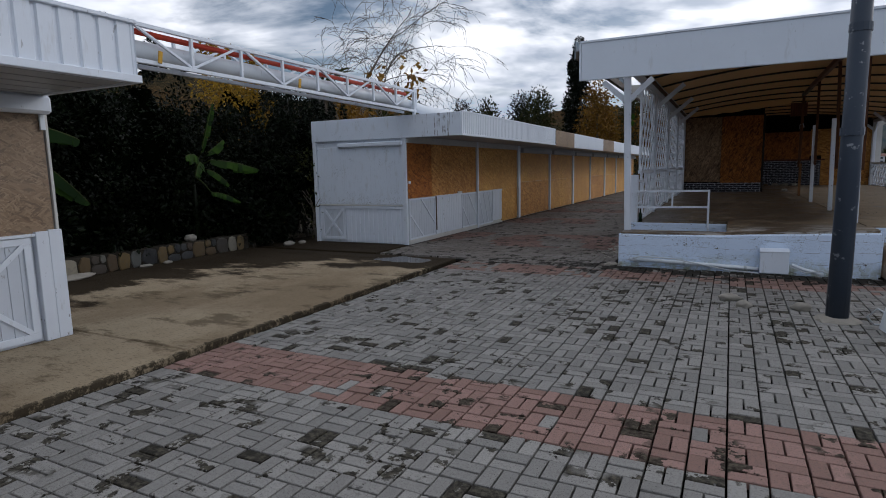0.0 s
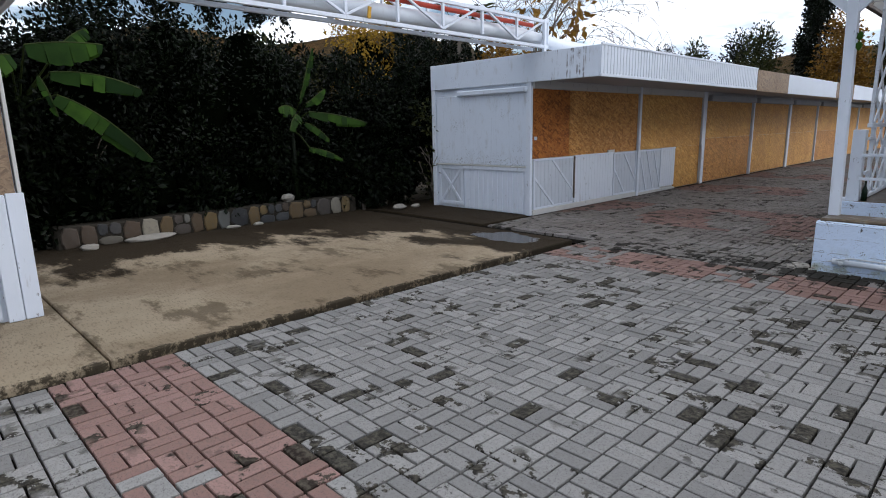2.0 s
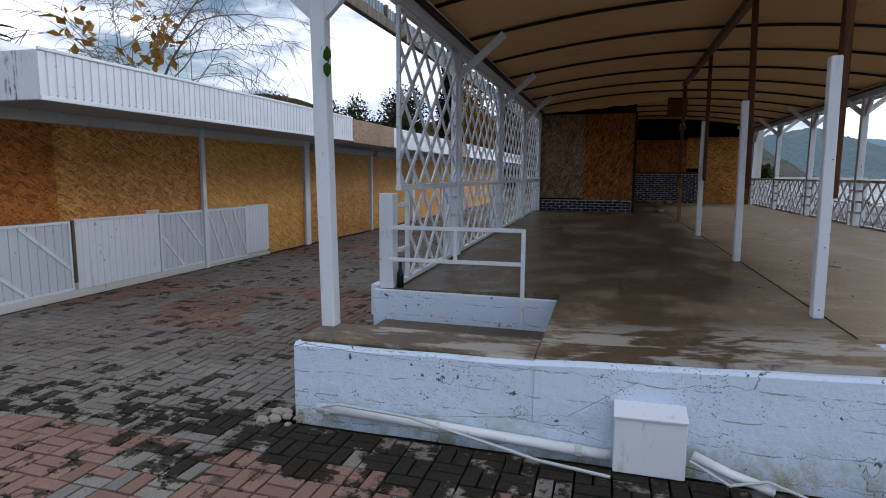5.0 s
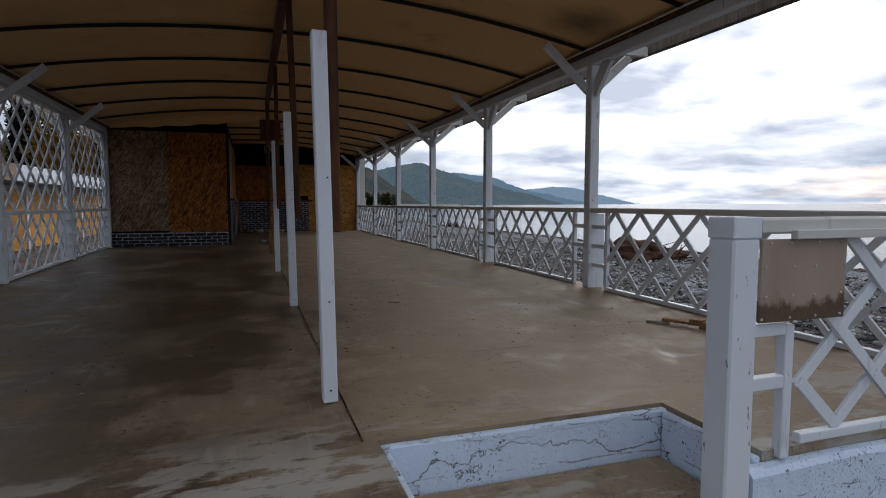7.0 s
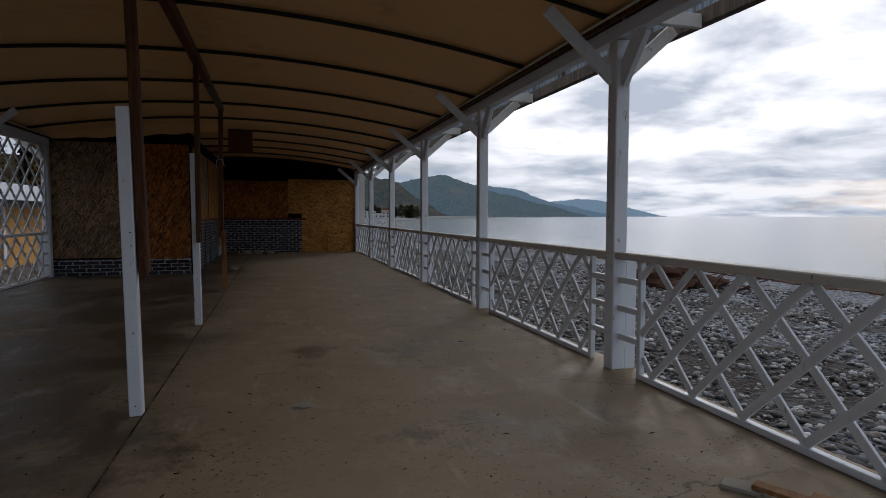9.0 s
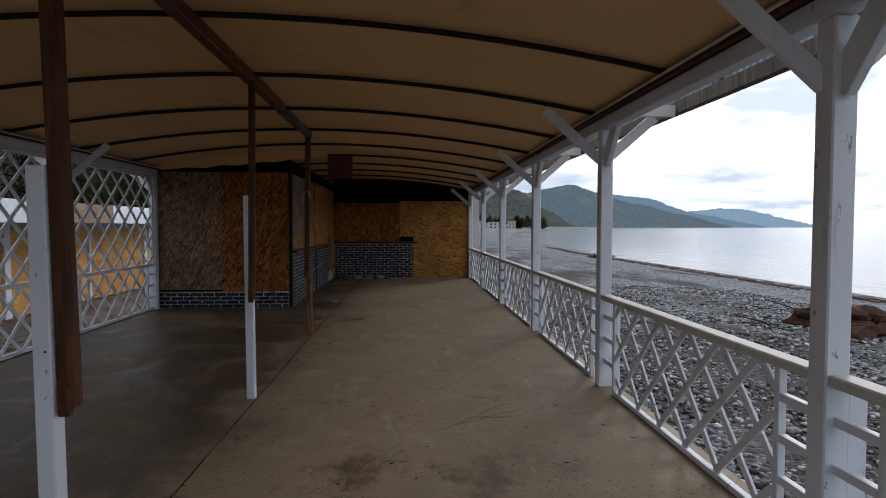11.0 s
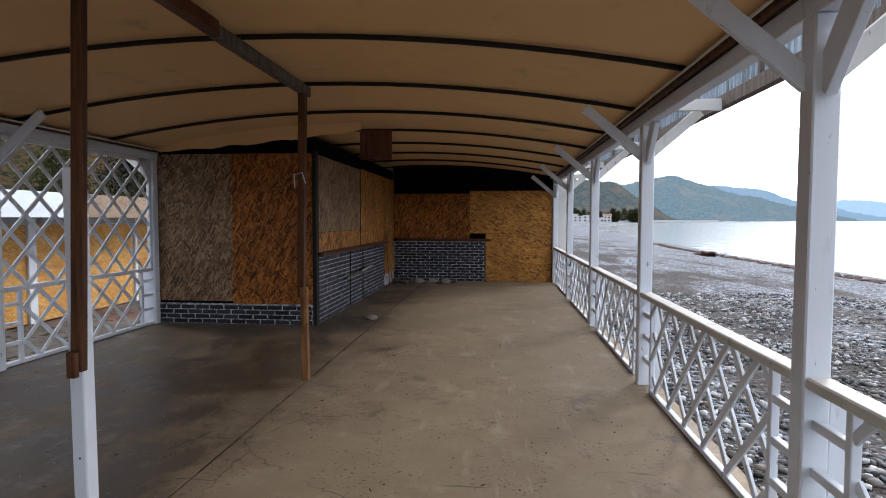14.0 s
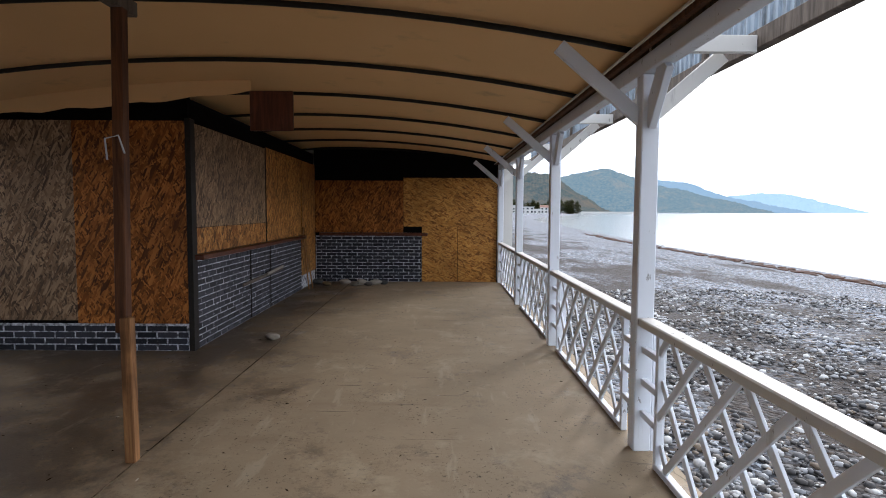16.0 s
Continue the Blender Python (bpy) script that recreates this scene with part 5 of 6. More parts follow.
for x, s in ((LX, 1), (RX, -1)):
    part("eaves_beam", box(x - 0.05, x + 0.05, 9.45, 29.25, 3.225, 3.34, 0.006), WHITE_WOOD, roof, "white painted eaves beam")
    part("eaves_plank", box(x - 0.03, x + 0.06, 9.45, 29.25, 3.342, 3.40, 0.006), WOOD_OLD, roof, "dark old plank")
    part("edge_batten", box(x + s * 0.10 - 0.022, x + s * 0.10 + 0.022, 9.45, 29.25, 3.335, 3.375, 0.004), WOOD_BROWN, roof, "red-brown batten")
    part("edge_lath", box(x + s * 0.145 - 0.006, x + s * 0.145 + 0.006, 9.45, 29.25, 3.352, 3.372, 0.003), WHITE_OLD, roof)
    xo = x - s * 0.70
    part("outer_beam", box(xo - 0.04, xo + 0.04, 9.33, 29.4, 3.375, 3.50, 0.006), WOOD_OLD, roof, "weathered grey-brown outer beam")
    part("fascia", ribbed((xo - s * 0.055, 9.33), (xo - s * 0.055, 29.4), 3.39, 3.66, 0.09, 0.018, (-s, 0)), CORRUGATED, roof, "streaked corrugated sheet")
    for y in [9.9 + i * 1.54 for i in range(13)]:
        part("hanger", box(xo - 0.02, xo + 0.02, y, y + 0.05, 3.501, 3.66, 0.003), WOOD_OLD, roof)
part("front_fascia", box(-1.76, 6.40, 9.27, 9.32, 3.02, 3.60, 0.008), WHITE_SHEET, roof, "white front board with drip stains")
part("front_trim", box(-1.78, 6.42, 9.255, 9.33, 3.60, 3.635, 0.006), WHITE_METAL, roof)
part("corner_trim", box(-1.79, -1.762, 9.26, 9.33, 3.02, 3.60, 0.004), WHITE_METAL, roof)
part("ridge_beam", bar((MX, 10.6, 3.66), (MX, 18.0, 3.625), 0.10, 0.09, (0, 0, 1), 0.006), WOOD_DARK, roof, "dark stained ridge beam")
part("ridge_beam", box(MX - 0.04, MX + 0.04, 18.01, 19.95, 3.56, 3.655, 0.006), WOOD_OLD, roof, "grey weathered ridge beam")

# middle posts: white stump with a brown timber lashed to it
for y, foot, top, wtop, blow, dx, dy in ((10.86, 2.272, 2.245, 2.46, 1.53, 0.046, 0.066), (13.68, 2.290, 2.264, 2.51, 1.53, 0.060, 0.02), (16.67, 2.272, 2.258, 2.548, 1.60, 0.030, -0.066)):
    p = thing("roof_prop", (foot, y, FLOOR), "white roof prop lengthened with a brown timber", "post", "props along the middle")
    part("white_post", bar((foot, y, FLOOR), (top, y, wtop), 0.072, 0.08, (1, 0, 0), 0.006), WHITE_WOOD, p, "white painted squared post")
    part("brown_post", bar((foot + dx, y + dy, blow), (2.30, y + 0.02, 3.60), 0.055, 0.05 if dy < 0 else 0.085, (1, 0, 0), 0.006), WOOD_BROWN, p, "brown stained timber")
    part("split_block", bar((foot + dx, y - 0.04 + dy, blow - 0.02), (foot + dx, y - 0.04 + dy, blow + 0.10), 0.045, 0.03, (1, 0, 0), 0.004), WOOD_BROWN, p, "split end of brown timber")
    for z in (0.06, 0.5, 1.1):
        part("nail", box(foot - 0.004, foot + 0.004, y - 0.044, y - 0.039, FLOOR + z, FLOOR + z + 0.008, 0.001), BLACK, p)
p = thing("roof_prop", (2.29, 19.75, FLOOR), "rough brown roof prop with split timber foot", "post", "props along the middle")
part("lower_post", bar((2.292, 19.75, FLOOR), (2.285, 19.75, 1.62), 0.068, 0.07, (1, 0, 0), 0.006), WOOD_MID, p, "split bare timber foot")
part("upper_post", bar((2.25, 19.77, 1.52), (2.275, 19.79, 3.57), 0.07, 0.08, (1, 0, 0), 0.006), WOOD_BROWN, p, "brown stained timber")
part("wire", tube([(2.21, 19.72, 2.62), (2.205, 19.71, 2.75), (2.29, 19.71, 2.77), (2.32, 19.72, 2.66)], 0.006, 5), CABLE, p)

# ---- lattice railings on the sea side ----


def lattice(parent, plane, axis, u0, u1, z0, z1, pitch, turns, phase=0.12, w=0.05, t=0.018, mat_=WHITE_WOOD):
    """Two layers of crossed slats cut to the opening u0..u1, z0..z1."""
    run = pitch * turns
    side = (1, 0, 0) if axis == "y" else (0, 1, 0)
    for sgn, off in ((1, 0.5 * t), (-1, -0.5 * t)):
        s = u1 - phase - math.ceil((u1 - u0) / pitch + 5) * pitch - (run if sgn > 0 else 0.0)
        while s < u1:
            a_, b_ = s, s + run
            f0, f1 = max(0.0, (u0 - a_) / run), min(1.0, (u1 - a_) / run)
            if f1 - f0 > 0.06:
                za, zb = z0 + (z1 - z0) * f0, z0 + (z1 - z0) * f1
                if sgn < 0:
                    za, zb = z0 + z1 - za, z0 + z1 - zb
                ua, ub = a_ + run * f0, a_ + run * f1
                q0 = (plane + off, ua, za) if axis == "y" else (ua, plane + off, za)
                q1 = (plane + off, ub, zb) if axis == "y" else (ub, plane + off, zb)
                part("slat", bar(q0, q1, t, w, side, 0.002), mat_, parent)
            s += pitch


def rail_bay(x, y0, y1, ladder0=True, ladder1=True):
    b = thing("railing", (x, (y0 + y1) / 2, FLOOR), "white timber railing panel with crossed lattice slats", "railing", "railing panels of the sea side")
    top = 1.545
    s0, s1 = y0 + (0.34 if ladder0 else 0.02), y1 - (0.34 if ladder1 else 0.02)
    part("handrail", box(x - 0.055, x + 0.055, y0 + 0.062, y1 - 0.062, top, 1.60, 0.008), WHITE_OLD, b, "worn white handrail")
    part("bottom_rail", box(x - 0.025, x + 0.025, s0, s1, FLOOR + 0.005, FLOOR + 0.045, 0.004), WHITE_WOOD, b)
    for s in (s0, s1):
        part("stile", box(x - 0.022, x + 0.022, s - 0.022, s + 0.022, FLOOR + 0.0, top, 0.004), WHITE_WOOD, b)
    for z in (0.92, 1.14, 1.36):
        if ladder0:
            part("rung", box(x - 0.02, x + 0.02, y0 + 0.10, s0 - 0.022, z, z + 0.045, 0.003), WHITE_WOOD, b)
        if ladder1:
            part("rung", box(x - 0.02, x + 0.02, s1 + 0.022, y1 - 0.062, z, z + 0.045, 0.003), WHITE_WOOD, b)
    lattice(b, x, "y", s0 + 0.022, s1 - 0.022, FLOOR + 0.045, top, 0.415, 2)
    return b


for y0, y1 in zip((9.78, *SEA_Y), SEA_Y):
    rail_bay(RX, y0, y1, y0 > 10, True)

# front railing at the entrance
fr = thing("railing", (4.6, 9.72, 0.63), "white lattice railing with newel and weathered plywood sheet", "railing")
part("newel", box(3.565, 3.69, 9.65, 9.775, 0.205, 1.52, 0.008), WHITE_WOOD, fr, "square white newel with flaking corners")
part("newel_cap", box(3.563, 3.694, 9.647, 9.778, 1.52, 1.60, 0.005), WHITE_WOOD, fr)
part("handrail", box(3.702, 5.62, 9.66, 9.78, 1.535, 1.595, 0.008), WHITE_OLD, fr)
part("strip", box(3.85, 5.6, 9.635, 9.665, 1.515, 1.55, 0.003), WHITE_OLD, fr)
ply = part("plywood", box(3.715, 4.15, 9.665, 9.68, 1.20, 1.515, 0.003), PLYWOOD, fr, "warped plywood with dark rot along the foot")
for i in range(4):
    for z in (1.215, 1.30, 1.41, 1.50):
        x = 3.735 + i * 0.13 + rnd.uniform(-0.02, 0.02)
        part("screw", box(x - 0.004, x + 0.004, 9.66, 9.666, z - 0.004, z + 0.004, 0.001), CABLE, ply)
for z in (1.14, 0.93):
    part("rung", box(3.692, 3.88, 9.69, 9.73, z, z + 0.05, 0.003), WHITE_WOOD, fr)
part("stile", box(3.88, 3.925, 9.69, 9.735, 0.64, 1.18, 0.004), WHITE_WOOD, fr)
part("bottom_rail", box(3.98, 5.6, 9.69, 9.73, 0.69, 0.73, 0.004), WHITE_WOOD, fr)
part("stile", box(5.56, 5.60, 9.69, 9.735, 0.64, 1.53, 0.004), WHITE_WOOD, fr)
lattice(fr, 9.712, "x", 3.975, 5.56, 0.73, 1.53, 0.415, 2)

# ---- lattice screens on the alley side ----


def screen_bay(y0, y1, first=False):
    b = thing("lattice_screen", (LX, (y0 + y1) / 2, FLOOR), "tall white lattice screen with ladder-framed lower panel", "lattice screen", "lattice screens of the alley side")
    ya, yb = y0 + 0.062, y1 - 0.062
    part("mid_rail", box(LX - 0.03, LX + 0.03, ya, yb, 1.50, 1.555, 0.004), WHITE_WOOD, b)
    part("top_rail", box(LX - 0.025, LX + 0.025, ya, yb, 3.17, 3.222, 0.004), WHITE_WOOD, b)
    s0, s1 = y0 + 0.32, y1 - 0.32
    part("bottom_rail", bar((LX, ya, deck_z(LX, ya) + 0.03), (LX, yb, deck_z(LX, yb) + 0.03), 0.045, 0.05, (0, 0, 1), 0.004), WHITE_WOOD, b)
    for s in (s0, s1):
        part("stile", box(LX - 0.022, LX + 0.022, s - 0.022, s + 0.022, deck_z(LX, s) + 0.05, 1.50, 0.004), WHITE_WOOD, b)
    for z in (0.90, 1.12, 1.34):
        part("rung", box(LX - 0.02, LX + 0.02, ya, s0 - 0.022, z, z + 0.04, 0.003), WHITE_WOOD, b)
        part("rung", box(LX - 0.02, LX + 0.02, s1 + 0.022, yb, z, z + 0.04, 0.003), WHITE_WOOD, b)
    lattice(b, LX, "y", s0 + 0.022, s1 - 0.022, deck_z(LX, y0) + 0.06, 1.50, 0.43, 2, 0.2, 0.05)
    lattice(b, LX, "y", ya, yb, 1.555, 3.17, 0.43, 4, 0.2, 0.048)
    for s in (ya + 0.02, yb - 0.02):
        part("stile", box(LX - 0.02, LX + 0.02, s - 0.02, s + 0.02, 1.556, 3.168, 0.003), WHITE_WOOD, b)


nw = thing("newel_post", (LX, 11.40, 0.56), "short white newel post at the end of the lattice screen", "post")
part("post", box(LX - 0.145, LX - 0.005, 11.39, 11.53, 0.54, 1.475, 0.006), WHITE_WOOD, nw)
part("side_board", box(LX - 0.22, LX - 0.148, 11.36, 11.53, 0.30, 0.60, 0.004), WHITE_WOOD, nw)
for y0, y1 in zip((11.47, *LEFT_Y), LEFT_Y):
    screen_bay(y0, y1)
gate = thing("pipe_rail", (-0.5, 11.32, 0.28), "short white steel rail beside the deck edge", "handrail")
for z in (1.16, 0.86):
    part("bar", bar((LX - 0.01, 11.32, z), (0.115, 11.32, z + 0.01), 0.035, 0.03, (0, 0, 1), 0.003), WHITE_METAL, gate)
part("upright", bar((0.12, 11.32, 0.281), (0.12, 11.32, 1.185), 0.035, 0.035, (1, 0, 0), 0.003), WHITE_METAL, gate)
part("upright", bar((-0.50, 11.32, 0.875), (-0.50, 11.32, 1.145), 0.03, 0.03, (1, 0, 0), 0.003), WHITE_METAL, gate)
bt = thing("bottle", (-1.085, 11.46, 0.565), "dark green glass bottle standing by the newel post", "bottle")
part("body", tube([(-1.085, 11.46, 0.565), (-1.085, 11.46, 0.705), (-1.085, 11.46, 0.755), (-1.085, 11.46, 0.825)], [0.034, 0.034, 0.014, 0.013], 12), DARK_GREEN_GLASS, bt, "", True)

# ---- boarded bar at the pavilion's end ----
BX, BY, EY = 1.45, 22.68, 29.22
bar_wall = part("wall_bar_front", box(-1.10, BX - 0.03, BY + 0.03, BY + 0.11, FLOOR, 3.74, 0.0), BLACK_CLOTH)
tagged(bar_wall, "dark bar front clad in chipboard above black bricks", "wall", kind="structure")
bar_side = part("wall_bar_side", box(BX - 0.11, BX - 0.03, BY + 0.115, EY + 0.02, FLOOR, 3.57, 0.0), BLACK_CLOTH)
tagged(bar_side, "dark bar side with brick counter and boarded hatches", "wall", kind="structure")
end_wall = part("wall_end", box(BX - 0.02, 5.62, EY + 0.03, EY + 0.12, FLOOR, 3.80, 0.0), BLACK_CLOTH)
tagged(end_wall, "end wall clad in chipboard above a brick counter", "wall", kind="structure")
OSBS = ((bar_wall, (-1.10, 0.115, BY, BY + 0.025, 1.025, 3.31), OLD_OSB_GREY), (bar_wall, (0.12, BX - 0.055, BY - 0.004, BY + 0.025, 0.99, 3.31), OLD_OSB_RED),
        (bar_side, (BX - 0.025, BX, BY + 0.13, 25.50, 2.10, 3.30), OLD_OSB_GREY), (bar_side, (BX - 0.025, BX, BY + 0.13, 25.50, 1.79, 2.094), OLD_OSB),
        (bar_side, (BX - 0.025, BX + 0.006, 25.53, 27.90, 1.79, 3.32), OLD_OSB), (bar_side, (BX - 0.025, BX, 27.95, EY + 0.02, 0.95, 3.32), OLD_OSB),
        (end_wall, (BX + 0.01, 3.465, EY, EY + 0.025, 1.80, 2.98), OLD_OSB_RED), (end_wall, (3.47, 5.61, EY - 0.006, EY + 0.025, 1.94, 3.05), OLD_OSB_PALE),
        (end_wall, (3.89, 4.705, EY - 0.002, EY + 0.025, FLOOR + 0.005, 1.935), OLD_OSB_PALE), (end_wall, (4.715, 5.60, EY - 0.004, EY + 0.025, FLOOR + 0.005, 1.935), OLD_OSB_PALE))
for parent, dims, m in OSBS:
    part("chipboard_panel", box(*dims, 0.002), m, parent)
part("corner_strip", box(BX - 0.05, BX + 0.012, BY - 0.012, BY + 0.12, FLOOR, 3.34, 0.004), BLACK, bar_wall, "black corner strip")
part("panel_strip", box(BX - 0.02, BX + 0.010, 25.502, 25.528, 1.79, 3.32, 0.002), BLACK, bar_side)
part("counter_top", box(BX - 0.02, BX + 0.11, BY + 0.05, 27.9, 1.725, 1.785, 0.008), WOOD_DARK, bar_side, "dark red-brown counter board")
part("counter_top", box(BX + 0.11, 4.02, EY - 0.12, EY + 0.02, 1.73, 1.795, 0.008), WOOD_DARK, end_wall, "dark counter board")
part("mortar", box(-1.10, BX - 0.055, BY + 0.006, BY + 0.029, FLOOR + 0.001, 0.985, 0), MORTAR, bar_wall)
part("mortar", box(BX - 0.029, BX - 0.006, BY + 0.125, 27.9, FLOOR + 0.001, 1.722, 0), MORTAR, bar_side)
part("mortar", box(BX - 0.029, BX - 0.006, 27.95, EY, FLOOR + 0.001, 0.945, 0), MORTAR, bar_side)
part("mortar", box(BX + 0.012, 3.88, EY + 0.006, EY + 0.029, FLOOR + 0.001, 1.726, 0), MORTAR, end_wall)
part("hatch_line", box(BX - 0.006, BX + 0.010, 24.70, 24.72, FLOOR + 0.01, 1.72, 0), BLACK, bar_side)
part("hatch_line", box(BX - 0.006, BX + 0.010, 25.70, 25.72, FLOOR + 0.01, 1.72, 0), BLACK, bar_side)
tagged(part("lath", bar((BX + 0.06, 24.2, 1.24), (BX + 0.03, 26.35, 1.27), 0.045, 0.025, (0, 0, 1), 0.003), WOOD_OLD), "grey wooden lath fixed across the brick counter", "lath")
tagged(part("lath", bar((BX + 0.085, 25.3, 1.285), (BX + 0.06, 26.3, 1.31), 0.04, 0.02, (0, 0, 1), 0.003), PALE_STONE), "short pale lath on the brick counter", "lath")
for y, d in ((27.93, 0.0), (28.05, 0.05)):
    tagged(part("lath", bar((BX + 0.14 + d, y, FLOOR), (BX + 0.03, y - 0.04, 1.95), 0.035, 0.02, (0, 1, 0), 0.003), WOOD_RAW), "thin bare lath leaning on the bar wall", "lath", "leaning laths")
tagged(part("signboard", box(2.17, 2.65, 22.58, 22.62, 3.19, 3.63, 0.005), WOOD_DARK), "dark red-brown board hanging below the canvas", "board")
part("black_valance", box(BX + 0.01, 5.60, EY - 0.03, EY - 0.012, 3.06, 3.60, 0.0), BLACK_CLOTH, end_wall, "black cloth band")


def brick_mesh(axis):
    l, h, d, b = 0.1085, 0.0308, 0.012, 0.003
    me = bpy.data.meshes.new("brick")
    ring = lambda a_, c_, o: [(-a_, -o, -c_), (a_, -o, -c_), (a_, -o, c_), (-a_, -o, c_)]
    vs = ring(l, h, -d) + ring(l, h, d - b) + ring(l - b, h - b, d)
    if axis == "y":
        vs = [(-y, x, z) for x, y, z in vs]
    fs = [(8, 9, 10, 11)]
    for k in range(4):
        n = (k + 1) % 4
        fs += [(k, n, n + 4, k + 4), (k + 4, n + 4, n + 8, k + 8)]
    me.from_pydata(vs, [], fs)
    me.materials.append(BRICK)
    return me


BRICK_X, BRICK_Y = brick_mesh("x"), brick_mesh("y")


def lay_bricks(parent, me, axis, u0, u1, z0, z1, plane):
    count = 0
    o = origin(parent)
    rows_ = int((z1 - z0) / 0.074)
    for r in range(rows_):
        z = z0 + 0.037 + r * 0.074
        u = u0 + 0.115 + (0.118 if r % 2 else 0.0)
        left = u1 - (u + 0.236 * int((u1 - 0.112 - u) / 0.236) + 0.118)
        for uu, wide in ((u0 + 0.056, 0.104 if r % 2 else 0), (u1 - left / 2 + 0.004, left - 0.014)):
            if wide > 0.03:
                ob = new("brick", me)
                ob.location = (Vector((uu, plane, z)) if axis == "x" else Vector((plane, uu, z))) - o
                ob.scale = (wide / 0.225, 1, 1) if axis == "x" else (1, wide / 0.225, 1)
                ob.parent = parent
        while u + 0.112 < u1:
            d = rnd.uniform(-0.003, 0.003)
            p_ = Vector((u, plane + d, z)) if axis == "x" else Vector((plane + d, u, z))
            ob = new("brick", me)
            ob.location = p_ - o
            ob.parent = parent
            u += 0.236
            count += 1
    return count


lay_bricks(bar_wall, BRICK_X, "x", -1.10, BX - 0.06, FLOOR, 0.985, BY + 0.013)
lay_bricks(bar_side, BRICK_Y, "y", BY + 0.13, 27.9, FLOOR, 1.72, BX - 0.013)
lay_bricks(end_wall, BRICK_X, "x", BX + 0.02, 3.88, FLOOR, 1.72, EY + 0.013)
# back and sides that close the bar
tagged(part("wall_bar_back", box(-1.10, 5.98, 29.36, 29.5, 0.0, 3.7, 0.0), WHITE_OLD), "plain outer wall behind the bar", "wall", kind="structure")
tagged(part("wall_bar_alley", box(-1.19, -1.12, 22.70, 29.35, FLOOR, 3.4, 0.0), WHITE_WOOD), "plain white outer wall on the alley", "wall", kind="structure")

# loose things on the deck
bw = [((5.03, 11.96), (5.13, 11.83), 0.10, PALE_STONE, FLOOR + 0.012), ((5.11, 11.86), (5.28, 11.50), 0.07, WOOD_RAW, FLOOR + 0.036), ((5.20, 11.66), (5.25, 11.57), 0.08, WOOD_RAW, FLOOR + 0.062), ((5.25, 11.60), (5.33, 11.43), 0.10, WOOD_RAW, FLOOR + 0.013)]
for (p0, p1, w, m, z) in bw:
    tagged(part("wood_offcut", bar((*p0, z), (*p1, z), w, 0.022, (1, 0.5, 0), 0.003), m), "broken offcut of wood lying on the concrete", "wood offcut", "offcuts on the floor")
for i, (x, y, s) in enumerate(((1.85, 28.55, 0.10), (2.2, 28.75, 0.13), (2.45, 28.5, 0.09), (2.62, 28.62, 0.12), (2.75, 28.52, 0.09), (2.9, 28.68, 0.13), (3.05, 28.75, 0.10), (2.55, 28.9, 0.11), (1.6, 28.8, 0.12))):
    tagged(part("stone", rock((x, y, FLOOR + s * 0.4), (s, s * 0.8, s * 0.5), i, 3, 0.3), PALE_STONE if i % 2 else STONE, smooth=True), "rounded beach stone on the bar floor", "stone", "stones on the floor")
tagged(part("stone", rock((2.18, 23.3, FLOOR + 0.04), (0.085, 0.065, 0.045), 31, 3, 0.3), PALE_STONE, smooth=True), "pale stone lying alone on the floor", "stone")

rng = np.random.default_rng(41)
bits_v, bits_f = [], []
for k in range(1100):
    x, y = rng.uniform(-0.9, 5.5), 11.5 + 17.0 * rng.random() ** 1.2
    l, w, h = 0.006 + 0.024 * rng.random() ** 3, rng.uniform(0.003, 0.007), rng.uniform(0.002, 0.006)
    a_ = rng.uniform(0, math.tau)
    u_, v_ = np.array((math.cos(a_), math.sin(a_), 0)) * l, np.array((-math.sin(a_), math.cos(a_), 0)) * w
    o_ = np.array((x, y, deck_z(x, y) + 0.0005))
    n0 = len(bits_v)
    bits_v += [o_ - u_, o_ + v_, o_ + u_, o_ - v_, o_ + np.array((0, 0, h))]
    bits_f += [(n0, n0 + 1, n0 + 4), (n0 + 1, n0 + 2, n0 + 4), (n0 + 2, n0 + 3, n0 + 4), (n0 + 3, n0, n0 + 4)]
tagged(mesh_part("litter", np.array(bits_v), bits_f, LITTER), "dry leaf crumbs and grit scattered over the concrete", "litter", kind="stuff")
tagged(part("paper_scrap", rock((5.0, 11.16, FLOOR + 0.012), (0.035, 0.05, 0.012), 5, 2, 0.5), PALE_STONE), "small pale scrap lying on the concrete", "scrap")
tagged(part("paper_scrap", rock((3.26, 13.55, FLOOR + 0.007), (0.06, 0.045, 0.010), 8, 2, 0.6), PALE_STONE), "flat pale flake lying on the concrete", "scrap")

# ---- plants ----


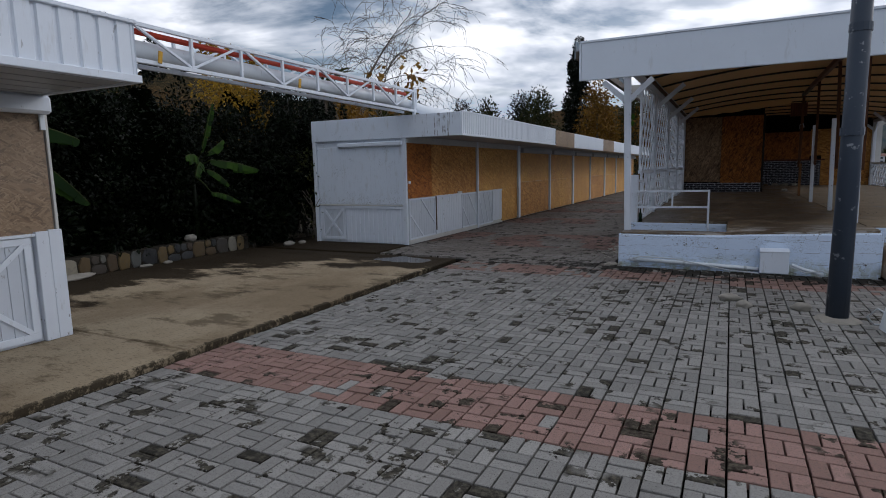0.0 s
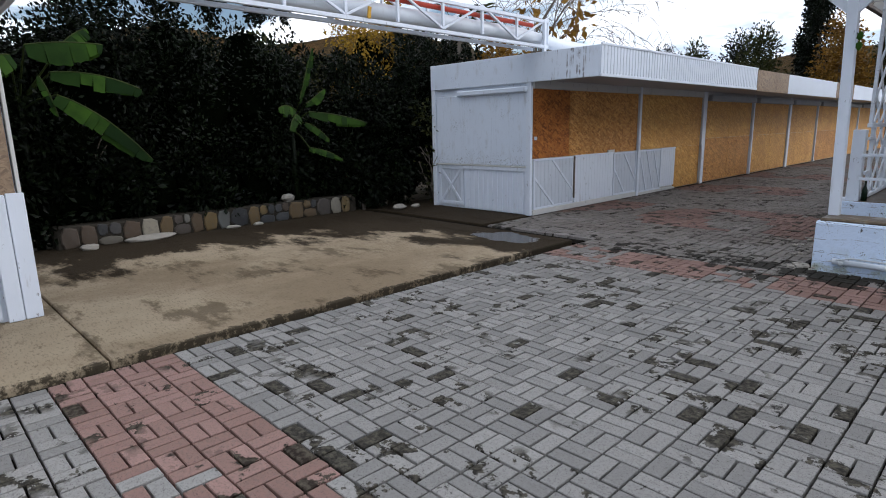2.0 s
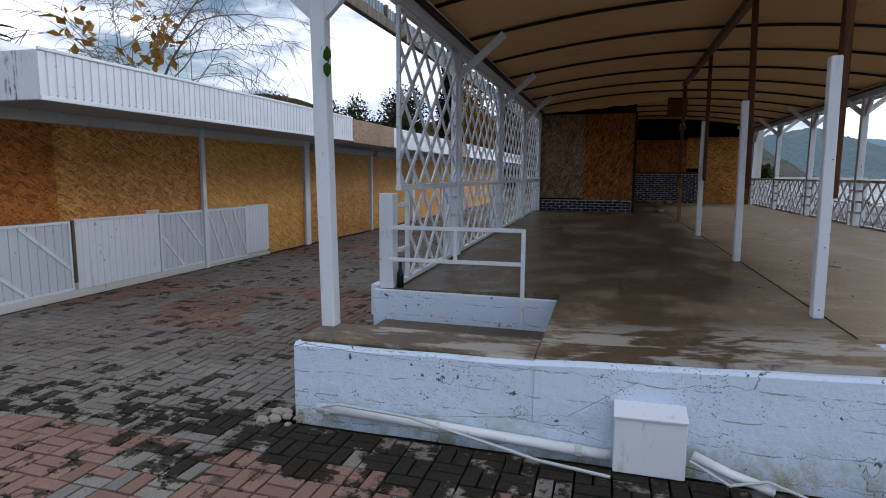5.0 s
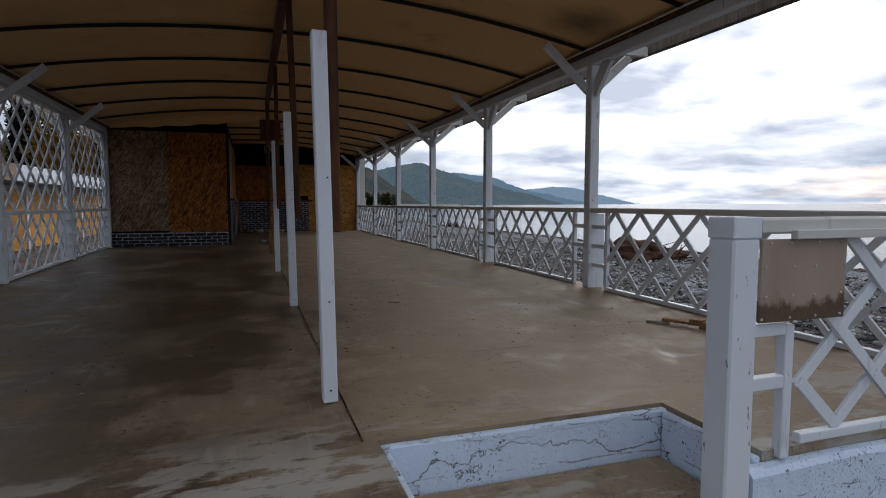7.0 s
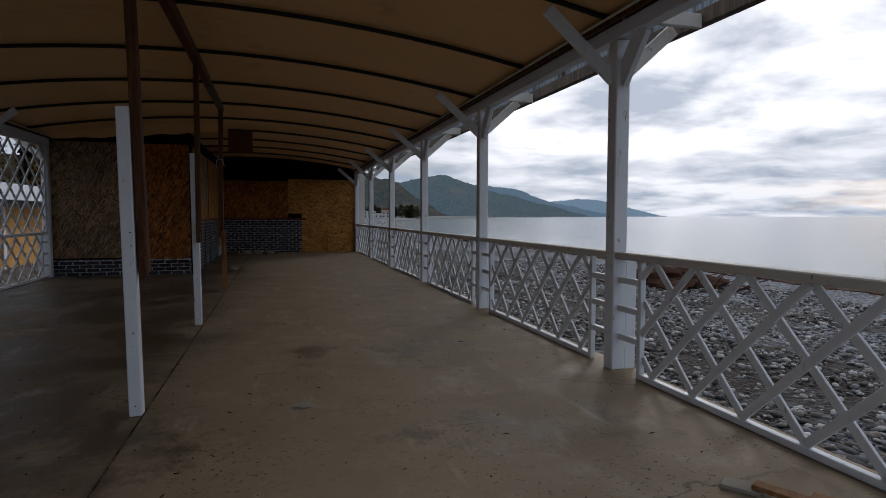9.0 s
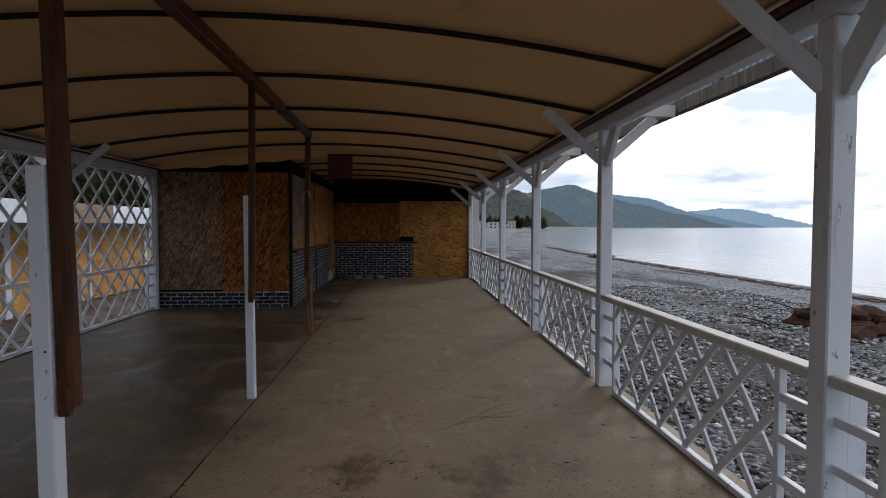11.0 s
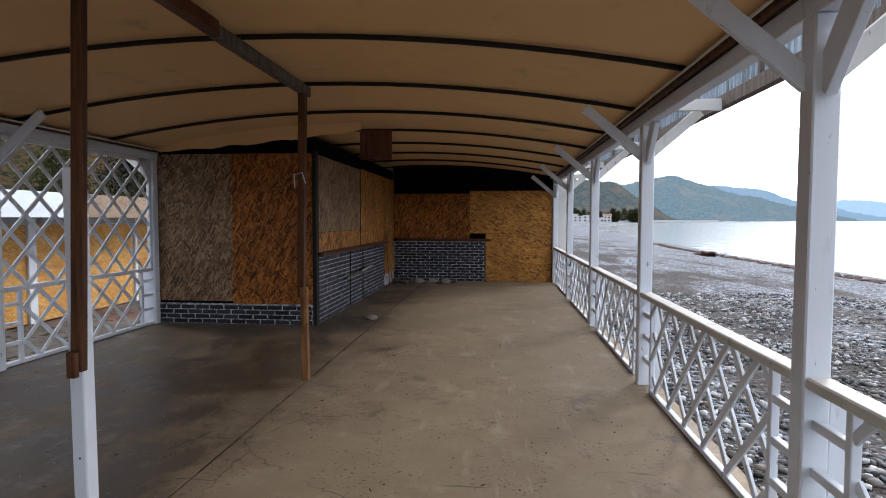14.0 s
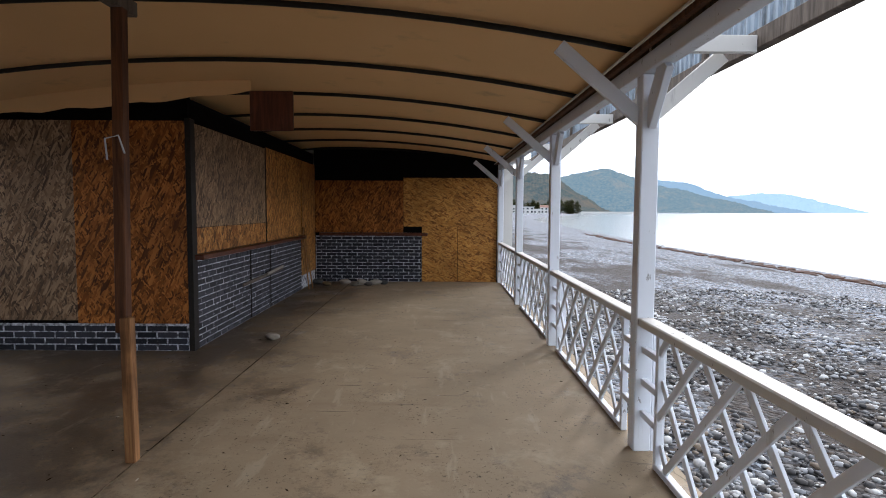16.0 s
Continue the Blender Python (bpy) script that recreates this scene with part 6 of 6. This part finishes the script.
def leaf_cloud(centres, radii, count, size, rng, flat=0.0, droop=0.0, long=1.8):
    """Leaves, each a folded pair of triangles, thrown round many clump centres."""
    n = count
    idx = rng.integers(0, len(centres), n)
    d = rng.normal(size=(n, 3))
    d /= np.linalg.norm(d, axis=1)[:, None]
    r = rng.random(n) ** 0.45
    pos = centres[idx] + d * (radii[idx] * r[:, None])
    up = rng.normal(size=(n, 3))
    up /= np.linalg.norm(up, axis=1)[:, None]
    out = d + 0.6 * up + np.array((0, 0, -droop))
    out /= np.linalg.norm(out, axis=1)[:, None]
    side = np.cross(out, up)
    side /= np.linalg.norm(side, axis=1)[:, None] + 1e-9
    nrm = np.cross(side, out)
    s = size * rng.uniform(0.6, 1.35, n)[:, None]
    a_, b_ = pos, pos + out * s * long
    m = pos + out * s * long * 0.5
    c_, e_ = m + side * s * 0.5 + nrm * s * 0.15, m - side * s * 0.5 + nrm * s * 0.15
    verts = np.stack([a_, c_, b_, e_], 1).reshape(-1, 3)
    faces = np.stack([np.array((0, 1, 2)), np.array((0, 2, 3))])
    faces = (np.arange(n)[:, None, None] * 4 + faces[None]).reshape(-1, 3)
    return verts, faces


def limbs(base, height, spread, levels, rng, r0=0.09, droop=0.0, kids=3):
    """A branching trunk; returns its mesh and the tips of its twigs."""
    bm = bmesh.new()
    tips = []

    def grow(p, d, length, r, lev):
        pts, rad = [p], [r]
        q, dd = Vector(p), Vector(d)
        for i in range(4):
            dd = (dd + Vector((rng.normal() * 0.16, rng.normal() * 0.16, rng.normal() * 0.08 - droop * (levels - lev) * 0.06))).normalized()
            q = q + dd * length / 4
            pts.append(q.copy())
            rad.append(max(0.009, r * (1 - 0.17 * (i + 1))))
        tube(pts, rad, 5 if lev < levels else 7, bm, lev == levels)
        if lev == 0:
            tips.append(q.copy())
            return
        for k in range(kids if lev < levels else kids + 1):
            at = pts[2 + (k % 3)]
            ang = rng.uniform(0, math.tau)
            nd = (dd + Vector((math.cos(ang), math.sin(ang), rng.uniform(0.0, 0.7))) * spread).normalized()
            grow(at, nd, length * rng.uniform(0.55, 0.8), rad[2] * 0.62, lev - 1)

    grow(Vector(base), Vector((0, 0, 1)), height * 0.45, r0, levels)
    return bm, tips


def shrub(name, label, at, size, material, count, leaf, seed, category="shrub", group="", clumps=70, core=True):
    rng = np.random.default_rng(seed)
    s = thing(name, (at[0], at[1], -0.05), label, category, group)
    bm, tips = limbs((at[0], at[1], -0.05), size[2] * 0.55, 0.6, 2, rng, 0.05)
    part("trunk", bm, BARK, s)
    d = rng.normal(size=(clumps, 3))
    d /= np.linalg.norm(d, axis=1)[:, None]
    c_ = np.array((at[0], at[1], size[2] * 0.52)) + d * np.array((size[0], size[1], size[2] * 0.47)) * rng.uniform(0.66, 0.98, clumps)[:, None]
    c_[:, 2] = np.maximum(c_[:, 2], 0.1)
    rad = rng.uniform(0.22, 0.5, clumps)[:, None] * np.ones((1, 3)) * (size[2] / 3.2) ** 0.5
    if core and size[2] > 2:
        m = 16
        tops = np.stack([at[0] + size[0] * rng.uniform(-0.6, 0.75, m), at[1] + size[1] * rng.uniform(-0.9, 0.9, m), size[2] * rng.uniform(0.95, 1.06, m)], 1)
        c_ = np.concatenate([c_, tops])
        rad = np.concatenate([rad, np.stack([rng.uniform(0.05, 0.10, m), rng.uniform(0.05, 0.10, m), rng.uniform(0.20, 0.42, m)], 1)])
    v, f = leaf_cloud(c_, rad, count, leaf, rng)
    v[:, 2] = np.maximum(v[:, 2], 0.0)
    mesh_part("crown", v, f, material, s)
    # a near-black body behind the leaves, added for the crown's deep shade
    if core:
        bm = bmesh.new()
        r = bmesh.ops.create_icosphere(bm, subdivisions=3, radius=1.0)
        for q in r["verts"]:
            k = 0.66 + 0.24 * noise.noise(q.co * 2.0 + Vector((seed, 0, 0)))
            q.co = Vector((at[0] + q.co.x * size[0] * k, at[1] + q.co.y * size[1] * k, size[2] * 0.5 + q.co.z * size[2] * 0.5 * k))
        part("core", bm, CORE, s, "near-black blob standing in for the crown's inner shade")
    return s


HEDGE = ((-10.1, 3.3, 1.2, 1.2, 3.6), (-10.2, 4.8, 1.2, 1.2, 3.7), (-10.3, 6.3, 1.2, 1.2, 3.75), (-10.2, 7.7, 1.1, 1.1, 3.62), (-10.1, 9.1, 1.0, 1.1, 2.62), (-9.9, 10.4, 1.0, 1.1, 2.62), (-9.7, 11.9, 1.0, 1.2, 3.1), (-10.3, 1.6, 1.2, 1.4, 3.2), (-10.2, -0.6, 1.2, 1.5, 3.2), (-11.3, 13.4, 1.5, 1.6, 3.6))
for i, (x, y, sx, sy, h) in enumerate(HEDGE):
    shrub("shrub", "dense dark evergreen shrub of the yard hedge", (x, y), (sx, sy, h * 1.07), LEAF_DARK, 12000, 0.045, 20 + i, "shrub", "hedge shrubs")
shrub("shrub", "olive-green shrub with yellowing leaves", (-11.5, 9.6), (1.2, 1.3, 2.9), LEAF_OLIVE, 8000, 0.05, 51)
shrub("shrub", "golden autumn shrub behind the hedge", (-12.4, 12.2), (1.15, 1.25, 4.75), LEAF_YELLOW, 11000, 0.05, 52)
for i in range(13):
    y = 3.9 + i * 0.56
    shrub("undergrowth", "low dark evergreen growth at the hedge foot", (-9.62 + (0.35 if y > 9.3 else 0.0), y), (0.42, 0.5, 1.25), LEAF_DARK, 2200, 0.06, 300 + i, "undergrowth", "hedge undergrowth", 16)
shrub("creeper", "thin creeper hanging over the stall corner", (-8.62, 10.95), (0.22, 0.25, 2.9), LEAF_OLIVE, 420, 0.05, 53, "creeper", clumps=14, core=False)


def banana_leaf(base, tip, width, sag, fold=0.25):
    """One narrow frond: an arched blade with a fold along its rib and torn edges."""
    bm = bmesh.new()
    p0, p1 = Vector(base), Vector(tip)
    ax = p1 - p0
    sd = ax.cross(Vector((0.75, 0.1, 0.6)))
    sd = -sd.normalized() if sd.length > 0.05 else Vector((0.6, 0.8, 0))
    n = 14
    rows_ = []
    for i in range(n + 1):
        f = i / n
        c_ = p0 + ax * f + Vector((0, 0, sag * 4 * f * (1 - f)))
        w = width * min(1.0, (math.sin(min(1.0, f * 1.08 + 0.02) * math.pi) ** 0.55) if f < 0.93 else 0.25) * (0.86 + 0.14 * math.cos(i * 2.4))
        up = Vector((0, 0, fold * w))
        rows_.append([bm.verts.new(c_ - sd * w * 0.5 + up), bm.verts.new(c_), bm.verts.new(c_ + sd * w * 0.5 + up)])
    for a_, b_ in zip(rows_, rows_[1:]):
        bm.faces.new((a_[0], a_[1], b_[1], b_[0]))
        bm.faces.new((a_[1], a_[2], b_[2], b_[1]))
    return bm


def hanging_leaf(base, tip, width, sag, seed, hang=0.8):
    """A broad leaf: both halves hang from an arched rib, split into strips along the veins."""
    r = random.Random(seed)
    bm = bmesh.new()
    p0, p1 = Vector(base), Vector(tip)
    ax = (p1 - p0).normalized()
    out = Vector((1, 0.25, 0))
    out = (out - ax * out.dot(ax)).normalized()
    down = Vector((0, 0, -1))
    down = (down - ax * down.dot(ax))
    down = down.normalized() if down.length > 0.2 else Vector((0, 1, 0))
    n = 22
    rib = [p0.lerp(p1, i / n) + Vector((0, 0, sag * 4 * (i / n) * (1 - i / n))) for i in range(n + 1)]
    prof = [max(0.12, math.sin(min(1.0, 0.06 + i / n * 0.93) * math.pi) ** 0.42) for i in range(n + 1)]
    for sd, k in ((out, hang), (-out, hang * 1.1)):
        i = 0
        while i < n:
            step_ = min(n - i, r.choice((2, 3, 5, 7)))
            lean = r.uniform(-0.14, 0.12)
            torn = r.uniform(0.62, 1.06)
            prev = None
            for q in range(i, i + step_ + 1):
                w = width * prof[q] * torn * r.uniform(0.96, 1.03)
                d = (sd * (1 - k + lean) + down * (k + lean)).normalized()
                e = (sd * (0.6 * (1 - k)) + down).normalized()
                slip = ax * (0.10 * w) - ax * (0.012 if q == i + step_ and step_ < n else 0)
                cur = [bm.verts.new(rib[q]), bm.verts.new(rib[q] + d * w * 0.45 + slip * 0.5), bm.verts.new(rib[q] + d * w * 0.45 + e * w * 0.5 + slip)]
                if prev:
                    for m in (0, 1):
                        bm.faces.new((prev[m], cur[m], cur[m + 1], prev[m + 1]))
                prev = cur
            i += step_
    return bm, rib


def banana(at, leaves, label, stem, seed):
    b = thing("banana_plant", (at[0], at[1], -0.05), label, "banana plant", "banana plants")
    part("stem", tube([(at[0], at[1], -0.05), (at[0] + 0.03, at[1], stem * 0.6), (at[0], at[1], stem)], [0.06, 0.05, 0.03], 9), LEAF_DARK, b, "", True)
    for k, (base, tip, w, sag, hang) in enumerate(leaves):
        foot = Vector((at[0], at[1], stem - 0.06))
        part("stalk", tube([foot, foot.lerp(Vector(base), 0.5) + Vector((0, 0, 0.05)), base], [0.018, 0.014, 0.009], 6), LEAF_STEM, b)
        bm, rib = hanging_leaf(base, tip, w, sag, seed + k, hang)
        leaf = part("leaf", bm, LEAF_BANANA, b, "", True)
        part("midrib", tube(rib, [0.009] * (len(rib) - 1) + [0.003], 5), LEAF_STEM, leaf, "pale midrib")
    return b


banana((-9.28, 7.95), [((-9.0, 7.97, 2.1), (-8.95, 8.28, 3.07), 0.11, 0.0, 0.25), ((-8.98, 8.06, 2.06), (-8.9, 8.46, 2.36), 0.16, 0.0, 0.6), ((-8.98, 7.88, 1.98), (-8.9, 7.5, 2.0), 0.20, 0.06, 0.8), ((-8.95, 7.9, 1.9), (-8.85, 7.66, 1.62), 0.2, 0.08, 0.7), ((-8.95, 8.14, 1.95), (-8.85, 9.35, 1.74), 0.20, 0.04, 0.85), ((-8.95, 8.05, 1.75), (-8.8, 8.45, 1.42), 0.14, 0.06, 0.7), ((-8.95, 8.1, 1.3), (-8.8, 8.72, 1.06), 0.13, 0.05, 0.6)], "young green banana plant growing from the dark hedge", 1.7, 60)
banana((-9.6, 3.9), [((-8.5, 3.9, 2.72), (-8.3, 4.72, 2.76), 0.31, 0.03, 0.8), ((-8.45, 4.12, 2.40), (-8.25, 5.12, 2.20), 0.25, 0.08, 0.8), ((-8.4, 4.15, 2.12), (-8.2, 5.14, 1.25), 0.24, 0.12, 0.8), ((-8.6, 4.35, 2.80), (-8.55, 4.62, 2.98), 0.2, 0.03, 0.5), ((-8.5, 4.0, 2.35), (-8.45, 4.14, 1.85), 0.10, 0.06, 0.7), ((-8.6, 3.75, 2.6), (-8.5, 3.2, 2.3), 0.3, 0.08, 0.7)], "broad-leaved banana plant with torn leaves beside the kiosk", 2.0, 80)

# palm with a skirt of dead leaves behind the stalls
palm = thing("palm_tree", (-10.4, 13.6, -0.05), "old palm with a shaggy skirt of dry hanging leaves", "palm tree")
part("trunk", tube([(-10.4, 13.6, -0.05), (-10.38, 13.62, 1.8), (-10.4, 13.6, 3.95)], [0.24, 0.20, 0.18], 10), BARK, palm, "", True)
rng = np.random.default_rng(77)
for k in range(85):
    a_ = rng.uniform(0, math.tau)
    l = rng.uniform(0.8, 1.5)
    green = k < 26
    z0 = rng.uniform(3.75, 4.05) if green else rng.uniform(3.0, 3.95)
    tip = Vector((-10.4 + math.cos(a_) * l * (1.0 if green else 0.55), 13.6 + math.sin(a_) * l * (1.0 if green else 0.55), z0 + (rng.uniform(-0.2, 0.7) if green else -l * 0.95)))
    part("frond", banana_leaf((-10.4 + math.cos(a_) * 0.12, 13.6 + math.sin(a_) * 0.12, z0), tip, 0.10 if green else 0.13, 0.22, 0.1), LEAF_OLIVE if green else LEAF_DRY, palm)


def tree(name, label, at, height, seed, material=None, leaves=0, leaf=0.09, spread=0.55, levels=4, r0=0.12, droop=0.3, clump=0.5, category="tree"):
    rng = np.random.default_rng(seed)
    t = thing(name, (at[0], at[1], -0.07), label, category)
    bm, tips = limbs((at[0], at[1], -0.07), height, spread, levels, rng, r0, droop)
    part("trunk", bm, BARK, t)
    if leaves:
        tp = np.array([tuple(p) for p in tips])
        tp = tp[rng.random(len(tp)) < 0.85]
        v, f = leaf_cloud(tp, np.full((len(tp), 3), clump), leaves, leaf, rng, 0, 0.3)
        mesh_part("crown", v, f, material, t)
    return t


tree("bare_tree", "leafless tree with fine drooping twigs", (-17.8, 28.0), 14.5, 5, spread=0.85, levels=5, r0=0.19, droop=0.75)
tree("bare_tree", "slender leafless tree behind the stalls", (-13.2, 24.5), 10.5, 8, spread=0.7, levels=5, r0=0.11, droop=0.6)
tree("autumn_tree", "half-bare tree with large rust-yellow leaves", (-10.3, 16.2), 5.6, 11, LEAF_RUST, 330, 0.17, 0.5, 3, 0.06, 0.2, 0.35)
tree("autumn_tree", "small tree with rusty leaves by the palm", (-11.8, 15.2), 4.6, 12, LEAF_RUST, 900, 0.10, 0.5, 3, 0.06, 0.2, 0.4)


def conifer(at, height, width, seed, material, label, name="poplar", count=9000, leaf=0.14):
    rng = np.random.default_rng(seed)
    t = thing(name, (at[0], at[1], -0.07), label, "tree", "trees beyond the stalls")
    part("trunk", tube([(at[0], at[1], -0.07), (at[0], at[1], height * 0.5), (at[0], at[1], height * 0.97)], [0.25, 0.14, 0.03], 7), BARK, t)
    n = 90
    z = height * (0.06 + 0.92 * rng.random(n))
    w = width * np.sin(np.clip(z / height, 0.05, 1) ** 0.7 * math.pi) ** 0.6 * 0.8
    a_ = rng.random(n) * math.tau
    q = rng.random(n) ** 0.5
    c_ = np.stack([at[0] + np.cos(a_) * w * q, at[1] + np.sin(a_) * w * q, z], 1)
    v, f = leaf_cloud(c_, np.full((n, 3), width * 0.35) * np.array((1, 1, 1.7)), count, leaf, rng)
    mesh_part("crown", v, f, material, t)
    return t


conifer((-13.6, 60), 14.5, 1.5, 3, LEAF_DARK, "tall dark columnar poplar far down the alley")
conifer((-14.8, 62), 13.0, 1.3, 4, LEAF_DARK, "dark columnar poplar beside a taller one")
for i, (x, y, h, w, m) in enumerate(((-11.5, 58, 9, 2.6, LEAF_RUST), (-9, 64, 8.5, 2.6, LEAF_OLIVE), (-17.5, 58, 8.6, 2.8, LEAF_OLIVE), (-20.5, 62, 8.8, 3.0, LEAF_DARK), (-24, 60, 8.2, 3.0, LEAF_OLIVE), (-6, 60, 8.5, 2.8, LEAF_RUST), (-3, 62, 8, 3.0, LEAF_OLIVE), (-28, 62, 8.2, 3.2, LEAF_DARK), (-33, 60, 8.6, 3.4, LEAF_OLIVE), (-25, 40, 6.0, 2.6, LEAF_RUST), (-21, 33, 5.2, 2.4, LEAF_OLIVE), (-18.5, 24, 4.0, 2.2, LEAF_DARK), (-17, 17, 3.8, 2.0, LEAF_OLIVE), (-16, 11, 3.3, 2.0, LEAF_OLIVE), (-16.5, 6, 3.2, 2.0, LEAF_DARK))):
    conifer((x, y), h, w, 100 + i, m, "bushy tree in mixed autumn green", "broadleaf_tree", 6500, 0.15)

# ---- beach pebbles, drift and far houses ----
rng = np.random.default_rng(9)
bm = bmesh.new()
bmesh.ops.create_icosphere(bm, subdivisions=1, radius=1.0)
bm.verts.ensure_lookup_table()
ICO_V = np.array([v.co[:] for v in bm.verts])
ICO_F = np.array([[v.index for v in f.verts] for f in bm.faces])
bm.free()


def pebble_field(n, x0, x1, y0, y1, s0, s1, bias):
    allv = []
    for k in range(n):
        x = x0 + (x1 - x0) * rng.random() ** bias
        y = rng.uniform(y0, y1)
        s = s0 + (s1 - s0) * rng.random() ** 2.5
        dims = np.array((s * rng.uniform(0.8, 1.3), s * rng.uniform(0.7, 1.1), s * rng.uniform(0.35, 0.6)))
        rot = np.array(Euler((rng.normal() * 0.25, rng.normal() * 0.25, rng.uniform(0, 6.28))).to_matrix())
        z = ground_height(x, y) + 0.10 * noise.noise((x * 0.35, y * 0.2, 0)) + 0.05 * noise.noise((x, y * 0.7, 3)) + s * 0.20
        allv.append((ICO_V * dims) @ rot.T + np.array((x, y, z)))
    f = (np.arange(n)[:, None, None] * len(ICO_V) + ICO_F[None]).reshape(-1, 3)
    return np.concatenate(allv), f


v, f = pebble_field(46000, 5.95, 17, 7.5, 34, 0.014, 0.066, 1.5)
tagged(mesh_part("pebbles", v, f, PEBBLE, smooth=True), "loose grey and brown beach pebbles", "pebbles", kind="stuff")


def drift(at, size, n, seed, label):
    rng_ = np.random.default_rng(seed)
    d = thing("driftwood", (at[0], at[1], at[2] - 0.08), label, "driftwood")
    part("weed", rock((at[0], at[1], at[2] + size * 0.1), (size, size * 0.85, size * 0.42), seed, 4, 0.9), WEED, d, "matted brown seaweed")
    for k in range(n):
        p0 = Vector((at[0] + rng_.normal() * size * 0.55, at[1] + rng_.normal() * size * 0.5, at[2] + 0.02))
        p1 = p0 + Vector((rng_.normal() * size * 0.7, rng_.normal() * size * 0.7, rng_.uniform(0.05, 0.55) * size))
        part("branch", tube([p0, p0.lerp(p1, 0.5) + Vector((0, 0, 0.06)), p1], [0.03, 0.022, 0.008], 5), WEED, d)


drift((14.4, 24.4, -0.30), 1.25, 70, 3, "heap of dark seaweed and driftwood branches on pebbles")
drift((21.6, 64.0, ground_height(21.6, 64.0) + 0.03), 0.7, 24, 4, "small heap of driftwood near the waterline")
bm = bmesh.new()
for k in range(420):
    y = 18 + k * 0.185 + rnd.uniform(-0.2, 0.2)
    x = shore(y) - 4.1 + rnd.uniform(-0.9, 0.9)
    rock((x, y, ground_height(x, y) + 0.03), (rnd.uniform(0.08, 0.38), rnd.uniform(0.1, 0.5), rnd.uniform(0.03, 0.08)), k, 1, 0.5, bm)
tagged(part("seaweed_line", bm, WEED), "rust-brown line of washed-up seaweed along the water", "seaweed", kind="stuff")


def house(at, w, d, h, turn, label, pitched=True):
    o = thing("house", at, label, "house", "houses across the bay")
    def loc(bm):
        bmesh.ops.rotate(bm, verts=bm.verts, cent=(0, 0, 0), matrix=Matrix.Rotation(turn, 3, "Z"))
        bmesh.ops.translate(bm, verts=bm.verts, vec=at)
        return bm
    part("wall", loc(box(-w / 2, w / 2, -d / 2, d / 2, 0, h, 0)), HOUSE, o)
    bm = box(-w / 2 - 0.5, w / 2 + 0.5, -d / 2 - 0.5, d / 2 + 0.5, h, h + (d * 0.3 if pitched else 0.6), 0)
    if pitched:
        for v_ in bm.verts:
            if v_.co.z > h + 0.1:
                v_.co.y *= 0.05
    part("roof", loc(bm), ROOF if pitched else HOUSE, o)
    floors = max(1, int(h / 3))
    for fl in range(floors):
        for k in range(max(2, int(w / 4))):
            u = -w / 2 + (k + 0.5) * w / max(2, int(w / 4))
            part("window", loc(box(u - 0.9, u + 0.9, -d / 2 - 0.06, -d / 2 + 0.02, fl * 3 + 0.9, fl * 3 + 2.4, 0)), PANE, o)


for i, (az, dist, z, w, d, h, pit) in enumerate(((8.8, 560, 0, 12, 8, 6, False), (9.5, 590, 0, 13, 8, 4, False), (10.4, 600, 0, 8, 8, 6, True), (7.2, 640, 0, 11, 9, 8, False), (8.3, 660, 0, 15, 10, 6, False), (9.1, 700, 0, 12, 9, 6, True), (9.9, 720, 0, 22, 10, 5, False), (11.5, 760, 0, 11, 9, 6, True), (13.0, 800, 0, 10, 9, 5, True), (6.4, 640, 0, 12, 9, 8, False))):
    house((3 + math.sin(radians(az)) * dist, 10 + math.cos(radians(az)) * dist, -0.4), w, d, h, -radians(az), "pale house on the wooded shore across the bay", pit)
for i in range(30):
    az = radians(4.0 + i * 0.33 + 0.25 * math.sin(i * 5.1))
    conifer((3 + math.sin(az) * 690, 10 + math.cos(az) * 690), 7 + 7 * abs(math.sin(i * 2.3)), 4.2, 400 + i, LEAF_OLIVE, "dark tree among houses across the bay", "shore_tree", 700, 0.8)
bm = box(120, 330, 905, 915, -3, 1.4, 0)
tagged(part("sea_wall", bm, HOUSE), "pale promenade wall along the far shore", "sea wall", kind="structure")

# the pavers that are passed nearest, one by one
for base, px, py, z, tilt, red in near_pavers:
    ob = new("paver", PM_RED if red else PM_GREY)
    ob.location, ob.rotation_euler, ob.parent = (px, py, z), tilt, base
